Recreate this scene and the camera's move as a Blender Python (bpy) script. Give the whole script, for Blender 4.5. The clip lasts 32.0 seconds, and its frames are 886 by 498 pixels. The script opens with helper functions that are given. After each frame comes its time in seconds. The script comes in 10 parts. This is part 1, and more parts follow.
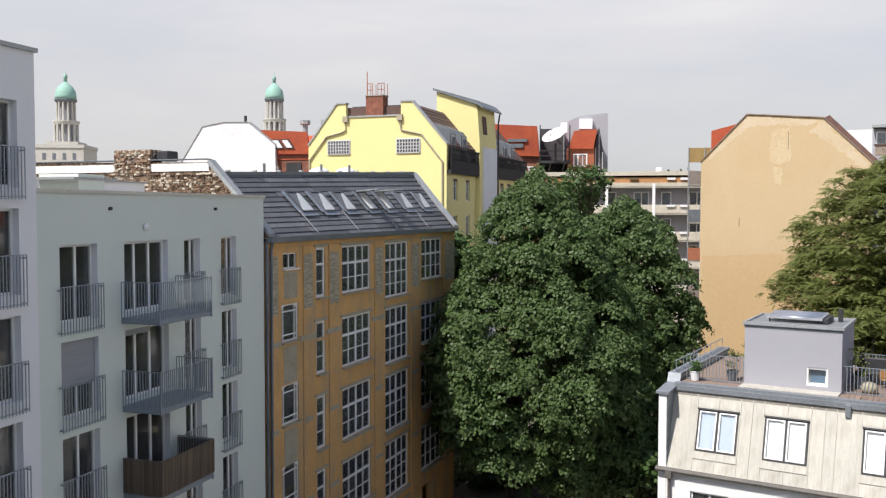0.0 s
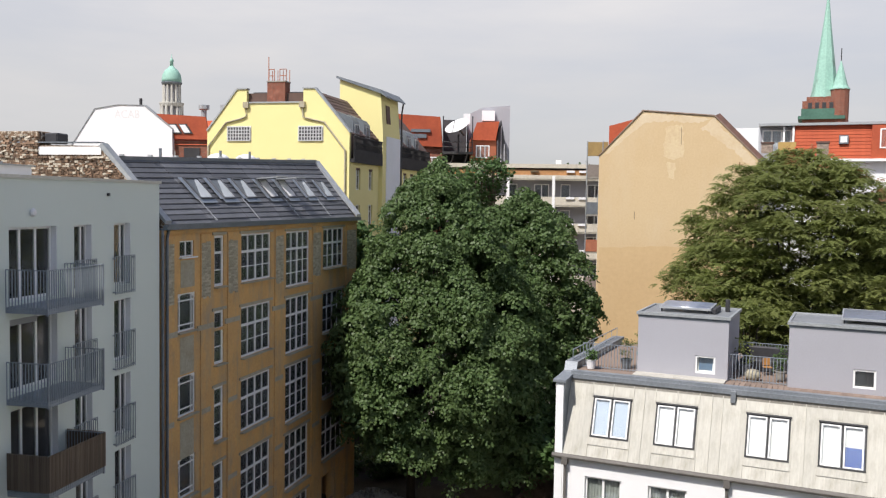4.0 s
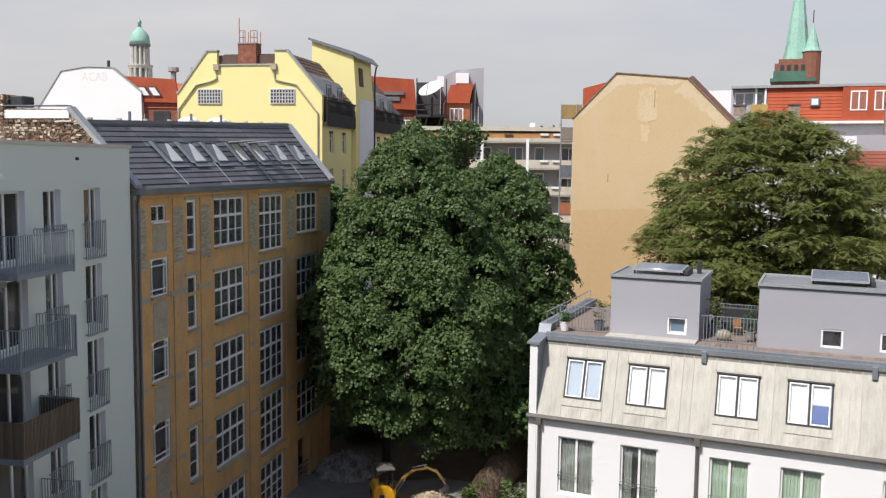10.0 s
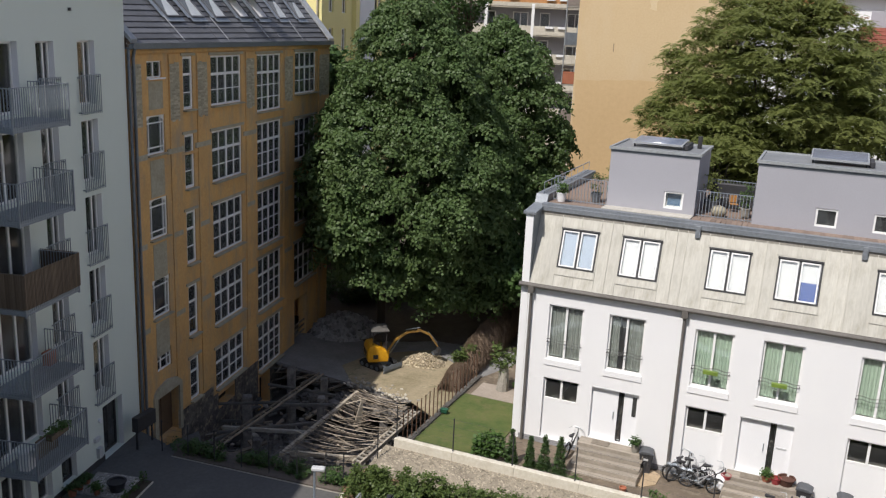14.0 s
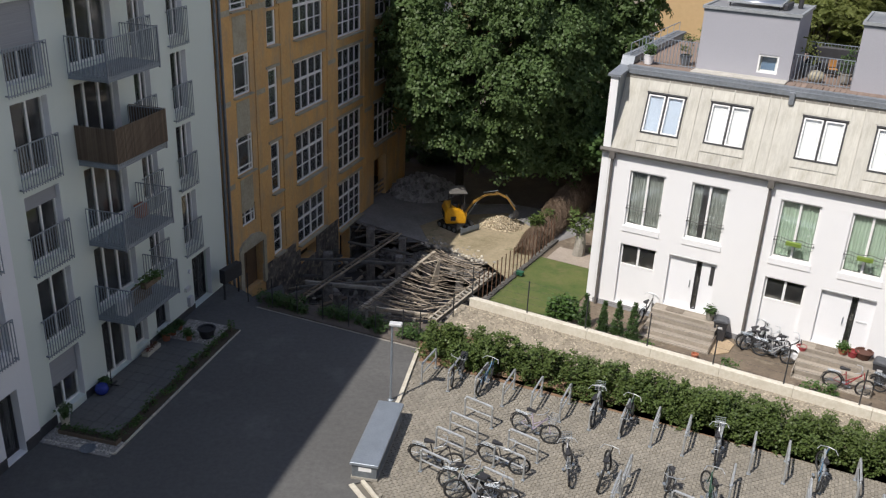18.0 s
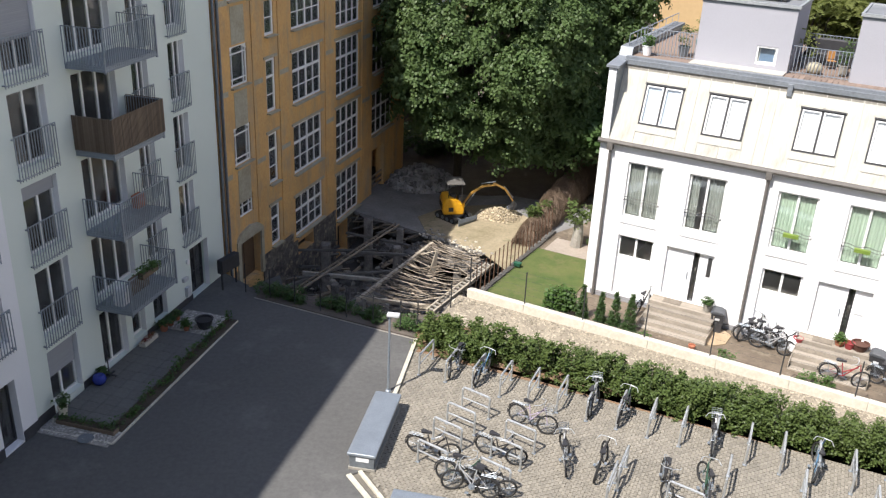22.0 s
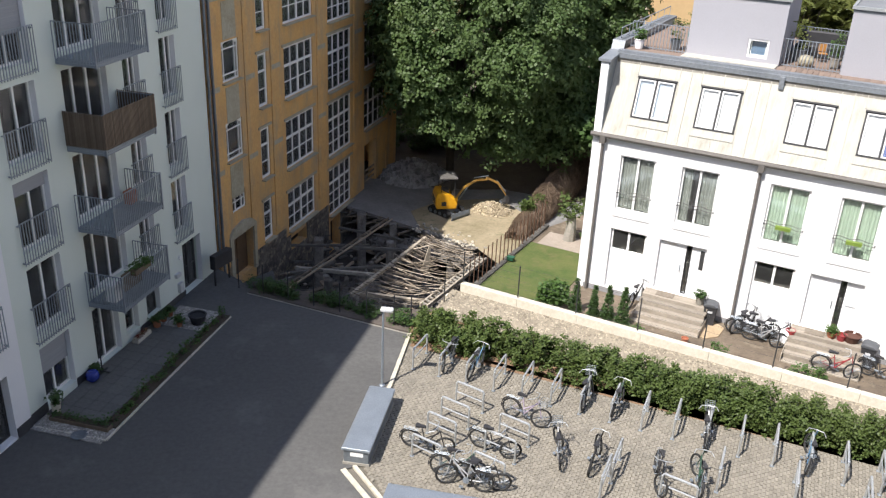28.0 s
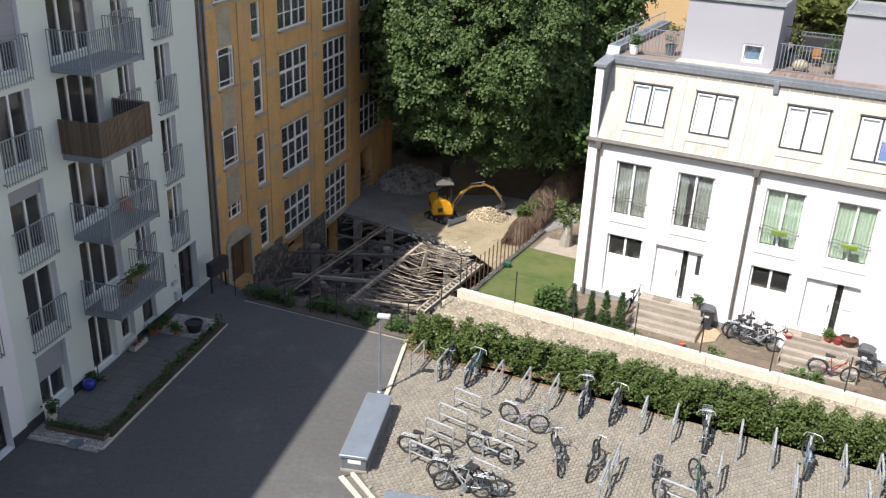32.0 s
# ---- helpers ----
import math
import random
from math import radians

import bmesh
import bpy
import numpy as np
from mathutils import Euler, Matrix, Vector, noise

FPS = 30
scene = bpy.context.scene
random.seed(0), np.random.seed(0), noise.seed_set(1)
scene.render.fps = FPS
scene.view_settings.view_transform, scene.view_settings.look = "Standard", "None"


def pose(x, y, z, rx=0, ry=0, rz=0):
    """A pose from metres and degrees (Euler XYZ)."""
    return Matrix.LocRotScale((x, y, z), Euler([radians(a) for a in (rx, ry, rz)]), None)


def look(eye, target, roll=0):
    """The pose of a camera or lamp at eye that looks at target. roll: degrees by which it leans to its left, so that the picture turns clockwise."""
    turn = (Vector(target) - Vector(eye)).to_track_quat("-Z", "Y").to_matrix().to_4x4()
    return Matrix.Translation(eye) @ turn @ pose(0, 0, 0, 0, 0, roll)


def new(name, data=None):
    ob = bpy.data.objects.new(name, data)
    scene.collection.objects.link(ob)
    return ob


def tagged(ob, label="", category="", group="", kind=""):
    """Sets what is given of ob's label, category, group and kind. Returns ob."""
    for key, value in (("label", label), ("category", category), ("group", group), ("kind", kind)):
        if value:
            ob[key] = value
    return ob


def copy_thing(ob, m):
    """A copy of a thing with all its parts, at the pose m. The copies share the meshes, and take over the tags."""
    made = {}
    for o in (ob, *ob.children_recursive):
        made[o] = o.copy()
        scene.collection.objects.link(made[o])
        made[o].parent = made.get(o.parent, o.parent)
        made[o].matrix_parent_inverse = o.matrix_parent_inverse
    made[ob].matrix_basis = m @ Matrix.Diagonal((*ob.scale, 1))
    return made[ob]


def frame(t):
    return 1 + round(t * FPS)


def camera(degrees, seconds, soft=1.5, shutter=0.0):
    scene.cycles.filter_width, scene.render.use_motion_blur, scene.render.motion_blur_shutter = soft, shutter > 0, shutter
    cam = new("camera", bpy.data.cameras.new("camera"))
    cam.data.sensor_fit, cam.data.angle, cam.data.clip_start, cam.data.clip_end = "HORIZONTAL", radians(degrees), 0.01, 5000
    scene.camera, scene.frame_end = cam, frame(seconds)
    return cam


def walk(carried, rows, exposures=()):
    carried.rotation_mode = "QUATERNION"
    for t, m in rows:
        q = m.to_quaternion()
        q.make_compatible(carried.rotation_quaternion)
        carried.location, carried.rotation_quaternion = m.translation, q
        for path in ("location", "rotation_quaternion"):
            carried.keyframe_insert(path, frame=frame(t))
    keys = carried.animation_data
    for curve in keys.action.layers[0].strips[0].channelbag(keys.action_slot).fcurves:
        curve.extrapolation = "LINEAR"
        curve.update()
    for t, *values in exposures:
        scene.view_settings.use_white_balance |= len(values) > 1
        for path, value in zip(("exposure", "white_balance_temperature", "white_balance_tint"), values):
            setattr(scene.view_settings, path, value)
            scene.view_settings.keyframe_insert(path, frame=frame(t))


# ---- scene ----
cam = camera(53.29, 32.0, soft=1.25)
EYE = (0.0, 0.0, 16.5)
# seconds, yaw, pitch, roll
PATH = [
    (0.0, 0.29, -2.54, -0.08),
    (0.5, -0.43, -2.60, -0.17),
    (1.0, -1.66, -2.75, -0.50),
    (1.5, -3.15, -2.81, -0.58),
    (2.0, -4.56, -2.65, -0.48),
    (2.5, -5.26, -2.45, -0.57),
    (3.0, -5.45, -2.60, -0.56),
    (3.5, -5.84, -2.79, -0.85),
    (5.5, -6.70, -4.41, -0.57),
    (6.0, -7.12, -4.51, -0.43),
    (6.5, -7.19, -4.42, -0.47),
    (7.0, -7.28, -3.90, -0.49),
    (7.5, -7.71, -3.98, -0.29),
    (8.0, -7.87, -4.20, -0.31),
    (8.5, -7.34, -4.60, -0.51),
    (9.0, -7.03, -5.03, -0.50),
    (9.5, -7.18, -5.34, -0.69),
    (10.0, -7.69, -5.49, -0.75),
    (10.5, -7.88, -5.64, -0.93),
    (11.0, -8.08, -6.74, -1.21),
    (11.5, -8.18, -9.07, -1.62),
    (12.0, -7.69, -11.33, -2.36),
    (12.5, -7.04, -12.37, -2.60),
    (13.0, -6.66, -13.11, -2.61),
    (13.5, -6.78, -13.85, -2.76),
    (14.0, -7.53, -14.10, -2.59),
    (14.5, -6.89, -16.14, -2.61),
    (15.0, -4.94, -19.41, -2.91),
    (15.5, -3.29, -22.11, -3.10),
    (17.5, -2.41, -23.49, -2.42),
    (18.0, -2.28, -23.22, -2.31),
    (18.5, -2.50, -23.04, -2.25),
    (19.0, -2.55, -22.85, -2.30),
    (19.5, -2.63, -22.80, -2.35),
    (20.0, -2.60, -22.61, -2.32),
    (20.5, -2.57, -22.48, -2.41),
    (21.0, -2.43, -22.38, -2.58),
    (21.5, -2.29, -22.81, -2.56),
    (22.0, -2.37, -23.80, -2.48),
    (22.5, -2.14, -24.56, -2.44),
    (23.0, -1.70, -25.21, -2.10),
    (23.5, -1.83, -25.28, -1.98),
    (24.0, -2.01, -24.95, -1.89),
    (24.5, -2.05, -24.52, -2.08),
    (25.0, -2.16, -24.19, -2.32),
    (25.5, -2.19, -24.21, -2.21),
    (27.5, -2.96, -24.13, -2.36),
    (28.0, -2.90, -24.14, -2.38),
    (28.5, -2.87, -23.99, -2.01),
    (29.0, -2.80, -24.00, -1.79),
    (29.5, -2.89, -23.94, -1.75),
    (30.0, -2.99, -23.81, -1.73),
    (30.5, -3.10, -23.71, -1.72),
    (31.0, -3.11, -23.52, -1.99),
    (31.5, -3.14, -23.47, -2.18),
    (32.0, -3.24, -23.73, -2.16),
]
KELVIN, TINT = 6490, 12
EXPOSURES = [(t, e, KELVIN, TINT) for t, e in ((0, 0.31), (2, 0.32), (5, 0.19), (10.5, 0.12), (11.2, -0.03), (12, -0.34), (12.8, -0.12), (14, 0.0), (15, -0.1), (18, 0.08), (19.1, 0.06), (19.9, 0.68), (21, 0.76), (24, 0.68), (32, 0.69))]
walk(cam, [(t, pose(*EYE, 90 + p, r, y)) for t, y, p, r in PATH], EXPOSURES)

# ---- daylight: one sun behind the left shoulder, a hazy sky with thin cloud
SUN_AZ, SUN_EL = -131.7, 54.2
sun_data = bpy.data.lights.new("sun", "SUN")
sun_data.energy, sun_data.angle, sun_data.color = 4.4, radians(0.55), (1.0, 0.95, 0.87)
sun = new("sun", sun_data)
_a, _e = radians(SUN_AZ), radians(SUN_EL)
sun.matrix_world = look((math.sin(_a) * 90, math.cos(_a) * 90, 110), (math.sin(_a) * 90 - math.sin(_a) * math.cos(_e), math.cos(_a) * 90 - math.cos(_a) * math.cos(_e), 110 - math.sin(_e)))

world = bpy.data.worlds.new("sky")
scene.world = world
world.use_nodes = True
_n, _l = world.node_tree.nodes, world.node_tree.links
_n.clear()
_out = _n.new("ShaderNodeOutputWorld")
_bg = _n.new("ShaderNodeBackground")
_sky = _n.new("ShaderNodeTexSky")
_sky.sky_type = "NISHITA"
_sky.sun_disc = False
_sky.sun_elevation, _sky.sun_rotation = _e, _a
_sky.altitude, _sky.air_density, _sky.dust_density, _sky.ozone_density = 60, 1.0, 2.5, 1.0
_co = _n.new("ShaderNodeTexCoord")
_map = _n.new("ShaderNodeMapping")
_map.inputs["Scale"].default_value = (1.2, 1.2, 5.5)
_noi = _n.new("ShaderNodeTexNoise")
_noi.inputs["Scale"].default_value = 1.7
_noi.inputs["Detail"].default_value = 7
_noi.inputs["Roughness"].default_value = 0.55
_ramp = _n.new("ShaderNodeValToRGB")
_ramp.color_ramp.elements[0].position, _ramp.color_ramp.elements[1].position = 0.38, 0.72
_ramp.color_ramp.elements[0].color, _ramp.color_ramp.elements[1].color = (0.74, 0.74, 0.74, 1), (0.98, 0.98, 0.98, 1)
_mix = _n.new("ShaderNodeMixRGB")
_veil = _n.new("ShaderNodeMixRGB")
_veil.inputs["Color1"].default_value, _veil.inputs["Color2"].default_value = (5.2, 5.15, 5.1, 1), (6.9, 6.7, 6.5, 1)
_l.new(_co.outputs["Generated"], _map.inputs["Vector"])
_l.new(_map.outputs["Vector"], _noi.inputs["Vector"])
_l.new(_noi.outputs["Fac"], _ramp.inputs["Fac"])
# haze thins towards the zenith
_sep = _n.new("ShaderNodeSeparateXYZ")
_hz = _n.new("ShaderNodeMapRange")
_hz.interpolation_type = "SMOOTHSTEP"
for _k, _v in (("From Min", 0.2), ("From Max", 0.7), ("To Min", 1.0), ("To Max", 0.05)):
    _hz.inputs[_k].default_value = _v
_mul = _n.new("ShaderNodeMath")
_mul.operation = "MULTIPLY"
_l.new(_co.outputs["Generated"], _sep.inputs["Vector"])
_l.new(_sep.outputs["Z"], _hz.inputs["Value"])
_l.new(_hz.outputs["Result"], _mul.inputs[0])
_l.new(_ramp.outputs["Color"], _mul.inputs[1])
_l.new(_mul.outputs["Value"], _mix.inputs["Fac"])
_clear = _n.new("ShaderNodeMixRGB")
_clear.blend_type = "MULTIPLY"
_clear.inputs["Fac"].default_value = 1.0
_clear.inputs["Color2"].default_value = (0.66, 0.76, 0.92, 1)
_l.new(_sky.outputs["Color"], _clear.inputs["Color1"])
_l.new(_clear.outputs["Color"], _mix.inputs["Color1"])
_l.new(_mix.outputs["Color"], _bg.inputs["Color"])
# bright cloud veils begin some way above the horizon
_cl = _n.new("ShaderNodeMapRange")
_cl.interpolation_type = "SMOOTHSTEP"
for _k, _v in (("From Min", 0.08), ("From Max", 0.3), ("To Min", 0.0), ("To Max", 1.0)):
    _cl.inputs[_k].default_value = _v
_cm = _n.new("ShaderNodeMath")
_cm.operation = "MULTIPLY"
_l.new(_sep.outputs["Z"], _cl.inputs["Value"])
_l.new(_cl.outputs["Result"], _cm.inputs[0])
_l.new(_ramp.outputs["Color"], _cm.inputs[1])
_l.new(_cm.outputs["Value"], _veil.inputs["Fac"])
_l.new(_veil.outputs["Color"], _mix.inputs["Color2"])
_bg.inputs["Strength"].default_value = 0.115
_l.new(_bg.outputs["Background"], _out.inputs["Surface"])
# ---- materials
def nodes_of(name):
    m = bpy.data.materials.new(name)
    m.use_nodes = True
    nt = m.node_tree
    return m, nt, nt.nodes["Principled BSDF"]


def mixed(nt, fac, a, b, blend="MIX"):
    x = nt.nodes.new("ShaderNodeMixRGB")
    x.blend_type = blend
    for key, v in (("Fac", fac), ("Color1", a), ("Color2", b)):
        if isinstance(v, (float, int)):
            x.inputs[key].default_value = v
        elif isinstance(v, tuple):
            x.inputs[key].default_value = (*v, 1)
        else:
            nt.links.new(v, x.inputs[key])
    return x.outputs["Color"]


def noise_of(nt, scale, detail=4.0, rough=0.6, stretch=(1, 1, 1), coords="Object"):
    co = nt.nodes.new("ShaderNodeTexCoord")
    mp = nt.nodes.new("ShaderNodeMapping")
    mp.inputs["Scale"].default_value = stretch
    n = nt.nodes.new("ShaderNodeTexNoise")
    n.inputs["Scale"].default_value, n.inputs["Detail"].default_value, n.inputs["Roughness"].default_value = scale, detail, rough
    nt.links.new(co.outputs[coords], mp.inputs["Vector"])
    nt.links.new(mp.outputs["Vector"], n.inputs["Vector"])
    return n.outputs["Fac"]


def ramped(nt, fac, lo, hi):
    r = nt.nodes.new("ShaderNodeValToRGB")
    r.color_ramp.elements[0].position, r.color_ramp.elements[1].position = lo, hi
    nt.links.new(fac, r.inputs["Fac"])
    return r.outputs["Color"]


def mat(name, a, b=None, rough=0.8, big=0.4, fine=14.0, bump=0.15, metal=0.0, stretch=(1, 1, 1), stain=None, vary=0.0, island=0.0, spec=0.4, stain_at=(0.56, 0.75), grain=0.22, stain_stretch=0.35):
    """Two tones in broad patches, fine grain, an optional stain, relief from the grain."""
    m, nt, p = nodes_of(name)
    b = b or tuple(v * 0.85 for v in a)
    c = mixed(nt, ramped(nt, noise_of(nt, big, 5, 0.65, stretch), 0.35, 0.68), a, b)
    g = noise_of(nt, fine, 5, 0.7, stretch)
    c = mixed(nt, grain, c, ramped(nt, g, 0.2, 0.75), "OVERLAY") if fine else c
    if stain:
        c = mixed(nt, ramped(nt, noise_of(nt, big * 2.3, 6, 0.7, (1, 1, stain_stretch)), *stain_at), c, stain)
    if vary:
        oi = nt.nodes.new("ShaderNodeObjectInfo")
        hs = nt.nodes.new("ShaderNodeHueSaturation")
        mr = nt.nodes.new("ShaderNodeMapRange")
        mr.inputs["To Min"].default_value, mr.inputs["To Max"].default_value = 1 - vary, 1 + vary
        nt.links.new(oi.outputs["Random"], mr.inputs["Value"])
        nt.links.new(mr.outputs["Result"], hs.inputs["Value"])
        nt.links.new(c, hs.inputs["Color"])
        c = hs.outputs["Color"]
    if island:
        ge = nt.nodes.new("ShaderNodeNewGeometry")
        hs = nt.nodes.new("ShaderNodeHueSaturation")
        mr = nt.nodes.new("ShaderNodeMapRange")
        mr.inputs["To Min"].default_value, mr.inputs["To Max"].default_value = 1 - island, 1 + island
        nt.links.new(ge.outputs["Random Per Island"], mr.inputs["Value"])
        nt.links.new(mr.outputs["Result"], hs.inputs["Value"])
        nt.links.new(c, hs.inputs["Color"])
        c = hs.outputs["Color"]
    nt.links.new(c, p.inputs["Base Color"])
    p.inputs["Roughness"].default_value, p.inputs["Metallic"].default_value = rough, metal
    p.inputs["Specular IOR Level"].default_value = spec
    if bump:
        bp = nt.nodes.new("ShaderNodeBump")
        bp.inputs["Strength"].default_value, bp.inputs["Distance"].default_value = bump, 0.02
        nt.links.new(g, bp.inputs["Height"])
        nt.links.new(bp.outputs["Normal"], p.inputs["Normal"])
    return m


def glass_mat(name, tint, rough=0.06):
    """A pane seen from outside by day: dark behind, glossy in front."""
    m, nt, p = nodes_of(name)
    c = mixed(nt, ramped(nt, noise_of(nt, 0.55, 3), 0.35, 0.7), tint, tuple(v * 0.45 for v in tint))
    oi = nt.nodes.new("ShaderNodeObjectInfo")
    c = mixed(nt, oi.outputs["Random"], c, tuple(v * 0.5 for v in tint))
    nt.links.new(c, p.inputs["Base Color"])
    p.inputs["Roughness"].default_value = rough
    p.inputs["IOR"].default_value = 1.5
    bp = nt.nodes.new("ShaderNodeBump")
    bp.inputs["Strength"].default_value, bp.inputs["Distance"].default_value = 0.03, 0.02
    nt.links.new(noise_of(nt, 0.9, 2), bp.inputs["Height"])
    nt.links.new(bp.outputs["Normal"], p.inputs["Normal"])
    return m


M_CREAM = mat("cream_render", (0.70, 0.76, 0.70), (0.66, 0.72, 0.665), 0.9, 0.12, 30, 0.05)
M_WHITE = mat("white_render", (0.84, 0.845, 0.86), (0.80, 0.805, 0.825), 0.9, 0.15, 30, 0.05)
M_WHITE_H = mat("white_house_render", (0.83, 0.83, 0.83), (0.79, 0.79, 0.80), 0.9, 0.2, 30, 0.04, grain=0.1, stain=(0.72, 0.72, 0.72), stain_at=(0.62, 0.9))
M_OCHRE = mat("ochre_plaster", (0.71, 0.425, 0.165), (0.56, 0.34, 0.145), 0.95, 0.5, 9, 0.3, stain=(0.40, 0.32, 0.215), stain_at=(0.47, 0.74), grain=0.2)
M_YELLOW = mat("yellow_render", (0.80, 0.73, 0.34), (0.76, 0.69, 0.32), 0.9, 0.15, 20, 0.05)
M_TAN = mat("tan_firewall", (0.61, 0.465, 0.28), (0.56, 0.41, 0.235), 0.95, 0.09, 8, 0.05, stain=(0.63, 0.51, 0.34), stain_at=(0.5, 0.8), grain=0.1)
M_GREY = mat("grey_render", (0.37, 0.37, 0.405), (0.35, 0.35, 0.38), 0.9, 0.3, 20, 0.03, grain=0.06)
M_PAVE = mat("asphalt_paving", (0.110, 0.109, 0.107), (0.09, 0.089, 0.0875), 0.9, 0.15, 6, 0.15, stain=(0.16, 0.157, 0.15))
M_GRASS = mat("lawn_grass", (0.062, 0.10, 0.025), (0.115, 0.13, 0.042), 1, 0.9, 30, 0.6, stain=(0.15, 0.135, 0.06), stain_at=(0.5, 0.75), stain_stretch=1.0, grain=0.35)
M_EARTH = mat("dusty_earth", (0.29, 0.25, 0.19), (0.20, 0.17, 0.13), 1, 0.4, 6, 0.4)
# rubble grey lowered so that shade is part of the colour
M_RUBBLE = mat("shaded_rubble_grey", (0.17, 0.16, 0.15), (0.10, 0.095, 0.09), 1, 0.7, 8, 0.4, island=0.35)
M_BARK = mat("bark", (0.16, 0.12, 0.09), (0.09, 0.07, 0.05), 0.95, 2, 12, 0.6, stretch=(1, 1, 0.3))
def pane_mat(name, tint=(0.92, 0.94, 0.94), gloss=0.9, pale_film=0.0):
    """Clear window glass: lets light through, mirrors the sky at a slant."""
    m, nt, p = nodes_of(name)
    nt.nodes.remove(p)
    out = nt.nodes["Material Output"]
    tr, gl, mx, fr = (nt.nodes.new("ShaderNode" + k) for k in ("BsdfTransparent", "BsdfGlossy", "MixShader", "Fresnel"))
    tr.inputs["Color"].default_value = (*tint, 1)
    gl.inputs["Roughness"].default_value = 0.03
    gl.inputs["Color"].default_value = (gloss, gloss, gloss, 1)
    fr.inputs["IOR"].default_value = 1.75
    bp = nt.nodes.new("ShaderNodeBump")
    bp.inputs["Strength"].default_value, bp.inputs["Distance"].default_value = 0.04, 0.02
    nt.links.new(noise_of(nt, 0.8, 2), bp.inputs["Height"])
    nt.links.new(bp.outputs["Normal"], gl.inputs["Normal"])
    nt.links.new(fr.outputs["Fac"], mx.inputs["Fac"])
    nt.links.new(tr.outputs["BSDF"], mx.inputs[1])
    nt.links.new(gl.outputs["BSDF"], mx.inputs[2])
    last = mx
    if pale_film:
        # a patchy grey diffuse layer mixed over the glass to make it paler
        df, m2 = nt.nodes.new("ShaderNodeBsdfDiffuse"), nt.nodes.new("ShaderNodeMixShader")
        df.inputs["Color"].default_value = (0.50, 0.51, 0.52, 1)
        mr = nt.nodes.new("ShaderNodeMapRange")
        for k, v in (("From Min", 0.3), ("From Max", 0.7), ("To Min", pale_film * 0.35), ("To Max", pale_film * 1.7)):
            mr.inputs[k].default_value = v
        nt.links.new(noise_of(nt, 0.9, 5), mr.inputs["Value"])
        nt.links.new(mr.outputs["Result"], m2.inputs["Fac"])
        nt.links.new(mx.outputs["Shader"], m2.inputs[1])
        nt.links.new(df.outputs["BSDF"], m2.inputs[2])
        last = m2
    nt.links.new(last.outputs["Shader"], out.inputs["Surface"])
    return m


def brick_mat(name, a, b, mortar, scale=4.0, rough=0.95, bump=0.5, w=0.25, h=0.075):
    m, nt, p = nodes_of(name)
    co = nt.nodes.new("ShaderNodeTexCoord")
    mp = nt.nodes.new("ShaderNodeMapping")
    mp.inputs["Rotation"].default_value = (radians(90), 0, 0)
    br = nt.nodes.new("ShaderNodeTexBrick")
    br.inputs["Scale"].default_value = 1.0
    br.inputs["Brick Width"].default_value, br.inputs["Row Height"].default_value, br.inputs["Mortar Size"].default_value = w, h, 0.008
    for k, v in (("Color1", a), ("Color2", b), ("Mortar", mortar)):
        br.inputs[k].default_value = (*v, 1)
    nt.links.new(co.outputs["Object"], mp.inputs["Vector"])
    nt.links.new(mp.outputs["Vector"], br.inputs["Vector"])
    c = mixed(nt, 0.5, br.outputs["Color"], ramped(nt, noise_of(nt, 3, 5, 0.7), 0.2, 0.8), "OVERLAY")
    nt.links.new(c, p.inputs["Base Color"])
    p.inputs["Roughness"].default_value = rough
    return m


M_PANE = pane_mat("window_glass", pale_film=0.03)
M_PANE_PALE = pane_mat("pale_filmed_factory_glass", pale_film=0.05)
M_FRAME_W = mat("white_window_paint", (0.84, 0.84, 0.83), (0.79, 0.79, 0.78), 0.5, 1, 20, 0.03)
M_FRAME_G = mat("grey_window_frame", (0.55, 0.56, 0.57), (0.5, 0.51, 0.52), 0.5, 1, 20, 0.03)
M_FRAME_D = mat("dark_window_frame", (0.035, 0.035, 0.038), (0.05, 0.05, 0.05), 0.5, 1, 20, 0.03)
M_STEEL = mat("galvanised_steel", (0.33, 0.37, 0.42), (0.28, 0.32, 0.36), 0.5, 1.5, 25, 0.05, metal=0.55)
M_STEEL_L = mat("bright_zinc_tube", (0.55, 0.57, 0.58), (0.48, 0.50, 0.52), 0.42, 2, 25, 0.04, metal=0.6)
M_BLIND = mat("grey_roller_blind", (0.33, 0.34, 0.36), (0.30, 0.31, 0.33), 0.7, 1, 6, 0.1, stretch=(0.1, 0.1, 12))
M_PLINTH = mat("dark_plinth_render", (0.07, 0.07, 0.075), (0.05, 0.05, 0.055), 0.9, 0.8, 15, 0.1)
M_COPING = mat("coping_sheet_metal", (0.40, 0.42, 0.43), (0.34, 0.36, 0.37), 0.5, 0.6, 10, 0.04, metal=0.4)
M_ZINC_D = mat("weathered_zinc_dark", (0.20, 0.225, 0.25), (0.15, 0.17, 0.19), 0.5, 0.8, 10, 0.05, metal=0.4)
M_WOODSCREEN = mat("brown_wood_screen", (0.16, 0.12, 0.085), (0.115, 0.085, 0.06), 0.8, 1.5, 10, 0.2, stretch=(8, 8, 0.5), vary=0.25)
M_TERRACOTTA = mat("terracotta", (0.42, 0.16, 0.09), (0.32, 0.12, 0.07), 0.9, 2, 20, 0.1)
M_ROOFTILE = mat("dark_roof_slats", (0.108, 0.112, 0.124), (0.08, 0.083, 0.09), 0.48, 0.7, 6, 0.15, vary=0.4)
M_REDTILE = mat("red_roof_tiles", (0.44, 0.095, 0.04), (0.34, 0.07, 0.033), 0.85, 0.5, 4, 0.3, vary=0.1)
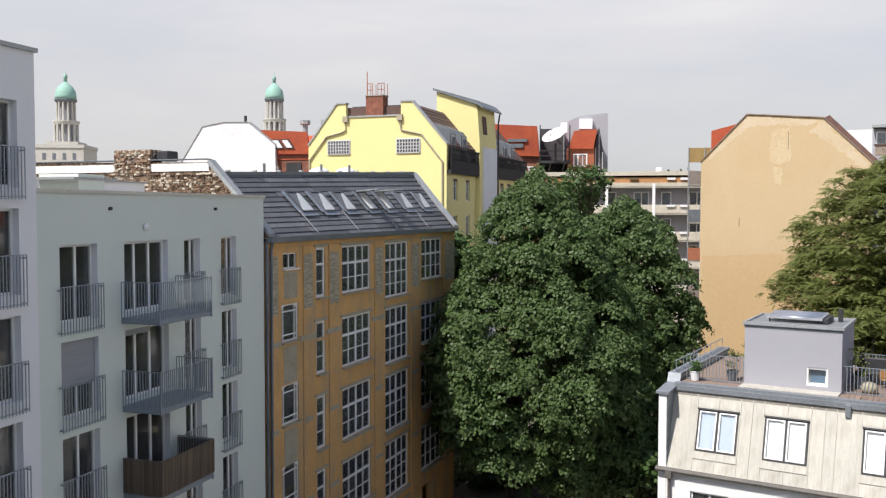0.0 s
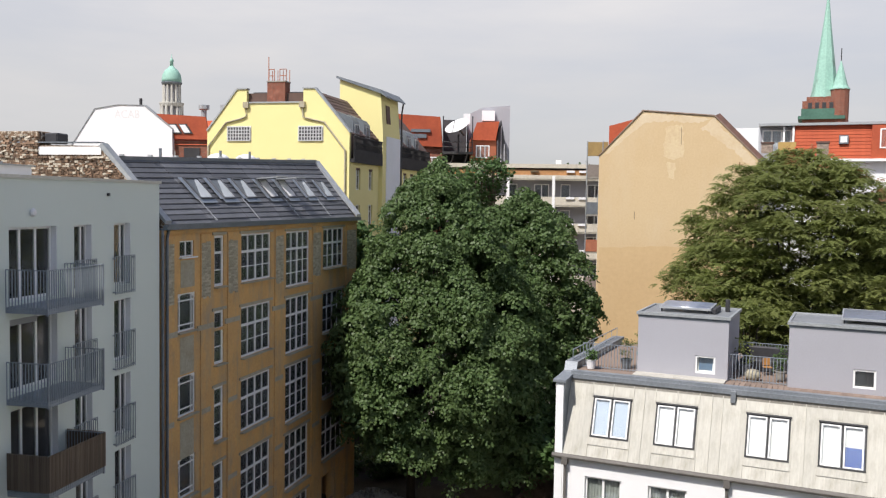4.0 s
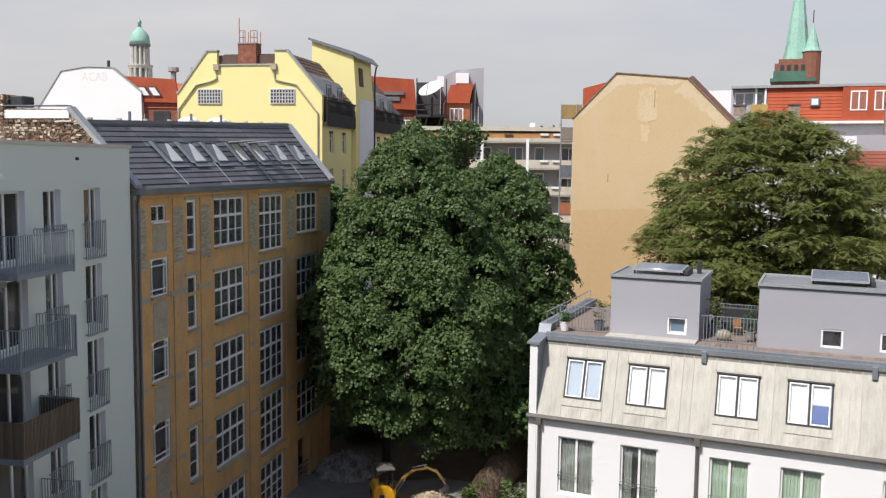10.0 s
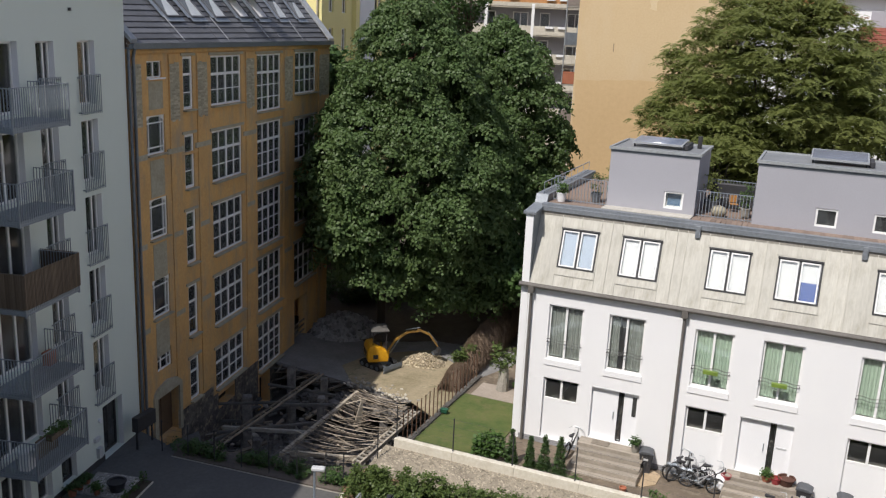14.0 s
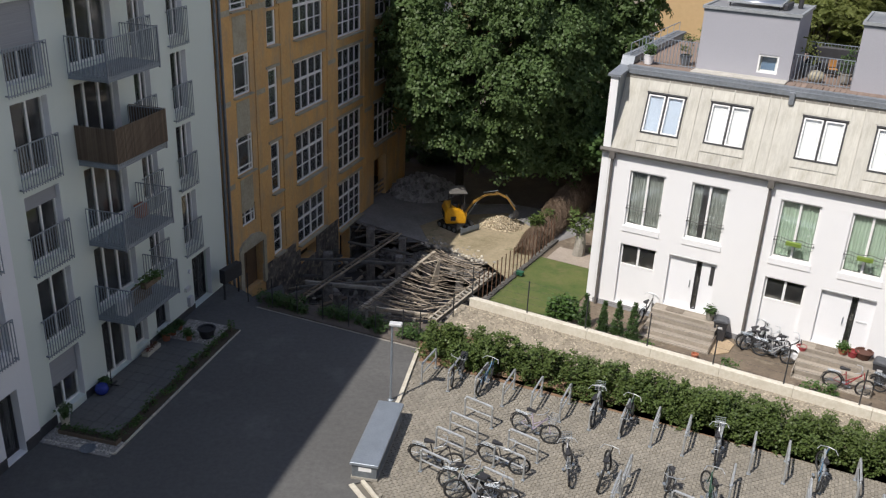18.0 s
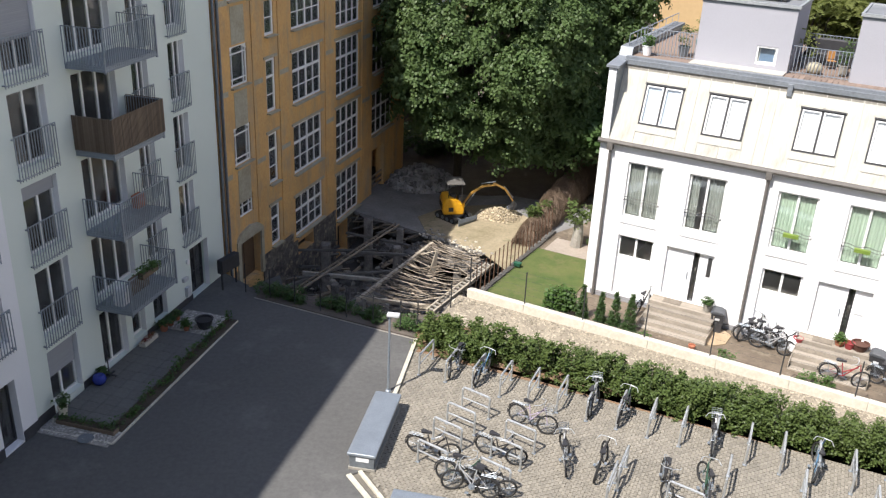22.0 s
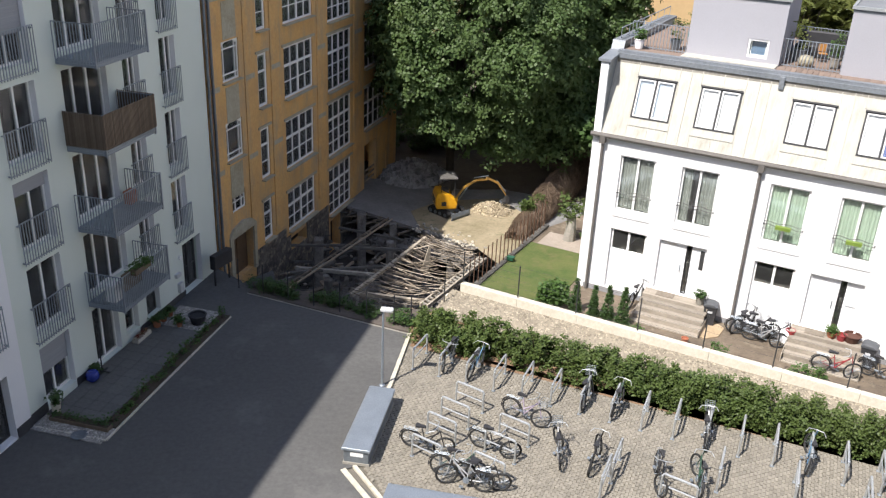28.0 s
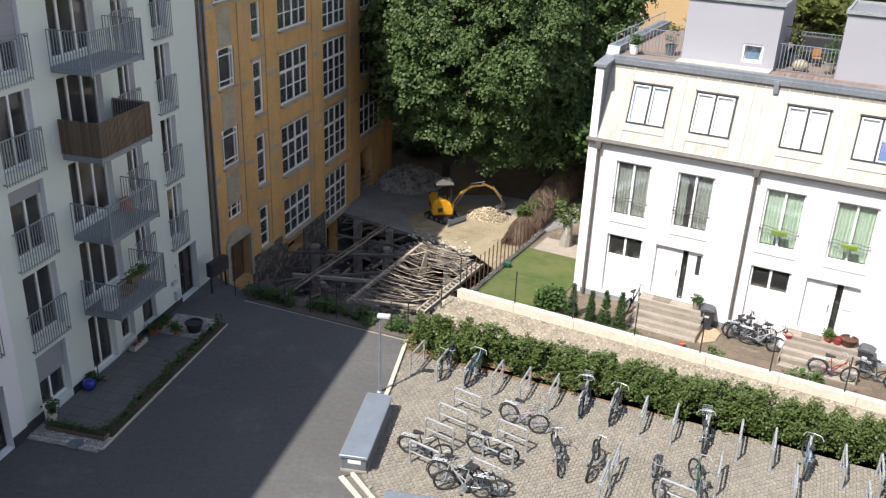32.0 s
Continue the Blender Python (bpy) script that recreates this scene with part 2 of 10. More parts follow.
M_BROWNTILE = mat("brown_roof_tiles", (0.13, 0.08, 0.065), (0.09, 0.06, 0.05), 0.85, 0.5, 4, 0.3)
M_STONE = mat("rough_stone_wall", (0.24, 0.155, 0.095), (0.07, 0.05, 0.038), 1, 4.0, 9, 1.0, stain=(0.55, 0.49, 0.40), stain_at=(0.52, 0.6), grain=0.6, stain_stretch=1.0)
M_REDBRICK = brick_mat("red_brick", (0.26, 0.085, 0.05), (0.2, 0.065, 0.04), (0.2, 0.15, 0.12))
M_SANDSTONE = mat("pale_cement_patch", (0.43, 0.40, 0.31), (0.35, 0.31, 0.22), 0.95, 1.2, 8, 0.3)
M_ZINCPANEL = mat("pale_zinc_panel", (0.53, 0.515, 0.455), (0.46, 0.445, 0.395), 0.55, 1.4, 7, 0.05, metal=0.1, stretch=(1.6, 1.6, 0.22), stain=(0.33, 0.305, 0.24), stain_at=(0.5, 0.85), vary=0.06, grain=0.16)
M_DECK = mat("weathered_decking", (0.27, 0.20, 0.16), (0.2, 0.15, 0.12), 0.9, 2, 12, 0.2, stretch=(1, 8, 1), vary=0.2)
M_DECK_G = mat("silver_grey_decking", (0.33, 0.29, 0.24), (0.25, 0.22, 0.18), 0.9, 2, 12, 0.2, stretch=(1, 8, 1), vary=0.2)
M_CURTAIN = mat("pale_green_curtain", (0.46, 0.58, 0.46), (0.38, 0.49, 0.39), 0.9, 2.5, 4, 0.2, stretch=(14, 14, 0.15))
M_CURTAIN_G = mat("grey_net_curtain", (0.34, 0.37, 0.34), (0.2, 0.22, 0.2), 0.9, 2.5, 4, 0.2, stretch=(14, 14, 0.15))
M_SHADE_W = mat("white_roller_shade", (0.80, 0.80, 0.80), (0.76, 0.76, 0.77), 0.8, 0.8, 10, 0.02)
M_SHADE_B = mat("blue_roller_shade", (0.10, 0.16, 0.42), (0.08, 0.13, 0.36), 0.8, 0.8, 10, 0.02)
M_COPPER = mat("green_copper_patina", (0.30, 0.51, 0.43), (0.25, 0.44, 0.37), 0.7, 0.12, 2, 0.05, stain=(0.15, 0.22, 0.18), stain_at=(0.56, 0.72), stain_stretch=0.6)
M_TOWER = mat("pale_tower_stone", (0.56, 0.55, 0.50), (0.48, 0.47, 0.43), 0.9, 0.15, 2, 0.05)
M_BLACK = mat("black_plastic", (0.03, 0.03, 0.033), (0.045, 0.045, 0.05), 0.55, 1, 10, 0.03)
M_RUBBER = mat("black_rubber", (0.022, 0.022, 0.022), (0.035, 0.035, 0.035), 0.8, 2, 20, 0.1)
M_CONC = mat("old_concrete", (0.34, 0.32, 0.28), (0.26, 0.245, 0.215), 0.95, 0.9, 9, 0.3, stain=(0.2, 0.18, 0.15))
M_KERB = mat("pale_concrete_kerb", (0.58, 0.54, 0.45), (0.5, 0.46, 0.38), 0.95, 0.8, 9, 0.15, stain=(0.40, 0.36, 0.28))
M_MASK = mat("dusty_timber", (0.30, 0.25, 0.19), (0.17, 0.14, 0.11), 0.95, 1.2, 8, 0.4, stretch=(1, 1, 0.3), vary=0.35)
M_SHADE_S = mat("pale_blue_shade", (0.50, 0.58, 0.70), (0.46, 0.53, 0.65), 0.8, 0.8, 10, 0.02)
M_FLASH = mat("grey_zinc_flashing", (0.25, 0.27, 0.295), (0.20, 0.22, 0.24), 0.5, 0.9, 10, 0.05, metal=0.3)
M_GUTTER = mat("aged_gutter_metal", (0.17, 0.158, 0.145), (0.13, 0.12, 0.11), 0.6, 1, 10, 0.05, metal=0.2)
# ---- building helpers
def box(bm, x0, x1, y0, y1, z0, z1, mi=0):
    vs = [bm.verts.new((x, y, z)) for z in (z0, z1) for y in (y0, y1) for x in (x0, x1)]
    for f in ((0, 2, 3, 1), (4, 5, 7, 6), (0, 1, 5, 4), (2, 6, 7, 3), (0, 4, 6, 2), (1, 3, 7, 5)):
        bm.faces.new([vs[i] for i in f]).material_index = mi
    return bm


def boxes(*rows):
    bm = bmesh.new()
    for r in rows:
        box(bm, *r)
    return bm


def bevel(bm, w=0.01, seg=1):
    bmesh.ops.bevel(bm, geom=list(bm.edges), offset=w, segments=seg, affect="EDGES", profile=0.6)
    return bm


def tube(bm, pts, r, seg=6, r2=None, cap=True):
    """A round bar along points, tapering from r to r2."""
    pts = [Vector(p) for p in pts]
    rings = []
    for i, p in enumerate(pts):
        t = (pts[min(i + 1, len(pts) - 1)] - pts[max(i - 1, 0)]).normalized()
        a = t.orthogonal().normalized() if abs(t.z) > 0.95 else t.cross(Vector((0, 0, 1))).normalized()
        b = t.cross(a)
        rr = r if r2 is None else r + (r2 - r) * i / max(1, len(pts) - 1)
        rings.append([bm.verts.new(p + (a * math.cos(k * 2 * math.pi / seg) + b * math.sin(k * 2 * math.pi / seg)) * rr) for k in range(seg)])
    for i in range(len(rings) - 1):
        for k in range(seg):
            bm.faces.new((rings[i][k], rings[i][(k + 1) % seg], rings[i + 1][(k + 1) % seg], rings[i + 1][k]))
    if cap:
        bm.faces.new(rings[0][::-1])
        bm.faces.new(rings[-1])
    return bm


def lathe(bm, prof, seg=16, at=(0, 0, 0)):
    """A turned body from (radius, height) pairs."""
    rings = [[bm.verts.new((at[0] + r * math.cos(k * 2 * math.pi / seg), at[1] + r * math.sin(k * 2 * math.pi / seg), at[2] + z)) for k in range(seg)] for r, z in prof]
    for i in range(len(rings) - 1):
        for k in range(seg):
            bm.faces.new((rings[i][k], rings[i][(k + 1) % seg], rings[i + 1][(k + 1) % seg], rings[i + 1][k]))
    bm.faces.new(rings[0][::-1])
    bm.faces.new(rings[-1])
    return bm


def prism(bm, poly, y0, y1, axis="y"):
    """A flat polygon of (u, v) pairs pulled from y0 to y1 along y, x or z."""
    def put(u, v, w):
        return {"y": (u, w, v), "x": (w, u, v), "z": (u, v, w)}[axis]
    a = [bm.verts.new(put(u, v, y0)) for u, v in poly]
    b = [bm.verts.new(put(u, v, y1)) for u, v in poly]
    n = len(poly)
    fs = [bm.faces.new(a), bm.faces.new(b[::-1])]
    for i in range(n):
        fs.append(bm.faces.new((a[i], b[i], b[(i + 1) % n], a[(i + 1) % n])))
    return bm


def mesh_of(name, bm, material, smooth=False):
    bmesh.ops.recalc_face_normals(bm, faces=bm.faces)
    me = bpy.data.meshes.new(name)
    bm.to_mesh(me)
    bm.free()
    for ma in (material if isinstance(material, (list, tuple)) else (material,)):
        me.materials.append(ma)
    if smooth:
        me.polygons.foreach_set("use_smooth", [True] * len(me.polygons))
    return me


def part(name, bm, material, parent, label="", at=None, smooth=False):
    """One mesh object under a thing or a part; bm may be a bmesh or a finished mesh."""
    me = bm if isinstance(bm, bpy.types.Mesh) else mesh_of(name, bm, material, smooth)
    o = new(name, me)
    o.parent = parent
    if at is not None:
        o.matrix_local = at if isinstance(at, Matrix) else Matrix.Translation(at)
    return tagged(o, label) if label else o


def thing(name, m, label, category, group="", kind=""):
    e = new(name)
    e.empty_display_size = 0.2
    e.matrix_world = m
    return tagged(e, label, category, group, kind)


def solid(name, bm, material, m, label="", category="", group="", kind="", smooth=False):
    o = new(name, mesh_of(name, bm, material, smooth))
    o.matrix_world = m
    return tagged(o, label, category, group, kind)


def wall(bm, s0, s1, z0, z1, holes, y0=0.0, thick=0.35, top=None):
    """A wall with openings through it, in the plane y = y0, thick towards +y."""
    xs = sorted({s0, s1, *[min(max(v, s0), s1) for h in holes for v in h[:2]]})
    zs = sorted({z0, z1, *[min(max(v, z0), z1) for h in holes for v in h[2:4]]})
    def full(i, k):
        if not (0 <= i < len(xs) - 1 and 0 <= k < len(zs) - 1):
            return False
        cx, cz = (xs[i] + xs[i + 1]) / 2, (zs[k] + zs[k + 1]) / 2
        return not any(h[0] < cx < h[1] and h[2] < cz < h[3] for h in holes)
    cache = {}
    def v(x, y, z):
        key = (round(x, 4), round(y, 4), round(z, 4))
        if key not in cache:
            cache[key] = bm.verts.new((x, y, z))
        return cache[key]
    y1 = y0 + thick
    for i in range(len(xs) - 1):
        for k in range(len(zs) - 1):
            if not full(i, k):
                continue
            a, b, c, d = xs[i], xs[i + 1], zs[k], zs[k + 1]
            bm.faces.new((v(a, y0, c), v(b, y0, c), v(b, y0, d), v(a, y0, d)))
            bm.faces.new((v(a, y1, c), v(a, y1, d), v(b, y1, d), v(b, y1, c)))
            if not full(i - 1, k):
                bm.faces.new((v(a, y0, c), v(a, y0, d), v(a, y1, d), v(a, y1, c)))
            if not full(i + 1, k):
                bm.faces.new((v(b, y0, c), v(b, y1, c), v(b, y1, d), v(b, y0, d)))
            if not full(i, k - 1):
                bm.faces.new((v(a, y0, c), v(a, y1, c), v(b, y1, c), v(b, y0, c)))
            if not full(i, k + 1):
                bm.faces.new((v(a, y0, d), v(b, y0, d), v(b, y1, d), v(a, y1, d)))
    return bm


def ring(bm, w, h, bar, d=0.07):
    """A closed rectangular frame as one piece."""
    loops = []
    for y in (0, d):
        for i in (0, bar):
            loops.append([bm.verts.new(p) for p in ((i, y, i), (w - i, y, i), (w - i, y, h - i), (i, y, h - i))])
    fo, fi, bo_, bi = loops
    for k in range(4):
        j = (k + 1) % 4
        for q in ((fo[k], fo[j], fi[j], fi[k]), (bo_[k], bi[k], bi[j], bo_[j]), (fo[k], bo_[k], bo_[j], fo[j]), (fi[k], fi[j], bi[j], bi[k])):
            bm.faces.new(q)
    return bm


WIN = {}


def window(parent, s0, s1, z0, z1, y, cols=(0.5,), rows=(), frame=None, bar=0.06, thin=0.035, name="window", pane=None, label="", sill=None, behind=None, arch=0.0, cut=()):
    """A framed window in an opening: cols and rows are the places of its bars, as shares. Panes are parts of it."""
    w, h = round(s1 - s0, 3), round(z1 - z0, 3)
    frame, pane = frame or M_FRAME_W, pane or M_PANE
    cw = [c[1] if isinstance(c, tuple) else bar * 1.1 for c in cols]
    rw = [r[1] if isinstance(r, tuple) else thin for r in rows]
    cols = [c[0] if isinstance(c, tuple) else c for c in cols]
    rows = [r[0] if isinstance(r, tuple) else r for r in rows]
    key = (w, h, frame.name, bar, arch)
    xs, zs = [0, *[c * w for c in cols], w], [0, *[r * h for r in rows], h]
    if key not in WIN:
        bm = ring(bmesh.new(), w, h, bar)
        if arch:
            n = 6
            prof = [(0, h + 0.002)] + [(w * i / n, h + 0.002 - arch * (1 - math.sin(math.pi * i / n))) for i in range(n + 1)] + [(w, h + 0.002)]
            prism(bm, prof, -0.01, 0.075)
        WIN[key] = mesh_of(name, bm, frame)
    o = part(name, WIN[key], None, parent, label, at=(s0, y, z0))
    for c, b in zip(xs[1:-1], cw):
        bk = ("mullion", h, b, frame.name)
        if bk not in WIN:
            WIN[bk] = mesh_of("mullion", boxes((-b / 2, b / 2, 0.004, 0.066, bar, h - bar)), frame)
        part("mullion", WIN[bk], None, o, at=(c, 0, 0))
    for r, b in zip(zs[1:-1], rw):
        bk = ("glazing", w, bar, b, frame.name)
        if bk not in WIN:
            WIN[bk] = mesh_of("glazing_bar", boxes((bar, w - bar, 0.01, 0.06, -b / 2, b / 2)), frame)
        part("glazing_bar", WIN[bk], None, o, at=(0, 0, r))
    for i in range(len(xs) - 1):
        pk = (round(xs[i + 1] - xs[i], 3), h, pane.name)
        if pk not in WIN:
            WIN[pk] = mesh_of("pane", boxes((0, pk[0], 0.03, 0.04, 0.02, h - 0.02)), pane)
        q = part("pane", WIN[pk], None, o, at=(xs[i], 0, 0))
        q.visible_shadow = False
    if sill:
        part("sill", boxes((-0.06, w + 0.06, sill[0], 0.07, -0.06, -0.004)), sill[1], o)
    if behind:
        for (f0, f1, g0, g1, ma, nm) in behind:
            if nm == "curtain":
                n = int((f1 - f0) * w / 0.035)
                edge = [(f0 * w + 0.01 + ((f1 - f0) * w - 0.02) * k / n, 0.125 + 0.022 * math.sin(k * 1.9 + 0.6 * math.sin(k * 0.7))) for k in range(n + 1)]
                part(nm, prism(bmesh.new(), edge + [(q, v + 0.006) for q, v in reversed(edge)], g0 * h, g1 * h, "z"), ma, o)
                continue
            part(nm, boxes((f0 * w + 0.01, f1 * w - 0.01, 0.10, 0.115, g0 * h, g1 * h)), ma, o)
    return o


def railing(parent, w, h, m, gap=0.11, r=0.011, low=0.05, ma=None):
    """A steel railing of upright bars between two rails, along x; each bar is a part."""
    key = ("rail", round(w, 2), round(h, 2))
    if key not in WIN:
        WIN[key] = mesh_of("railing", boxes((0, w, -0.02, 0.02, h - 0.012, h + 0.012)), M_STEEL)
        WIN[("low", round(w, 2), low)] = mesh_of("bottom_rail", boxes((0, w, -0.015, 0.015, low, low + 0.03)), M_STEEL)
        WIN[("bar", round(h, 2), r)] = WIN.get(("bar", round(h, 2), r)) or mesh_of("bar", boxes((-r, r, -r, r, 0, h - 0.013)), M_STEEL)
    o = part("railing", WIN[key], None, parent, at=m)
    part("bottom_rail", WIN[("low", round(w, 2), low)], None, o)
    n = max(2, int(w / gap))
    for i in range(n + 1):
        part("bar", WIN[("bar", round(h, 2), r)], None, o, at=(w * i / n, 0, 0))
    return o


def facade(a, d):
    a = radians(a)
    return pose(math.cos(a) * d, -math.sin(a) * d, 0, 0, 0, 90 - math.degrees(a))


MC, MO, MH = facade(17.47, -17.18), facade(20.41, -18.725), facade(121.39, -32.24)
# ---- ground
# site ground in two tones: shade put into the first, sunlight into the second
M_SHADED_SITE = mat("shaded_site_soil", (0.25, 0.247, 0.245), (0.165, 0.162, 0.16), 1, 0.5, 6, 0.4)
M_SUNLIT_DUST = mat("sunlit_building_dust", (0.36, 0.30, 0.205), (0.235, 0.2, 0.125), 1, 0.7, 7, 0.35, stain=(0.15, 0.15, 0.08), stain_at=(0.55, 0.72), stain_stretch=1.0)
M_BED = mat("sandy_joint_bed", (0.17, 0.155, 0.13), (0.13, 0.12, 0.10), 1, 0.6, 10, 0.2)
# the gloom of the pit is put into this floor colour
M_PIT = mat("shade_dark_cellar_floor", (0.09, 0.085, 0.08), (0.055, 0.05, 0.048), 1, 0.8, 7, 0.4)
M_LITTER = mat("brown_leaf_litter", (0.26, 0.17, 0.11), (0.19, 0.12, 0.075), 1, 2, 14, 0.4)
M_GARDENSOIL = mat("brown_garden_soil", (0.19, 0.15, 0.11), (0.12, 0.095, 0.07), 1, 0.9, 9, 0.5, stain=(0.27, 0.23, 0.17), stain_at=(0.55, 0.72), stain_stretch=1.0)
M_PATH = mat("worn_path_slabs", (0.36, 0.31, 0.26), (0.28, 0.24, 0.2), 1, 0.8, 8, 0.2)


def slab(name, pts, z0, z1, material, label="", category=""):
    return solid(name, prism(bmesh.new(), pts, z0, z1, "z"), material, Matrix.Identity(4), label, category, kind="structure")


def at_h(s, y):
    """A place in the terraced houses' own plan, in the world."""
    v = MH @ Vector((s, y, 0))
    return (v.x, v.y)


solid("ground", boxes((-1600, 1600, -600, 3000, -4.7, -4.2)), M_EARTH, Matrix.Identity(4), kind="structure")
# sheet over the earth, coloured as dark as the pit's shade
slab("pit_floor", [(-9, 33), (2.5, 30.5), (8, 40), (4, 48), (-1, 51), (-6, 51)], -4.3, -4.12, M_PIT, "floor of the open cellar, pit shade in its colour", "ground")
slab("pavement_asphalt", [(-40, -14), (0.0, -14), (0.0, 19.4), (-1.15, 20.95), (-0.62, 21.2), (0.2, 25.4), (0.9, 28.95), (-5.6, 32.1), (-6.0, 33.2), (-7.25, 34.4), (-40, 40)], -4.19, 0.0, M_PAVE, "dark asphalt courtyard", "pavement")
slab("pavement_sunken", [(-7.25, 34.4), (-6.0, 33.2), (-5.6, 32.1), (-4.2, 32.6), (-5.2, 36.8)], -4.18, -1.22, M_PAVE, "asphalt apron below the arched door", "pavement")
slab("pavement_bikes", [(0.0, -14), (60, -14), (60, 16), (16, 24), (0.95, 29.0), (0.2, 25.4), (-0.62, 21.2), (-1.15, 20.95), (0.0, 19.4)], -4.19, -0.05, M_BED, "pale mortar bed of the bicycle yard", "pavement")
slab("garden_soil", [(0.96, 28.25), (15.42, 21.2), (60, 2.0), at_h(40, -3.4), at_h(-14.2, -3.4), (2.0, 31.0), (0.9, 29.4)], -4.19, 0.03, M_LITTER, "dry soil under the hedge", "garden bed")
slab("garden", [at_h(-13.75, -3.3), at_h(26, -3.3), at_h(26, 3), at_h(-10, 3.0), at_h(-10, 16), at_h(-13.75, 5.2)], -4.17, 0.2, M_GARDENSOIL, "bare garden soil before the houses", "garden")
slab("yard_beyond", [at_h(-10, 3.1), at_h(40, 3.1), (120, 130), (30, 130)], -4.16, 0.1, M_EARTH, "shaded garden ground behind the houses", "garden")
slab("cellar_ceiling_slab", [(-2.3, 47.0), (1.65, 43.84), (4.6, 41.5), (5.75, 42.8), (3.1, 46.3), (-0.8, 49.0), (-4.1, 50.1)], -2.2, -1.995, M_SHADED_SITE, "dusty concrete slab over the dark cellar", "slab")
slab("site_floor", [(-4.0, 50.0), (-0.9, 48.9), (3.0, 46.2), (5.6, 42.9), at_h(-13.8, 3.0), at_h(-13.8, 5.2), at_h(-10.1, 16), (30, 130), (-30, 130), (-14, 60)], -4.15, -2.0, M_SHADED_SITE, "trampled demolition ground, shade in its dark colour", "ground")
# pale sheet paints the sunlit part of the dusty ground
slab("dust_patch", [(1.75, 43.9), (4.5, 41.65), at_h(-14.1, 3.2), (7.6, 46.5), (6.5, 48.6), (3.0, 48.0), (1.3, 46.3)], -2.01, -1.97, M_SUNLIT_DUST, "dusty ground round the excavator, sunlight in its pale colour", "ground")
slab("lawn", [at_h(-13.7, -3.15), at_h(-10.5, -3.15), at_h(-10.5, 3.0), at_h(-13.7, 3.0)], 0.19, 0.24, M_GRASS, "small sunlit lawn", "lawn")
slab("garden_path", [at_h(-13.4, 3.02), at_h(-10.4, 3.02), at_h(-10.4, 4.6), at_h(-13.4, 4.6)], 0.19, 0.25, M_PATH, "pale paved path end of the lawn", "path")
# the shade under the trees is put into this soil's dark colour
M_SHADESOIL = mat("shaded_woodland_soil", (0.14, 0.118, 0.102), (0.085, 0.072, 0.062), 1, 0.5, 6, 0.4)
slab("tree_soil", [(-3.0, 53.0), (1.5, 50.5), (4.5, 50.0), (7.0, 50.2), at_h(-10.4, 15.5), (29, 128), (-28, 128), (-13, 60)], -2.06, -1.965, M_SHADESOIL, "bare soil under the trees, tree shade in its colour", "ground")
# ---- the cream apartment house, its white wing, and the house that the view is taken from
def juliet(parent, s0, s1, z0, h=1.32, out=0.12):
    o = railing(parent, s1 - s0 + 0.2, h, (s0 - 0.1, -out, z0 - 0.3))
    for x in (0.0, s1 - s0 + 0.16):
        for z in (0.05, h - 0.1):
            part("bracket", boxes((x, x + 0.04, 0, out + 0.01, z, z + 0.04)), M_STEEL, o)
    return o


def balcony(parent, s0, s1, z, out, screen=False, bright=False, goods=0):
    b = part("balcony", boxes((s0, s1, -out, 0.02, z - 0.16, z), (s0 + 0.05, s1 - 0.05, -out + 0.05, -0.02, z, z + 0.02)), M_STEEL, parent, "steel balcony slab with a bar railing")
    railing(parent, s1 - s0, 1.25, pose(s0, -out, z - 0.16), 0.1)
    railing(parent, out - 0.02, 1.25, pose(s0, -0.01, z - 0.16, 0, 0, -90), 0.1)
    railing(parent, out - 0.02, 1.25, pose(s1, -0.01, z - 0.16, 0, 0, -90), 0.1)
    for x in (s0, s1):
        part("post", boxes((x - 0.025, x + 0.025, -out - 0.025, -out + 0.025, z - 0.2, z + 1.12)), M_STEEL, b)
    if screen:
        sc = part("privacy_screen", boxes((s0 - 0.03, s1 + 0.03, -out - 0.04, -out - 0.03, z + 0.06, z + 1.1), (s0 - 0.04, s0 - 0.03, -out - 0.03, -0.02, z + 0.06, z + 1.1), (s1 + 0.03, s1 + 0.04, -out - 0.03, -0.02, z + 0.06, z + 1.1)), M_WOODSCREEN, b, "brown woven wooden privacy screen")
        sl = mesh_of("slat", boxes((-0.024, 0.024, -0.014, 0.0, z + 0.04, z + 1.13)), M_WOODSCREEN)
        for i in range(44):
            part("slat", sl, None, sc, at=(s0 + (s1 - s0) * i / 43, -out - 0.04, 0))
        for i in range(18):
            part("slat", sl, None, sc, at=pose(s1 + 0.04, -out * i / 18 - 0.04, 0, 0, 0, 90))
            part("slat", sl, None, sc, at=pose(s0 - 0.04, -out * i / 18 - 0.04, 0, 0, 0, -90))
    return b


ROWS_C = [15.52 - 2.665 * i for i in range(5)]
cream = thing("apartment_building", MC, "cream rendered apartment building with steel balconies in shade", "building")
holes = []
for zt in ROWS_C:
    zb = zt - 2.16
    holes += [(19.58, 21.1, zb, zt), (22.28, 24.47, zb, zt), (25.36, 26.31, zb, zt), (27.62, 28.66, zb, zt)]
holes += [(19.56, 21.0, 0.25, 2.2), (22.2, 23.6, 0.05, 2.2), (23.95, 24.75, 0.3, 2.15), (25.3, 26.2, 0.3, 2.1), (28.0, 29.4, 0.02, 2.15)]
part("wall", wall(bmesh.new(), 18.72, 30.68, 0, 16.95, holes, 0, 0.4), M_CREAM, cream)
part("side_wall", boxes((30.3, 30.68, 0.4, 11, -1, 16.95), (18.72, 30.3, 10.6, 11, 0, 16.95)), M_CREAM, cream)
part("roof_slab", boxes((18.74, 30.66, 0.3, 10.9, 16.5, 16.72)), M_CONC, cream)
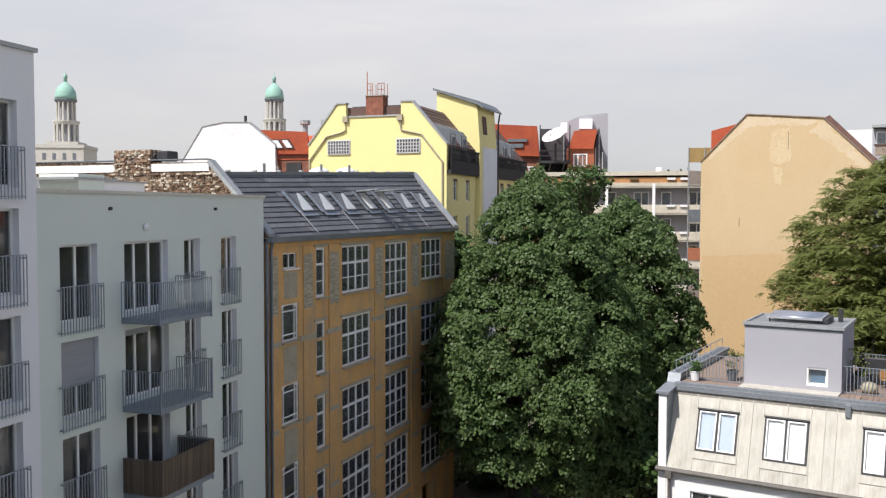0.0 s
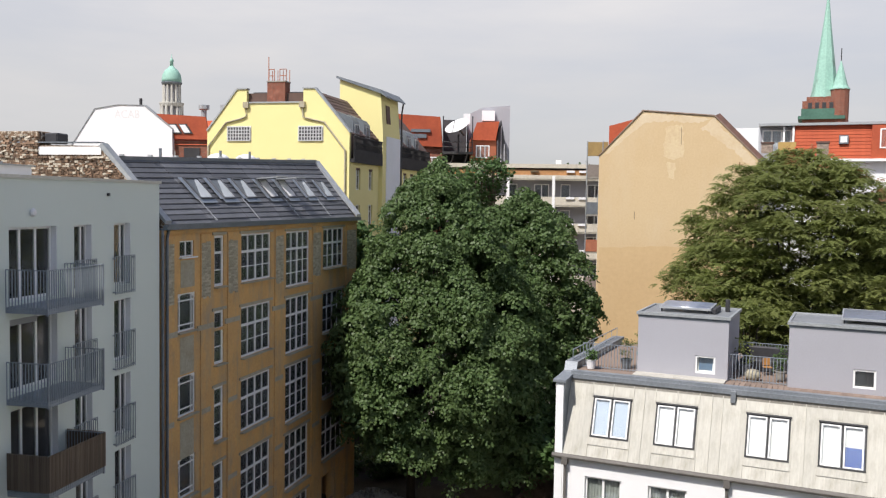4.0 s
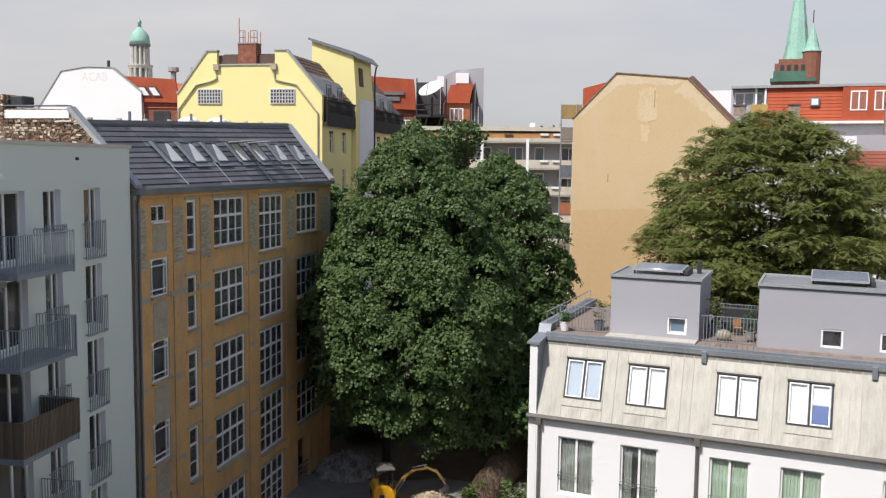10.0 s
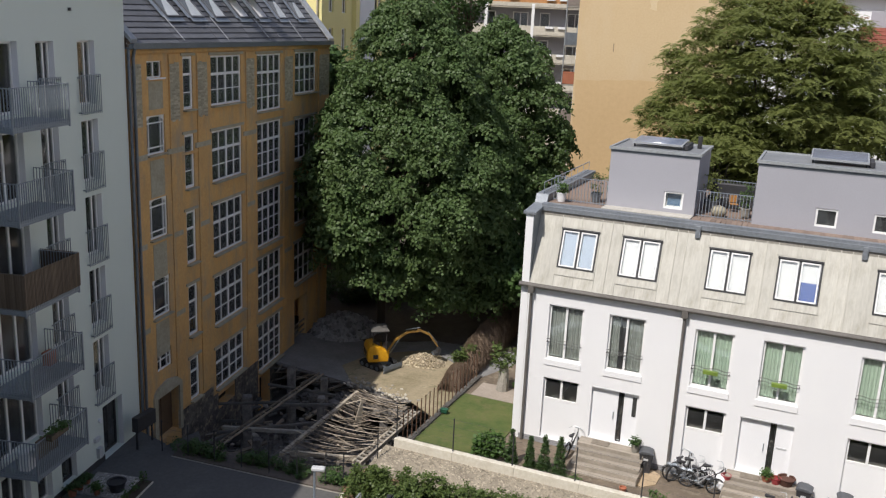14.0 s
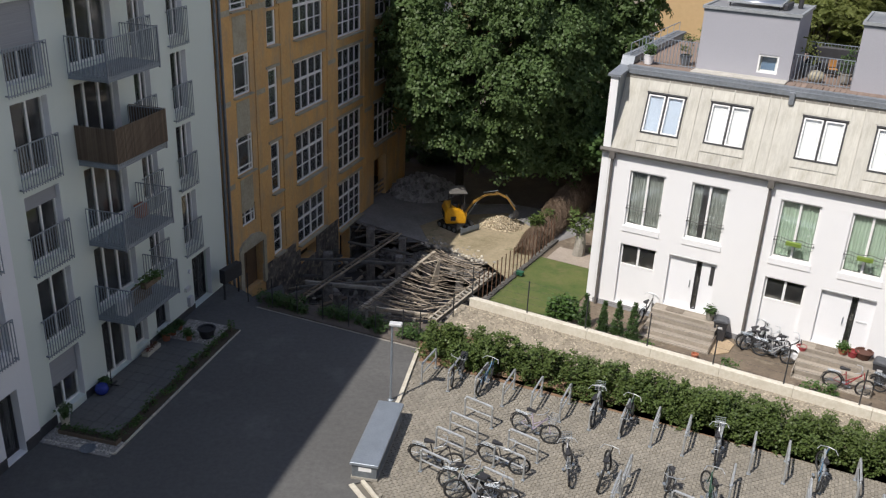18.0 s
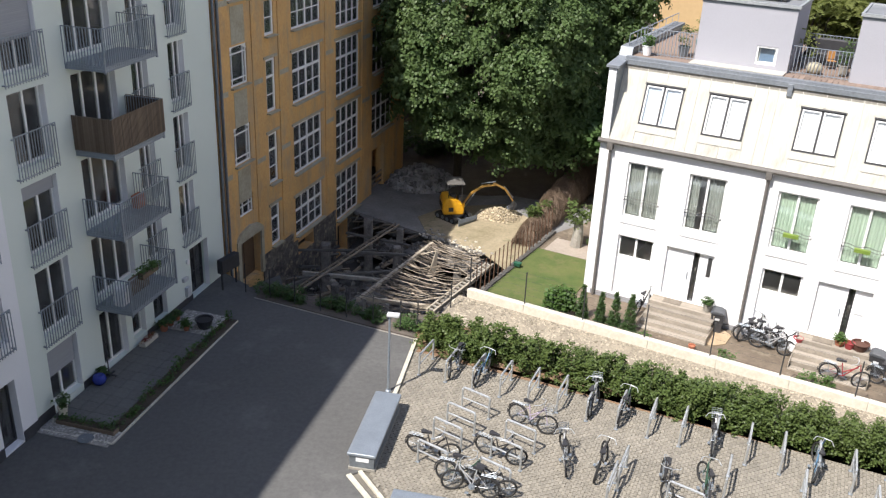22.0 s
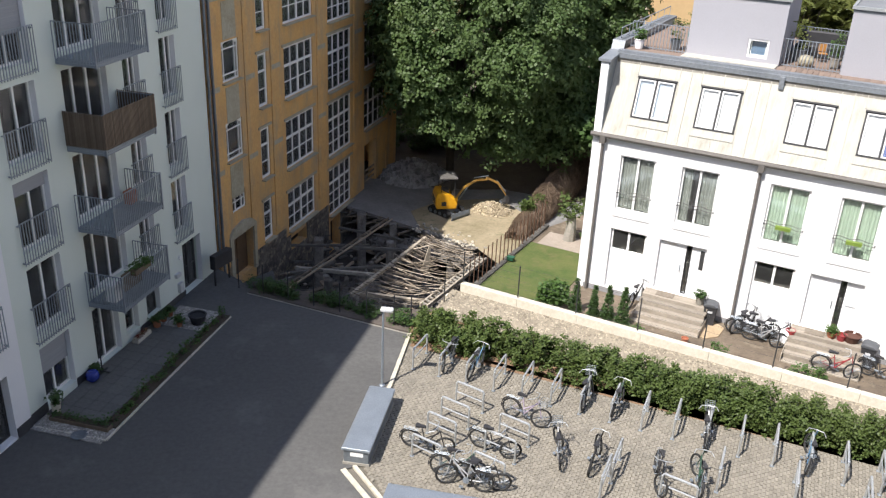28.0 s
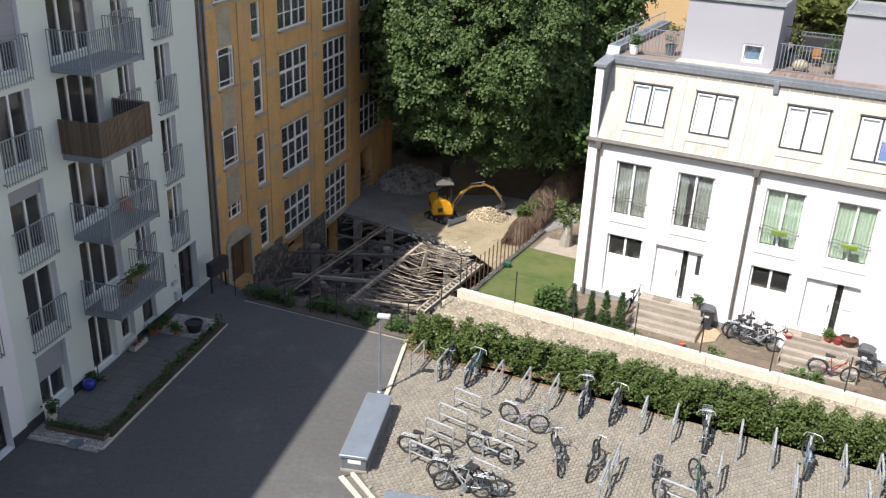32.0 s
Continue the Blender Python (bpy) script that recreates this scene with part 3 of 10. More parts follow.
part("coping", boxes((18.72, 30.74, -0.06, 0.42, 16.95, 17.05), (30.28, 30.74, 0.42, 11, 16.95, 17.05)), mat("pale_coping", (0.62, 0.60, 0.52), (0.55, 0.53, 0.46), 0.7, 0.6, 10, 0.04), cream)
for a, b, h in ((18.72, 19.54, 0.36), (21.02, 22.18, 0.3), (24.77, 28.0, 0.25)):
    part("plinth", boxes((a, b, -0.02, 0.0, 0, h)), M_PLINTH, cream)
for a, b, z0, z1 in holes:
    part("reveal", boxes((b - 0.012, b - 0.003, 0.003, 0.2, z0 + 0.003, z1 - 0.003)), M_WHITE, cream)
for i, zt in enumerate(ROWS_C):
    zb = zt - 2.16
    blind = {1: 1.3, 3: 0.45}.get(i)
    wl = window(cream, 19.58, 21.1, zb, zt, 0.2, (0.55,), (), M_FRAME_W, 0.07)
    if blind:
        part("roller_blind", boxes((0.02, 1.5, -0.06, -0.045, 2.14 - blind, 2.15)), M_BLIND, wl, "grey roller blind half drawn")
    juliet(cream, 19.58, 21.1, zb)
    wd = window(cream, 22.28, 24.47, zb, zt, 0.2, (0.33, 0.66), (), M_FRAME_W, 0.08)
    if i in (1,):
        part("roller_blind", boxes((0.02, 1.4, -0.06, -0.045, 1.95, 2.15)), M_BLIND, wd)
    part("curtain", boxes((0.08, 0.4, 0.09, 0.1, 0.08, 2.08)), M_CURTAIN_G, wl) if i != 1 else None
    if i == 3:
        part("curtain", boxes((0.1, 0.7, 0.1, 0.12, 0.1, 2.05), (1.6, 2.1, 0.1, 0.12, 0.1, 2.05)), mat("warm_curtain", (0.55, 0.42, 0.22), (0.45, 0.34, 0.18), 0.9, 2, 5, 0.2, stretch=(10, 10, 0.2)), wd)
    window(cream, 25.36, 26.31, zb, zt, 0.2, (0.68,), (), M_FRAME_W, 0.07)
    juliet(cream, 25.36, 26.31, zb)
    window(cream, 27.62, 28.66, zb, zt, 0.2, (0.68,), (), M_FRAME_W, 0.07)
    juliet(cream, 27.62, 28.66, zb)
    bal = balcony(cream, 22.12, 24.85, zb - 0.12, 1.34, screen=(i == 2))
    if i == 4:
        # one plain panel stands in for the brown wooden slats at the rail
        part("hung_cloth", bevel(boxes((22.2, 23.3, -1.29, -1.25, zb + 0.35, zb + 1.02)), 0.015), M_WOODSCREEN, bal, "plain panel for brown wooden slats along the balcony rail")
        part("folded_cloth", bevel(boxes((22.25, 22.7, -0.95, -0.55, zb - 0.1, zb + 0.55)), 0.05), M_SHADE_W, bal)
    if i == 3:
        part("planter", bevel(boxes((24.3, 24.75, -0.5, -0.2, zb - 0.1, zb + 0.35)), 0.03), M_TERRACOTTA, bal)
part("ground_window", boxes((19.6, 20.96, 0.16, 0.2, 1.2, 2.16)), M_BLIND, cream, "grey roller blind half drawn")
window(cream, 19.56, 21.0, 0.25, 2.2, 0.22, (0.5,), (), M_FRAME_W, 0.07)
window(cream, 22.2, 23.6, 0.05, 2.2, 0.2, (0.5,), (), M_FRAME_W, 0.07, name="terrace_door")
window(cream, 23.95, 24.75, 0.3, 2.15, 0.2, (), (), M_FRAME_W, 0.07)
window(cream, 25.3, 26.2, 0.3, 2.1, 0.2, (), (), M_FRAME_D, 0.07)
window(cream, 28.0, 29.4, 0.02, 2.15, 0.3, (0.6,), (0.4,), M_FRAME_D, 0.09, name="entrance_door", label="dark glazed entrance door in a deep reveal")
part("wall_lamp", lathe(bmesh.new(), [(0.0, 0), (0.1, 0.01), (0.13, 0.05), (0.09, 0.1), (0.0, 0.12)], 12), M_FRAME_W, cream, "round white wall lamp", at=pose(23.3, 0, 15.95, 90, 0, 0))
part("wall_lamp", lathe(bmesh.new(), [(0.0, 0), (0.1, 0.01), (0.1, 0.08), (0.0, 0.1)], 12), M_FRAME_W, cream, at=pose(27.75, 0, 1.75, 90, 0, 0))
for s in (21.6, 27.2):
    part("overflow_spout", boxes((s, s + 0.1, -0.07, 0.02, 16.47, 16.57)), M_BLACK, cream)
part("letter_box", boxes((27.3, 27.62, -0.12, 0.0, 1.05, 1.2)), M_FRAME_G, cream)
part("meter_box", boxes((27.45, 27.7, -0.14, 0.0, 0.35, 0.75)), M_FRAME_G, cream)
part("downpipe", tube(bmesh.new(), [(30.76, -0.1, 0.1), (30.76, -0.1, 15.2)], 0.055, 8), M_ZINC_D, cream)

attic = thing("roof_access", MC, "white rendered flat-roofed roof structures with metal edges", "roof structure")
part("body", boxes((20.5, 29.0, 4.2, 9.5, 16.72, 17.5)), M_WHITE, attic)
part("body", boxes((22.62, 23.81, 1.9, 3.4, 16.72, 17.6)), M_CREAM, attic)
part("coping", boxes((20.4, 29.1, 4.1, 9.6, 17.5, 17.55), (22.35, 24.45, 1.85, 3.45, 17.42, 17.5)), M_COPING, attic)

wing = thing("apartment_building", MC, "white rendered apartment wing with bar railings in shade", "building")
ROWS_W = [19.25 - 2.73 * i for i in range(7)]
holes = []
COLS_W = [(16.5, 18.1), (12.5, 14.1), (8.0, 9.6)]
for zt in ROWS_W:
    for a, b in COLS_W:
        holes.append((a, b, zt - 2.2, zt) if zt > 3.5 else (a + 0.75, b - 0.05, 0.05, 2.2))
part("wall", wall(bmesh.new(), -6.0, 18.71, 0, 20.55, holes, -0.06, 0.42), M_WHITE, wing)
part("side_wall", boxes((18.3, 18.7, 0.37, 11, 16.5, 20.55), (-6, 18.3, 10.6, 11, 0, 20.55)), M_WHITE, wing)
part("roof_slab", boxes((-5.9, 18.6, 0.3, 10.9, 20.1, 20.3)), M_CONC, wing)
part("coping", boxes((-6, 18.78, -0.14, 0.4, 20.55, 20.66), (18.28, 18.78, 0.4, 11, 20.55, 20.66)), M_COPING, wing)
for a, b in ((-6.0, 8.72), (9.58, 13.22), (14.08, 17.22), (18.07, 18.71)):
    part("plinth", boxes((a, b, -0.09, -0.06, 0, 0.35)), M_PLINTH, wing)
for i, zt in enumerate(ROWS_W):
    for a, b in COLS_W:
        if zt > 3.5:
            window(wing, a, b, zt - 2.2, zt, 0.15, (0.5,), (), M_FRAME_W, 0.07)
            o = juliet(wing, a, b, zt - 2.2, 1.32, 0.19)
        else:
            window(wing, a + 0.75, b - 0.05, 0.05, 2.2, 0.2, (), (), M_FRAME_D, 0.07, name="door")

# the house at the viewer's back, seen only in panes
back = thing("apartment_building", pose(0, -1.2, 0), "pale rendered apartment building across the courtyard", "building")
holes = [(x, x + 1.6, z, z + 2.1) for x in range(-20, 56, 4) for z in (0.3, 3, 5.8, 8.6, 11.4, 14.2, 17) if not (-3 < x + 0.8 < 3 and z > 13)]
bw = wall(bmesh.new(), -22, 58, 0, 21, holes, -0.4, 0.4)
part("wall", bw, M_CREAM, back)
part("body", boxes((-22, 58, -11, -10.6, 0, 21), (-22, -21.6, -10.6, -0.4, 0, 21), (57.6, 58, -10.6, -0.4, 0, 21)), M_CREAM, back)
part("roof", boxes((-22, 58, -11, 0, 21, 21.3)), M_CONC, back)
part("window_band", boxes((-21, 57, -0.32, -0.28, 0.2, 20)), glass_mat("dark_glazing", (0.03, 0.035, 0.04)), back)
# ---- the ochre factory building with its slatted roof
ochre = thing("factory_building", MO, "ochre plastered old factory building with tall white windows", "building")
O_T = {"A": (36.38, 39.42, (14.83, 11.5, 8.15, 4.7, 1.12), (12.63, 9.18, 5.75, 2.3, -0.92)),
       "B": (41.2, 44.16, (14.8, 11.4, 7.88, 4.35, 0.72), (11.97, 8.53, 4.97, 1.45, -1.92)),
       "C": (46.12, 49.28, (14.83, 11.2, 7.7, 4.1), (12.55, 8.9, 5.2, 1.6)),
       "T": (33.93, 34.76, (14.85, 11.6, 8.28, 4.95, 1.52), (12.65, 9.28, 5.93, 2.6, -0.48)),
       "S": (31.04, 32.4, (12.62, 9.3, 5.95), (11.08, 7.65, 4.3))}
holes = []
for a, b, tops, bots in O_T.values():
    holes += [(a, b, z0, z1) for z1, z0 in zip(tops, bots)]
holes += [(31.18, 32.26, 14.08, 14.72), (31.22, 32.36, 1.92, 2.78), (31.0, 32.75, -1.25, 0.8), (46.2, 48.1, -2.7, 0.66), (41.3, 42.6, -4.1, -2.25), (36.5, 38.3, -2.0, -1.35)]
part("wall", wall(bmesh.new(), 29.9, 51.45, -4.2, 15.2, holes, 0, 0.5), M_OCHRE, ochre)
part("side_wall", boxes((50.95, 51.45, 0.5, 12, -4.2, 15.2), (29.9, 50.95, 11.5, 12, -4.2, 15.2)), M_OCHRE, ochre)
part("plinth", boxes((33.0, 36.0, -0.05, -0.003, -4.2, -0.6), (36.0, 36.48, -0.05, -0.003, -4.2, -1.15), (36.48, 38.32, -0.05, -0.003, -4.2, -2.02), (38.32, 41.0, -0.05, -0.003, -4.2, -1.15), (42.65, 46.1, -0.05, -0.003, -4.2, -2.15)), mat("bare_broken_masonry", (0.17, 0.15, 0.13), (0.055, 0.05, 0.047), 1, 1.3, 7, 0.9, stain=(0.36, 0.30, 0.22), stain_at=(0.52, 0.64), grain=0.5, stain_stretch=1.0), ochre, "broken dirty masonry plinth laid bare")
nr = random.Random(40)
M_NET = mat("grey_white_net", (0.48, 0.50, 0.51), (0.26, 0.28, 0.30), 0.9, 2, 5, 0.1, stretch=(9, 9, 0.3))
W4 = ((0.25, 0.06), (0.5, 0.13), (0.75, 0.06))
for a, b, tops, bots, cols, rows, fr in ((*O_T["A"], W4, ((0.32, 0.04), (0.63, 0.12)), M_FRAME_W), (*O_T["B"], W4, ((0.24, 0.04), (0.46, 0.04), (0.68, 0.12)), M_FRAME_W), (*O_T["C"], W4, ((0.32, 0.04), (0.63, 0.12)), M_FRAME_W), (*O_T["T"], (), ((0.32, 0.04), (0.66, 0.1)), M_FRAME_W)):
    for z1, z0 in zip(tops, bots):
        net = [(0.02, 0.49, 0.0, 0.66, M_NET, "net_curtain"), (0.51, 0.98, 0.0, 0.66, M_NET, "net_curtain")][:nr.choice((0, 0, 1, 2))]
        window(ochre, a, b, z0, z1, 0.05, cols, rows, fr, 0.085 if cols else 0.11, 0.06, sill=(-0.26, M_SANDSTONE), behind=net, pane=M_PANE_PALE)
        part("lintel", boxes((a - 0.18, b + 0.18, -0.05, 0.0, z1 + 0.02, z1 + 0.14)), M_SANDSTONE, ochre)
for i, (z1, z0) in enumerate(zip(O_T["S"][2], O_T["S"][3])):
    window(ochre, 31.04, 32.4, z0, z1, 0.06, ((0.17, 0.04), (0.83, 0.04)), (0.17, 0.8), M_FRAME_W, 0.065, 0.05, sill=(-0.22, M_SANDSTONE), arch=0.24, pane=M_PANE_PALE)
    part("cement_panel", boxes((31.2, 32.25, -0.012, 0, z0 - 1.72, z0 - 0.22)), M_SANDSTONE, ochre, "grey cement panel under the window")
window(ochre, 31.18, 32.26, 14.08, 14.72, 0.05, (0.5,), (), M_FRAME_W, 0.05, sill=(-0.2, M_FRAME_W))
window(ochre, 31.22, 32.36, 1.92, 2.78, 0.06, (0.3, 0.75), (0.5,), M_FRAME_W, 0.06)
part("cement_panel", boxes((31.25, 32.3, -0.012, 0, 12.85, 13.95)), M_SANDSTONE, ochre)
part("entrance_surround", prism(bmesh.new(), [(30.7, -1.3), (30.7, 0.95), (31.1, 1.25), (31.9, 1.4), (32.6, 1.25), (33.0, 0.95), (33.0, -1.3), (32.77, -1.3), (32.77, 0.82), (30.98, 0.82), (30.98, -1.3)], -0.12, -0.002), M_SANDSTONE, ochre, "weathered stone door surround")
part("entrance_door", boxes((31.0, 31.86, 0.3, 0.36, -1.25, 0.8), (31.9, 32.75, 0.3, 0.36, -1.25, 0.8), (31.84, 31.92, 0.28, 0.3, -1.25, 0.8)), mat("brown_door_paint", (0.13, 0.08, 0.045), (0.09, 0.055, 0.032), 0.7, 1, 10, 0.1), ochre, "brown arched double door")
# black panel paints the unlit inside of the doorway
part("entrance_door", boxes((46.2, 47.1, 0.32, 0.38, -2.7, 0.66)), M_BLACK, ochre, "black panel for the dark inside of the barred opening")
for z in (-1.75, -1.42, -1.1):
    part("door_bar", boxes((46.25, 48.05, 0.1, 0.14, z, z + 0.11)), M_MASK, ochre, "weathered plank across the opening")
BRICK_PIERS = []
for a, b in ((29.92, 30.75), (32.75, 33.6), (35.05, 36.0), (39.85, 40.85), (44.55, 45.7), (49.7, 51.43)):
    part("pilaster", boxes((a, b, -0.05, 0, -0.4 if a < 40 else -1.8, 14.95)), M_OCHRE, ochre)
    BRICK_PIERS.append((a, b))
    for z in (7.5, 4.0):
        part("repair_patch", boxes((a + 0.05, b - 0.05, -0.056, -0.05, z - 0.1, z + 0.12)), M_SANDSTONE, ochre)
for a, b in ((29.95, 30.95), (32.5, 33.85), (34.85, 36.2), (39.6, 41.0), (44.35, 45.9)):
    part("cement_band", boxes((a, b, -0.057, -0.001, 10.95, 11.17)), M_SANDSTONE, ochre, "pale cement band between the windows")
for z in (15.02, 12.1 - 0.35):
    part("string_course", boxes((29.9, 51.47, -0.1, 0, z, z + 0.16)) if z > 13 else boxes((33.62, 35.03, -0.04, 0, z - 1, z - 0.88)), M_OCHRE, ochre)
part("gutter", tube(bmesh.new(), [(29.8, -0.22, 15.3), (51.5, -0.22, 15.3)], 0.1, 8), M_ZINC_D, ochre)
part("eave_board", boxes((29.85, 51.47, -0.3, 0.3, 15.2, 15.26), (29.85, 51.47, -0.32, -0.3, 15.2, 15.42)), M_ZINC_D, ochre)
part("downpipe", tube(bmesh.new(), [(30.1, -0.22, 15.3), (30.1, -0.12, 14.9), (30.1, -0.12, -1.0)], 0.06, 8), M_ZINC_D, ochre)
part("downpipe", tube(bmesh.new(), [(29.86, -0.1, 15.0), (29.86, -0.1, 0.0)], 0.05, 8), mat("rusty_pipe", (0.2, 0.09, 0.04), (0.15, 0.07, 0.035), 0.8, 2, 12, 0.1), ochre)
# roof: a steep slope of long slats below a flat top; the ridge climbs a little along the house
SL0 = Vector((0, -0.12, 15.3))


def ridge(s):
    return 18.02 + 0.039 * (s - 32)


def on_roof(s, f, lift=0.0, rise=0.0):
    """A frame on the slope at the share f of its height: x along the eave, y up the slope."""
    h = ridge(s) - 15.3
    tilt = math.degrees(math.atan2(h, 2.8))
    return Matrix.Translation((s, SL0.y + f * 2.8, 15.3 + f * h)) @ pose(0, 0, 0, 0, -math.degrees(math.atan(0.039 * f)), 0) @ pose(0, 0, 0, tilt - rise, 0, 0) @ Matrix.Translation((0, 0, lift))


bm = bmesh.new()
ends = []
for s in (30.1, 51.2):
    ends.append([bm.verts.new((s, y, z)) for y, z in ((-0.05, 15.21), (2.75, ridge(s) - 0.2), (11.9, ridge(s) - 0.02), (11.9, 15.21))])
bm.faces.new(ends[0])
bm.faces.new(ends[1][::-1])
for k in range(4):
    bm.faces.new((ends[0][k], ends[0][(k + 1) % 4], ends[1][(k + 1) % 4], ends[1][k]))
roof = part("roof", bm, mat("pale_roofing_felt", (0.36, 0.36, 0.36), (0.30, 0.30, 0.30), 0.8, 0.5, 8, 0.1), ochre)
n_courses = 13
length = 4.2
rng = random.Random(4)
course = mesh_of("roof_slat", bevel(boxes((0, 3.48, 0, length / n_courses + 0.03, 0, 0.05)), 0.012), M_ROOFTILE)
for i in range(n_courses):
    for j in range(6):
        part("roof_slat", course, None, roof, at=on_roof(30.15 + j * 3.5, i / n_courses, 0.03 + rng.uniform(-0.004, 0.004), 6.5))
M_ROOFGLASS = glass_mat("grey_roof_glass", (0.17, 0.19, 0.205), 0.16)
M_LINING = mat("white_window_lining", (0.50, 0.53, 0.55), (0.42, 0.45, 0.47), 0.6, 1.2, 14, 0.02)
for s, op in ((34.18, 0), (36.22, 0), (38.45, 0), (41.0, 1), (43.22, 1), (45.8, 0), (48.5, 0)):
    sk = part("roof_window", boxes((0, 0.06, 0, 1.26, 0.06, 0.2), (1.08, 1.14, 0, 1.26, 0.06, 0.2), (0.06, 1.08, 0, 0.06, 0.06, 0.2), (0.06, 1.08, 1.2, 1.26, 0.06, 0.2)), M_ROOFTILE, roof, "dark framed roof window with white lining", at=on_roof(s, 0.355))
    part("pane", boxes((0.06, 1.08, 0.06, 1.2, 0.15, 0.16)), M_ROOFGLASS, sk)
    part("lining", prism(bmesh.new(), [(0.07, 0.07), (1.07, 0.07), (1.07, 1.19), (0.25 if op else 0.85, 1.19)], 0.161, 0.168, "z"), M_SHADE_W if op else M_LINING, sk, "white reveal lining seen through the glass")
    part("flashing", boxes((-0.1, 1.24, -0.22, -0.004, 0.12, 0.135), (-0.3, -0.004, 0.0, 1.3, 0.12, 0.135)), M_STEEL, sk)
    if op:
        part("sash", boxes((0.0, 0.07, -1.2, 0, 0, 0.05), (1.07, 1.14, -1.2, 0, 0, 0.05), (0.07, 1.07, -1.2, -1.13, 0, 0.05), (0.07, 1.07, -0.07, 0, 0, 0.05)), M_STEEL_L, sk, "pale roof window sash swung open", at=pose(0, 1.22, 0.21, -52, 0, 0))
        part("sash_pane", boxes((0.07, 1.07, -1.13, -0.07, 0.02, 0.03)), M_ROOFGLASS, sk, at=pose(0, 1.22, 0.21, -52, 0, 0))
for s in (33.97, 37.97, 42.55, 46.9):
    part("snow_cable", boxes((0, 0.035, 0, 1.35, 0, 0.03)), M_STEEL_L, roof, at=on_roof(s, 0.04, 0.12))
rc = math.degrees(math.atan(0.039))
part("ridge_cap", boxes((0, 21.0, -0.15, 0.35, -0.08, 0.08)), M_ZINC_D, roof, at=Matrix.Translation((30.15, 2.65, ridge(30.15))) @ pose(0, 0, 0, 0, -rc, 0))
for s in range(31, 51, 2):
    part("ridge_clip", boxes((s, s + 0.12, 2.42, 2.6, ridge(s) + 0.08, ridge(s) + 0.16)), M_STEEL_L, roof)
for s, y in ((45.6, 6.2), (48.6, 6.0)):
    part("dome_light", lathe(bmesh.new(), [(0.6, 0), (0.6, 0.16), (0.45, 0.28), (0.2, 0.36), (0.0, 0.38)], 14), M_SHADE_W, roof, "white domed roof light", at=(s, y, ridge(s) + 0.03), smooth=True)
for s in (36.2, 41.8, 45.1):
    part("vent_pipe", tube(bmesh.new(), [(s, 4.0, 18.0), (s, 4.0, ridge(s) + 0.5)], 0.07, 8), M_ZINC_D, roof)
# raised end walls with metal copings
for s0, s1, ma, dz in ((29.9, 30.15, M_STONE, 0.33), (51.1, 51.47, M_OCHRE, 0.0)):
    e = part("fire_wall", prism(bmesh.new(), [(-0.12, 15.2), (-0.12, 15.5), (2.6, 18.72 - dz), (11.9, 18.85 - dz), (11.9, 15.2)], s0, s1, "x"), ma, ochre)
    part("coping", prism(bmesh.new(), [(-0.2, 15.42), (-0.22, 15.56), (2.56, 18.84 - dz), (2.7, 18.72 - dz)], s0 - (0.05 if dz else 0.16), s1 + (0.1 if dz else 0.2), "x"), M_COPING if dz else M_STEEL_L, e, "metal coping")
    part("coping", boxes((s0 - 0.08, s1 + 0.08, 2.7, 12, 18.84 - dz, 18.88 - dz)), M_ZINC_D, e)
part("render_band", boxes((29.86, 29.9, 2.6, 12, 18.05, 18.36)), M_FRAME_W, ochre, "white limewashed band on the stone fire wall")
part("chimney", bevel(boxes((29.85, 30.6, 5.4, 7.3, 17.0, 18.97)), 0.03), M_STONE, ochre, "crumbling stone chimney stump")
part("water_tank", bevel(boxes((30.1, 30.8, 4.75, 5.35, 18.5, 18.92)), 0.05), M_BLACK, ochre, "black plastic box")

# bare bricks on the piers where the plaster was taken off; those of two piers can be picked apart
M_BRICK1 = mat("bare_grey_yellow_brick", (0.46, 0.42, 0.32), (0.36, 0.32, 0.22), 0.95, 2, 12, 0.2, vary=0.28)
M_BRICKS = mat("bare_grey_yellow_bricks", (0.46, 0.42, 0.32), (0.36, 0.32, 0.22), 0.95, 2, 12, 0.2, island=0.28)
br = random.Random(12)
one = mesh_of("brick", boxes((0.004, 0.241, -0.02, 0.0, 0.004, 0.07)), M_BRICK1)
half = mesh_of("brick", boxes((0.004, 0.118, -0.02, 0.0, 0.004, 0.07)), M_BRICK1)
for a, b in BRICK_PIERS:
    pick = a in (32.75, 35.05)
    part("mortar_bed", boxes((a + 0.05, b - 0.05, -0.056, -0.05, 12.32, 14.58)), M_SANDSTONE, ochre)
    bm = bmesh.new()
    for r in range(31):
        z = 12.25 + r * 0.077
        x = a + 0.02 - (0.0 if r % 2 else 0.12) + br.uniform(0, 0.01)
        edge0, edge1 = a + 0.02 + br.choice((0, 0, 0, 0.08)), b - 0.02 - br.choice((0, 0, 0, 0.08))
        while x < edge1 - 0.1:
            w = 0.245
            if x + 0.1 >= edge0 and br.random() > (0.03 if 2 < r < 29 else 0.25):
                if x + w > b - 0.01:
                    w = 0.122
                if pick:
                    part("brick", one if w > 0.2 else half, None, ochre, at=(x, -0.05 - br.uniform(0, 0.006), z))
                else:
                    d = br.uniform(0, 0.006)
                    box(bm, x + 0.004, x + w - 0.004, -0.07 - d, -0.05, z + 0.004, z + 0.07)
            x += w
    if pick:
        bm.free()
    else:
        tagged(part("bare_bricks", bm, M_BRICKS, ochre), kind="stuff")
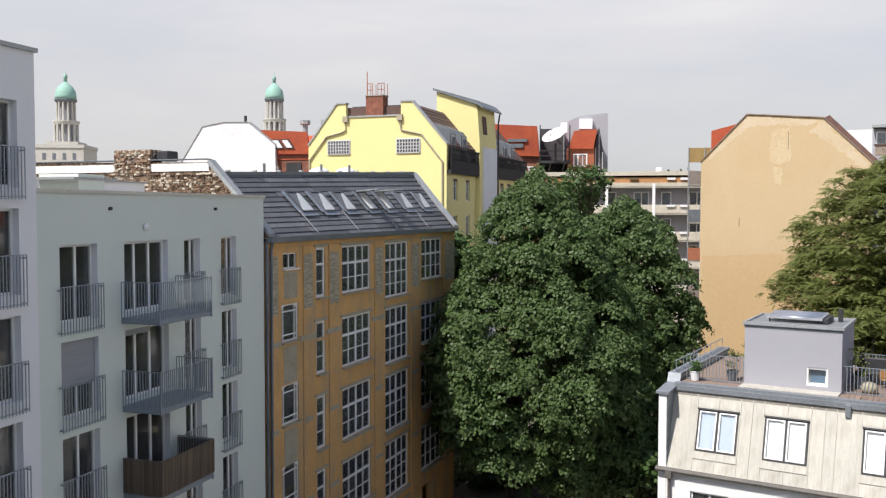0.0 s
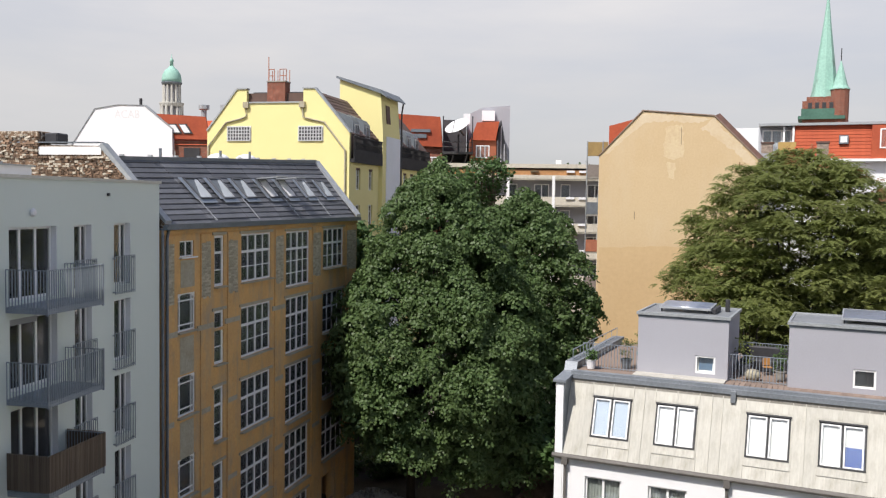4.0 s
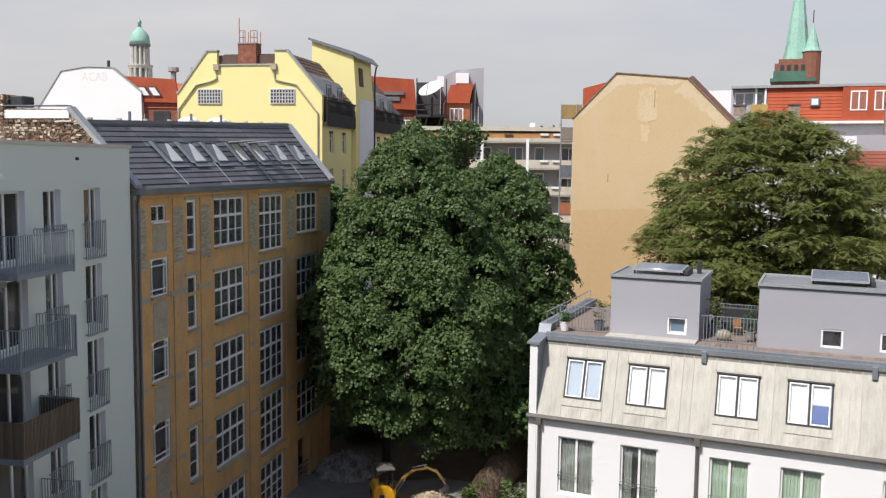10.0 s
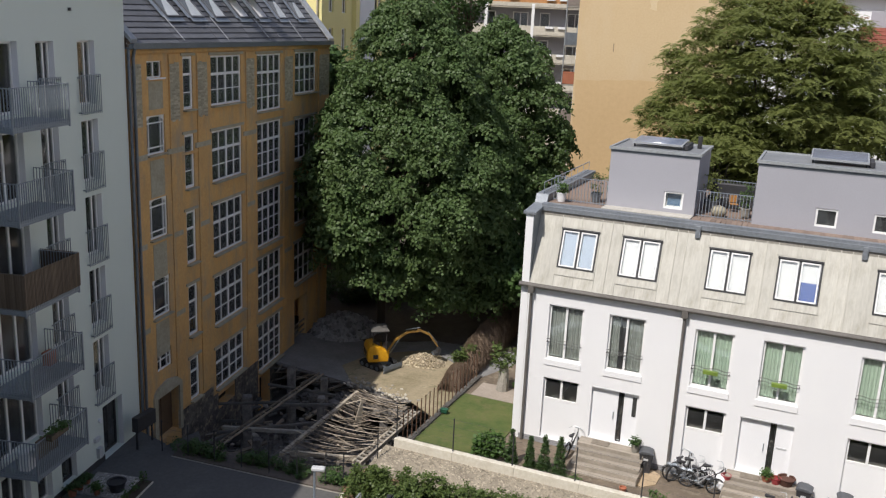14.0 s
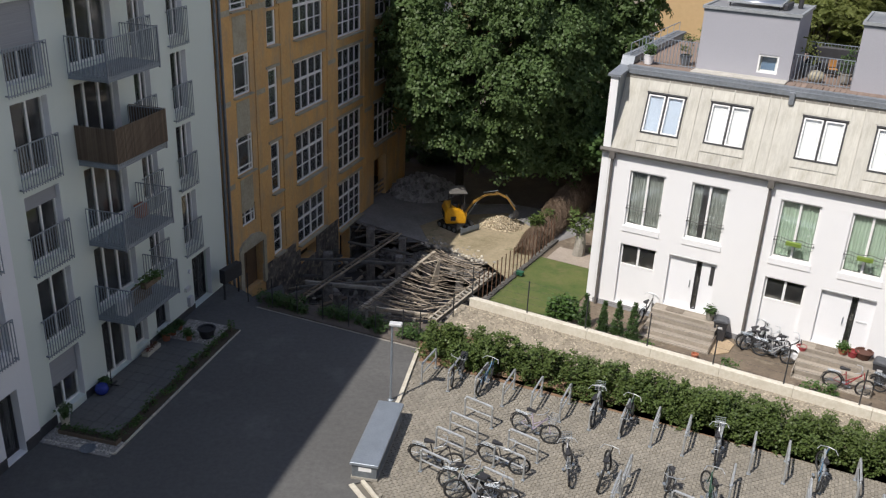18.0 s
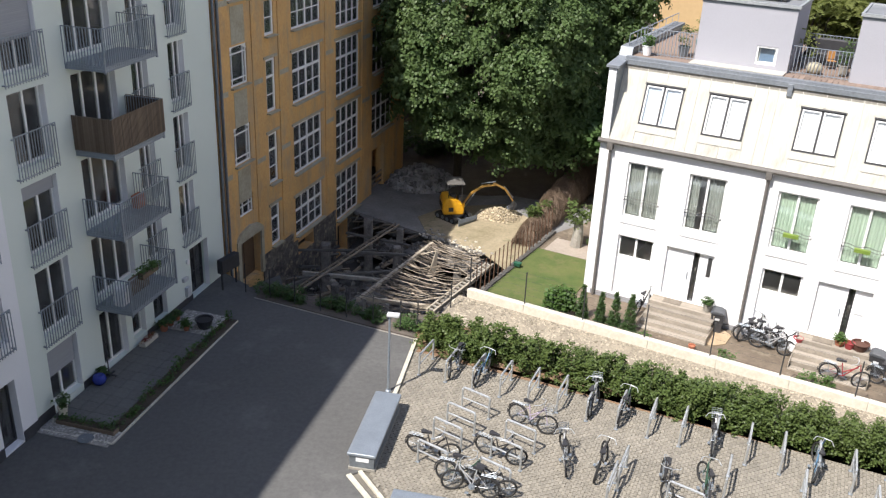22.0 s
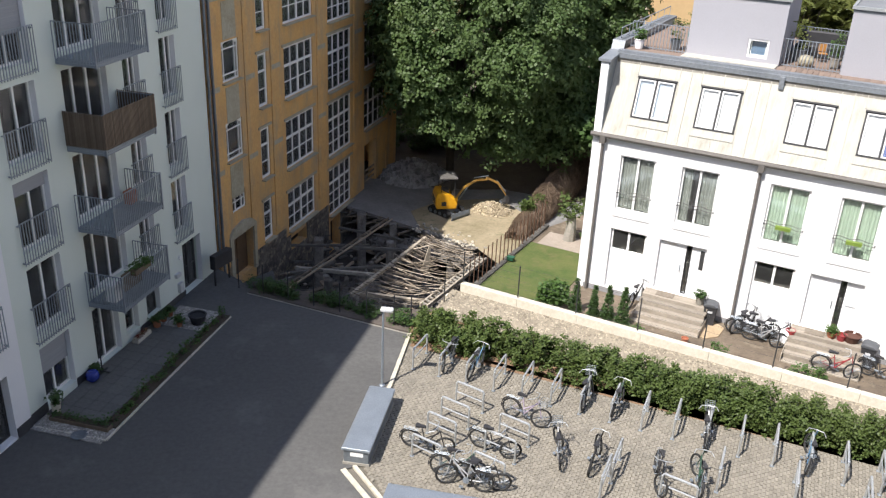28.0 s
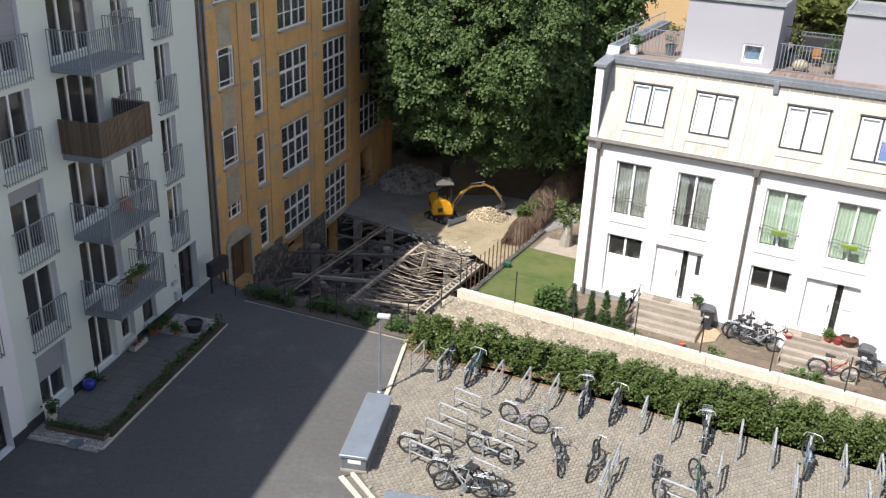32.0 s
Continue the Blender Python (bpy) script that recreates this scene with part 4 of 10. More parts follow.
# rough stones of the end wall, laid in wavering courses
M_FIELD = mat("brown_field_stone", (0.20, 0.13, 0.085), (0.10, 0.07, 0.05), 0.95, 3, 10, 0.5, vary=0.6)
M_FIELD_P = mat("limed_field_stone", (0.50, 0.45, 0.37), (0.34, 0.29, 0.22), 0.95, 3, 10, 0.4, vary=0.3)
stone_m = []
for k in range(6):
    w, h = (0.10, 0.14, 0.17, 0.12, 0.2, 0.09)[k], (0.075, 0.085, 0.07, 0.08, 0.06, 0.06)[k]
    for ma in (M_FIELD, M_FIELD_P):
        bm = boxes((-0.045, 0.0, 0, w, 0, h))
        for v in bm.verts:
            v.co += Vector((br.uniform(-0.03, 0.02), br.uniform(-0.035, 0.03), br.uniform(-0.025, 0.02)))
        stone_m.append((w, h, mesh_of("stone", bm, ma)))
endwall = [o for o in ochre.children if o.name.startswith("fire_wall")][0]
rest, rest_p = bmesh.new(), bmesh.new()
for r in range(23):
    y = 0.3 if r < 13 else 5.42
    while y < (11.5 if r < 13 else 7.15):
        k = 2 * br.randrange(6) + (1 if br.random() < 0.22 else 0)
        w, h, me = stone_m[k]
        z = 16.86 + r * 0.088 + br.uniform(-0.015, 0.015)
        top = 15.5 + (y + 0.12) * 1.065 if y < 2.6 else (18.02 if not 5.35 < y < 7.2 else 18.85)
        if z + h < top and br.random() > 0.1:
            x = 29.9 if z < 17.9 else 29.85
            if y < 3.6 or r >= 14:
                part("stone", me, None, endwall, at=pose(x, y, z, br.uniform(-14, 14), 0, 0))
            else:
                box(rest_p if k % 2 else rest, x - 0.045 - br.uniform(0, 0.02), x, y, y + w, z, z + h)
        y += w + br.uniform(0.0, 0.03)
tagged(part("stones", rest, mat("brown_field_stones", (0.20, 0.13, 0.085), (0.10, 0.07, 0.05), 0.95, 3, 10, 0.5, island=0.6), endwall), kind="stuff")
tagged(part("stones", rest_p, M_FIELD_P, endwall), kind="stuff")
part("lime_base", boxes((29.84, 29.9, 0.4, 11.6, 16.7, 16.86)), M_KERB, ochre, "pale limewashed foot of the stone wall")
# ---- the white terraced houses with zinc mansards and roof terraces
TILT = -math.degrees(math.atan2(1.0, 2.9))
UNIT = 5.62
N_UNITS = 5
END = -4.0 + UNIT * (N_UNITS - 1)
house = thing("terraced_house", MH, "white rendered terraced houses with zinc mansard roof in sun", "house")
holes, roofholes = [], []
units = [-9.62 + UNIT * i for i in range(N_UNITS)]
for u in units:
    holes += [(u + 0.48, u + 1.87, 3.86, 6.13), (u + 2.88, u + 4.27, 3.86, 6.13), (u + 0.46, u + 1.92, 0.45, 3.07), (u + 2.45, u + 4.3, 0.92, 3.06)]
    roofholes += [(u + 0.55, u + 2.03, 0.8, 2.35), (u + 2.95, u + 4.45, 0.8, 2.35)]
part("wall", wall(bmesh.new(), -10.05, END, -0.6, 6.72, holes, 0, 0.35), M_WHITE_H, house)
part("plinth", boxes((-10.06, END, -0.015, 0.0, -0.6, 0.42)), mat("grey_plinth", (0.3, 0.3, 0.31), (0.26, 0.26, 0.27), 0.9, 1, 10, 0.1), house)
part("side_wall", boxes((-10.05, -9.75, 0.35, 9, -0.6, 6.7), (-10.05, -9.75, 1.0, 9, 6.7, 9.0), (END - 0.3, END, 0.35, 9, -0.6, 6.7), (END - 0.3, END, 1.0, 9, 6.7, 9.0), (-9.75, END - 0.3, 8.7, 9, -0.6, 9.0)), M_WHITE_H, house)
part("gable_wall", prism(bmesh.new(), [(0.0, -0.6), (0.0, 9.62), (1.35, 9.74), (1.5, 10.08), (9.0, 10.08), (9.0, -0.6)], -10.36, -10.06, "x"), M_WHITE_H, house)
part("gable_coping", prism(bmesh.new(), [(-0.08, 9.63), (-0.08, 9.72), (1.3, 9.86), (1.46, 10.2), (9.05, 10.2), (9.05, 10.1), (1.54, 10.1), (1.4, 9.76)], -10.46, -9.96, "x"), M_FLASH, house)
part("gable_flashing", prism(bmesh.new(), [(0.01, 6.85), (0.01, 9.58), (1.35, 9.7), (3, 9.7), (3, 6.85)], -10.062, -10.03, "x"), M_ZINC_D, house, "grey-blue metal cladding inside the gable")
part("gable_flashing", boxes((-10.062, -10.03, 1.4, 9.0, 9.72, 10.06)), M_COPING, house)
slope = part("mansard", wall(bmesh.new(), -10.028, END, 0, 3.06, roofholes, 0.0, 0.2), M_ZINCPANEL, house, "pale weathered zinc mansard", at=pose(0, 0.0, 6.84, TILT, 0, 0))
# standing-seam panels, each a sheet of its own
seam_mesh = {}
rng = random.Random(8)
x = -10.0
edges = []
for u in units:
    edges += [u - 0.3, u + 0.5, u + 1.29, u + 2.08, u + 2.5, u + 2.9, u + 3.7, u + 4.5, u + 4.95]
edges = [-10.03] + edges[1:] + [END - 0.02]
for a, b in zip(edges, edges[1:]):
    cx = (a + b) / 2
    inside = any(h[0] < cx < h[1] for h in roofholes)
    for t0, t1 in (((0.02, 0.72), (2.43, 3.04)) if inside else ((0.02, 3.04),)):
        key = (round(b - a, 2), t0, t1)
        if key not in seam_mesh:
            w = key[0]
            seam_mesh[key] = mesh_of("panel", boxes((0.012, w - 0.012, -0.012, -0.002, t0, t1), (-0.012, 0.012, -0.04, -0.002, t0, t1)), M_ZINCPANEL)
        part("panel", seam_mesh[key], None, slope, at=(a, 0, 0))
for k, u in enumerate(units):
    for m, (a, b) in enumerate(((u + 0.55, u + 2.03), (u + 2.95, u + 4.45))):
        beh = [(0, 0.5, 0, 1, M_SHADE_W if (k + m) % 3 else M_SHADE_S, "roller_shade"), (0.5, 1, 0, 1, M_SHADE_W if (k * 2 + m) % 4 else M_SHADE_S, "roller_shade")]
        if (k, m) == (1, 1):
            beh = [(0, 0.5, 0, 1, M_SHADE_W, "roller_shade"), (0.5, 1, 0.5, 1, M_SHADE_W, "roller_shade"), (0.5, 1, 0.0, 0.5, M_SHADE_B, "roller_shade")]
        w = window(slope, a, b, 0.8, 2.35, -0.03, (0.5,), (), M_FRAME_D, 0.06, name="roof_window", behind=beh, label="dark-framed double roof window with pale shades")
        for x0 in (0.045, 0.765):
            part("sash", ring(bmesh.new(), 0.63, 1.42, 0.05, 0.03), M_FRAME_W, w, "white sash", at=(x0 + 0.02, 0.004, 0.065))
        part("apron", boxes((-0.05, 1.53, -0.014, -0.004, -0.3, -0.02)), M_ZINCPANEL, w)
        part("hood", boxes((-0.02, 1.51, -0.05, 0.02, 1.52, 1.58)), M_FRAME_D, w)
part("gutter", tube(bmesh.new(), [(-10.4, -0.14, 6.83), (END, -0.14, 6.83)], 0.1, 8), M_GUTTER, house)
part("eave_trim", boxes((-10.4, END, -0.06, 0.05, 6.72, 6.8)), M_GUTTER, house)
for s in (-9.9, -3.95, 7.3, 12.9):
    part("downpipe", tube(bmesh.new(), [(s, -0.14, 6.8), (s, -0.1, 6.4), (s, -0.1, 0.05)], 0.06, 8), M_GUTTER, house)
    part("hopper", boxes((s - 0.11, s + 0.11, -0.24, -0.03, 6.52, 6.82)), M_GUTTER, house)
part("roof_edge", boxes((-10.05, END, 0.92, 1.22, 9.74, 9.94), (-10.05, END, 0.84, 0.93, 9.66, 9.84)), M_FLASH, house)
for s in (-3.95, 1.7, 7.3):
    part("roof_outlet", bevel(boxes((s - 0.09, s + 0.09, 0.76, 0.9, 9.36, 9.8)), 0.01), M_FLASH, house, "small grey roof outlet")
part("roof_slab", boxes((-10.05, END, 0.9, 9, 9.0, 9.74)), M_CONC, house)
deck = part("roof_deck", boxes((-10.0, END, 1.22, 8.9, 9.74, 9.9)), M_DECK, house)
board = mesh_of("deck_board", boxes((0, 0.17, 0, 0.62, 0, 0.03)), M_DECK)
s = -4.2
while s < 9.5:
    part("deck_board", board, None, deck, at=(s, 1.26, 9.9))
    s += 0.19
part("gravel_strip", boxes((-7.75, -4.35, 1.25, 2.0, 9.9, 9.96)), mat("pale_gravel", (0.50, 0.48, 0.43), (0.38, 0.36, 0.32), 1, 3, 14, 0.6), house)

M_ROOFSHEET = mat("grey_roof_sheet", (0.25, 0.26, 0.27), (0.2, 0.21, 0.22), 0.6, 0.8, 8, 0.1, metal=0.2)
M_TUBE = mat("silvery_collector_tube", (0.75, 0.77, 0.8), (0.65, 0.68, 0.72), 0.28, 2, 10, 0.0, metal=0.85)
for s0, s1, wins in ((-7.72, -4.33, (-5.52,)), (-2.22, 3.4, (-0.07, 1.85)), (5.4, 9.6, (6.2,))):
    ph = part("penthouse", wall(bmesh.new(), s0, s1, 9.9, 12.2, [(w, w + 0.74, 10.1, 10.78) for w in wins], 2.0, 0.25), M_GREY, house, "grey rendered roof-terrace stair house")
    part("side_wall", boxes((s0, s0 + 0.25, 2.25, 5.2, 9.9, 12.2), (s1 - 0.25, s1, 2.25, 5.2, 9.9, 12.2), (s0 + 0.25, s1 - 0.25, 4.95, 5.2, 9.9, 12.2)), M_GREY, ph)
    part("roof", boxes((s0 - 0.02, s1 + 0.02, 1.98, 5.22, 12.2, 12.25)), M_ROOFSHEET, ph, "grey sheet roof")
    for q0, q1, r0, r1 in ((s0 - 0.07, s1 + 0.07, 1.93, 2.02), (s0 - 0.07, s1 + 0.07, 5.18, 5.27), (s0 - 0.07, s0 + 0.02, 2.02, 5.18), (s1 - 0.02, s1 + 0.07, 2.02, 5.18)):
        part("fascia", boxes((q0, q1, r0, r1, 12.2, 12.31)), M_COPING, ph)
    part("drip_edge", boxes((s0 - 0.02, s1 + 0.02, 1.985, 1.999, 12.1, 12.2)), M_ZINC_D, ph)
    for w in wins:
        pw = window(ph, w, w + 0.74, 10.1, 10.78, 2.03, (), (), M_FRAME_W, 0.07, behind=None if s0 < -5 else [(0.05, 0.95, 0.0, 1.0, M_BLACK, "interior_shade")])
        if s0 < -5:
            # this sash is tilted open at the top
            part("tilted_sash", ring(bmesh.new(), 0.6, 0.56, 0.05, 0.04), M_FRAME_W, pw, at=pose(0.07, 0.075, 0.07, -13, 0, 0))
            # the sky's reflection is put into this pane's blue base colour
            part("tilted_pane", boxes((0.05, 0.55, 0.015, 0.025, 0.05, 0.51)), glass_mat("sky_blue_painted_glass", (0.16, 0.25, 0.38), 0.04), pw, at=pose(0.07, 0.075, 0.07, -13, 0, 0))
    TLT = 2.5 if s0 < -5 else 6
    so = thing("solar_collector", MH @ pose((s0 + min(s1, s0 + 5.6)) / 2 - 1.1, 2.95, 12.25 - 0.11, 0, 0, 0) @ Matrix.Diagonal((0.9, 0.95, 1, 1)), "tilted glass solar collector on the stair house roof", "solar panel", "solar collectors")
    part("frame", boxes((0, 0.05, 0, 1.7, 0.25, 0.33), (2.15, 2.2, 0, 1.7, 0.25, 0.33), (0.05, 2.15, 0, 0.05, 0.25, 0.33), (0.05, 2.15, 1.65, 1.7, 0.25, 0.33)), M_STEEL_L, so, at=pose(0, 0, 0, TLT, 0, 0))
    if s0 < -5:
        for i in range(12):
            part("glass_tube", tube(bmesh.new(), [(0.06, 0.13 + 0.13 * i, 0.3), (2.14, 0.13 + 0.13 * i, 0.3)], 0.055, 10), M_TUBE, so, at=pose(0, 0, 0, TLT, 0, 0), smooth=True)
    else:
        part("absorber", boxes((0.05, 2.15, 0.05, 1.65, 0.27, 0.31)), glass_mat("collector_glass", (0.10, 0.12, 0.17), 0.12), so, at=pose(0, 0, 0, TLT, 0, 0))
    for fx, fy in ((0.1, 0.1), (2.1, 0.1), (0.1, 1.6), (2.1, 1.6)):
        part("leg", boxes((fx - 0.03, fx + 0.03, fy - 0.03, fy + 0.03, 0.11, 0.26 + 0.04 * fy)), M_BLACK, so)
    part("manifold", bevel(boxes((2.24, 2.42, 0.1, 1.5, 0.12, 0.34)), 0.03), M_BLACK, so, "black insulated pipe manifold")
    for q in (s1 - 0.8, s1 - 0.35)[1 if s1 < -4 else 0:]:
        part("vent_pipe", tube(bmesh.new(), [(q, 4.2, 12.26), (q, 4.2, 12.75)], 0.09, 8), M_FRAME_D, ph)
for s0, s1, y in ((-9.9, -7.75, 2.0), (-4.3, -2.25, 2.2), (3.45, 5.35, 2.2), (-4.3, -2.25, 5.6)):
    railing(house, s1 - s0, 1.0, (s0, y, 9.9), 0.12)
railing(house, 7.0, 0.45, pose(-10.2, 1.6, 10.2, 0, 0, 90), 1.0)

# the openings
for k, u in enumerate(units):
    cur = M_CURTAIN_G if k == 0 else M_CURTAIN
    for m, (a, b) in enumerate(((u + 0.48, u + 1.87), (u + 2.88, u + 4.27))):
        w = window(house, a, b, 3.86, 6.13, 0.1, (0.5,), (), M_FRAME_W, 0.075, behind=[(0, 0.48, 0.04, 1, cur, "curtain"), (0.52, 1, 0.04, 1, cur, "curtain")] if (k, m) != (0, 1) else [(0.05, 0.3, 0.04, 1, cur, "curtain"), (0.55, 0.95, 0.04, 1, cur, "curtain")], label="tall white two-leaf french window with drawn curtains")
        part("sill", bevel(boxes((-0.05, 1.44, -0.135, 0.07, -0.25, -0.004)), 0.008), M_WHITE_H, w)
        bm = bmesh.new()
        for zz in (0.72, 0.84):
            pts = [(1.39 * i / 12, -0.13, zz + 0.03 * math.sin(i * math.pi / 3)) for i in range(13)]
            tube(bm, pts, 0.012, 5)
        box(bm, -0.01, 0.02, -0.14, 0.0, 0.7, 0.74)
        box(bm, 1.37, 1.4, -0.14, 0.0, 0.7, 0.74)
        part("guard_rail", bm, M_FRAME_D, w)
        if k in (1, 3):
            fb = part("flower_box", boxes((0.45, 0.98, -0.32, -0.16, 0.66, 0.79)), mat("lime_green_planter", (0.17, 0.25, 0.04), (0.13, 0.2, 0.035), 0.6, 1, 10, 0.02), w, "lime green window box with plants")
    g = window(house, u + 0.46, u + 1.92, 2.1, 3.07, 0.12, (0.5,), (), M_FRAME_W, 0.08)
    part("door_panel", boxes((u + 0.46, u + 1.92, 0.12, 0.18, 0.45, 2.09)), M_WHITE_H, house, "white panel below the low window")
    d = part("front_door", boxes((u + 2.45, u + 3.5, 0.14, 0.2, 0.92, 3.06)), M_WHITE, house, "plain white front door")
    part("door_handle", tube(bmesh.new(), [(u + 3.35, 0.1, 1.85), (u + 3.35, 0.1, 2.15)], 0.018, 6), M_STEEL, d)
    window(house, u + 3.52, u + 3.7, 0.92, 3.06, 0.16, (), (), M_FRAME_D, 0.03, name="door_sidelight", label="narrow dark sidelight beside the door")
    part("side_panel", boxes((u + 3.72, u + 4.3, 0.14, 0.2, 0.92, 3.06)), M_WHITE, house)
    if k == 0:
        part("side_window", boxes((u + 4.06, u + 4.22, 0.125, 0.139, 2.1, 2.9)), M_FRAME_D, house)
    else:
        part("letter_slot", boxes((u + 3.8, u + 4.15, 0.12, 0.139, 2.05, 2.1)), M_FRAME_G, house)
    part("door_trim", boxes((u + 2.43, u + 4.3, -0.012, 0.0, 3.06, 3.09)), M_FRAME_G, house)
# ---- the roofs beyond
def facing(az, dist):
    """A frame across the line of sight at that bearing: x to the right, y away."""
    a = radians(az)
    return pose(math.sin(a) * dist, math.cos(a) * dist, 0, 0, 0, -az)


MY = facade(20.0, -25.7)
M_ROOFBAND = mat("brown_tile_course", (0.15, 0.10, 0.085), (0.11, 0.075, 0.065), 0.85, 1.2, 5, 0.3, vary=0.2)
yellow = thing("apartment_building", MY, "pale yellow rendered old apartment building with dark mansard", "building")
G = [(13.25, -4), (13.25, 22.3), (10.4, 25.8), (9.5, 25.8), (9.5, 24.65), (4.24, 24.65), (4.24, 25.8), (3.2, 25.8), (0.05, 22.1), (0.05, -4)]
part("gable_wall", prism(bmesh.new(), G, 70.5, 70.9, "x"), M_YELLOW, yellow)
part("verge_coping", prism(bmesh.new(), [(13.33, 22.3), (10.44, 25.92), (9.44, 25.92), (9.44, 25.8), (10.36, 25.8), (13.2, 22.24)], 70.4, 71.0, "x"), M_COPING, yellow)
part("verge_coping", prism(bmesh.new(), [(4.3, 25.8), (4.3, 25.9), (3.14, 25.9), (-0.05, 22.14), (0.02, 22.06), (3.2, 25.78)], 70.4, 71.0, "x"), M_COPING, yellow)
part("roof", prism(bmesh.new(), [(0.1, 21.9), (3.25, 25.5), (10.3, 25.5), (13.2, 22.2), (13.2, 19), (0.1, 19)], 70.9, 96, "x"), M_BROWNTILE, yellow)
yc = mesh_of("tile_course", boxes((70.95, 78.38, 0, 0.46, 0, 0.06)), M_ROOFBAND)
for i in range(11):
    part("tile_course", yc, None, yellow, at=Matrix.Translation((0, 0.1 + 3.15 * i / 11, 21.95 + 3.6 * i / 11)) @ pose(0, 0, 0.05, 43, 0, 0))
part("roof_wall", boxes((72.2, 72.4, 4.0, 9.7, 24.6, 25.75)), M_ROOFTILE, yellow)
part("parapet_cap", boxes((70.4, 71.0, 4.2, 9.55, 24.6, 24.72)), M_COPING, yellow)
ch = part("chimney", boxes((70.55, 71.6, 5.95, 7.6, 24.5, 26.4)), M_REDBRICK, yellow, "red brick chimney with rusty ladder frames")
part("chimney_cap", boxes((70.5, 71.65, 5.9, 7.65, 26.4, 26.5)), M_CONC, ch)
bm = bmesh.new()
for y in (5.9, 6.5, 7.0, 7.5):
    tube(bm, [(70.7, y, 26.5), (70.7, y, 27.5)], 0.035, 5)
    tube(bm, [(71.4, y, 26.5), (71.4, y, 27.5)], 0.035, 5)
for y0, y1 in ((5.9, 6.5), (7.0, 7.5)):
    for z in (26.95, 27.5):
        tube(bm, [(70.7, y0, z), (70.7, y1, z)], 0.035, 5)
tube(bm, [(70.9, 7.62, 26.0), (70.9, 7.62, 28.6)], 0.04, 5)
part("ladder_frame", bm, M_TERRACOTTA, ch)
for y0, y1 in ((9.15, 11.25), (2.5, 4.6)):
    part("window_recess", boxes((70.46, 70.5, y0 - 0.1, y1 + 0.1, 21.35, 22.65)), M_FRAME_W, yellow)
    bm = boxes((70.42, 70.455, y0, y1, 21.42, 22.58))
    part("glass_blocks", bm, M_BLACK, yellow, "grid of pale glass blocks")
    bm = bmesh.new()
    for i in range(9):
        y = y0 + (y1 - y0) * i / 8
        box(bm, 70.37, 70.415, y - 0.04, y + 0.04, 21.42, 22.58)
    for k in range(5):
        z = 21.42 + 1.16 * k / 4
        box(bm, 70.375, 70.412, y0, y1, z - 0.04, z + 0.04)
    part("block_grid", bm, M_FRAME_G, yellow)
for pts in ([(9.5, 24.3), (9.5, 23.5), (9.9, 23.3), (11.4, 22.95), (13.1, 20.9), (13.1, 10)], [(4.3, 24.3), (4.2, 23.4), (3.9, 23.3), (2.3, 22.95), (0.4, 20.6), (0.4, 10)]):
    part("downpipe", tube(bmesh.new(), [(70.4, y, z) for y, z in pts], 0.08, 6), M_SANDSTONE, yellow)
    part("hopper", boxes((70.25, 70.5, pts[0][0] - 0.25, pts[0][0] + 0.25, pts[0][1] - 0.1, pts[0][1] + 0.4)), M_SANDSTONE, yellow)
holes = []
for s in (72.2, 75.6, 86.5, 89, 91.6):
    holes += [(s, s + 1.15, z, z + 1.9) for z in (17.3, 14.1, 10.9)]
M_YEL2 = M_YELLOW
part("street_wall", wall(bmesh.new(), 70.9, 96, -4, 19.7, holes, 0.05, 0.4), M_YEL2, yellow)
for h in holes:
    window(yellow, *h, 0.2, (0.5,), (0.68,), M_FRAME_W, 0.09, 0.07)
part("roof_body", boxes((71, 96, 0.5, 13, 18, 19.5)), M_CONC, yellow)
for a, b in ((70.6, 78.35), (83.9, 95.5)):
    rbal = part("roof_balcony", boxes((a, b, -0.35, 0.05, 19.6, 19.9), (a, b, -0.35, -0.28, 19.9, 20.7)), M_RUBBER, yellow, "dark metal parapet of a roof balcony")
    part("handrail", boxes((a, b, -0.36, -0.27, 21.7, 21.8), (a, b, -0.35, -0.28, 21.2, 21.25)), M_RUBBER, rbal)
    for i in range(int((b - a) / 0.3) + 1):
        part("bar", boxes((a + i * 0.3, a + i * 0.3 + 0.13, -0.34, -0.29, 20.7, 21.7)), M_RUBBER, rbal)
    part("back_wall", boxes((a, b, 0.24, 0.3, 19.9, 21.9)), M_BLACK, rbal)
    n = int((b - a) / 2.9)
    for i in range(n):
        s = a + 1.2 + i * 2.9
        d = part("dormer", prism(bmesh.new(), [(0.2, 19.9), (0.2, 23.1), (0.5, 23.5), (3.2, 24.6), (3.2, 19.9)], s, s + 1.5, "x"), M_ZINC_D, yellow, "zinc dormer")
        part("pane", boxes((s + 0.3, s + 0.7, 0.14, 0.19, 20.4, 22.85), (s + 0.8, s + 1.2, 0.14, 0.19, 20.4, 22.85)), M_BLACK, d)
        part("window_frame", boxes((s + 0.2, s + 0.3, 0.1, 0.195, 20.3, 22.95), (s + 1.2, s + 1.3, 0.1, 0.195, 20.3, 22.95), (s + 0.7, s + 0.8, 0.1, 0.195, 20.3, 22.95), (s + 0.3, s + 1.2, 0.1, 0.195, 22.85, 22.95)), M_FRAME_G, d)
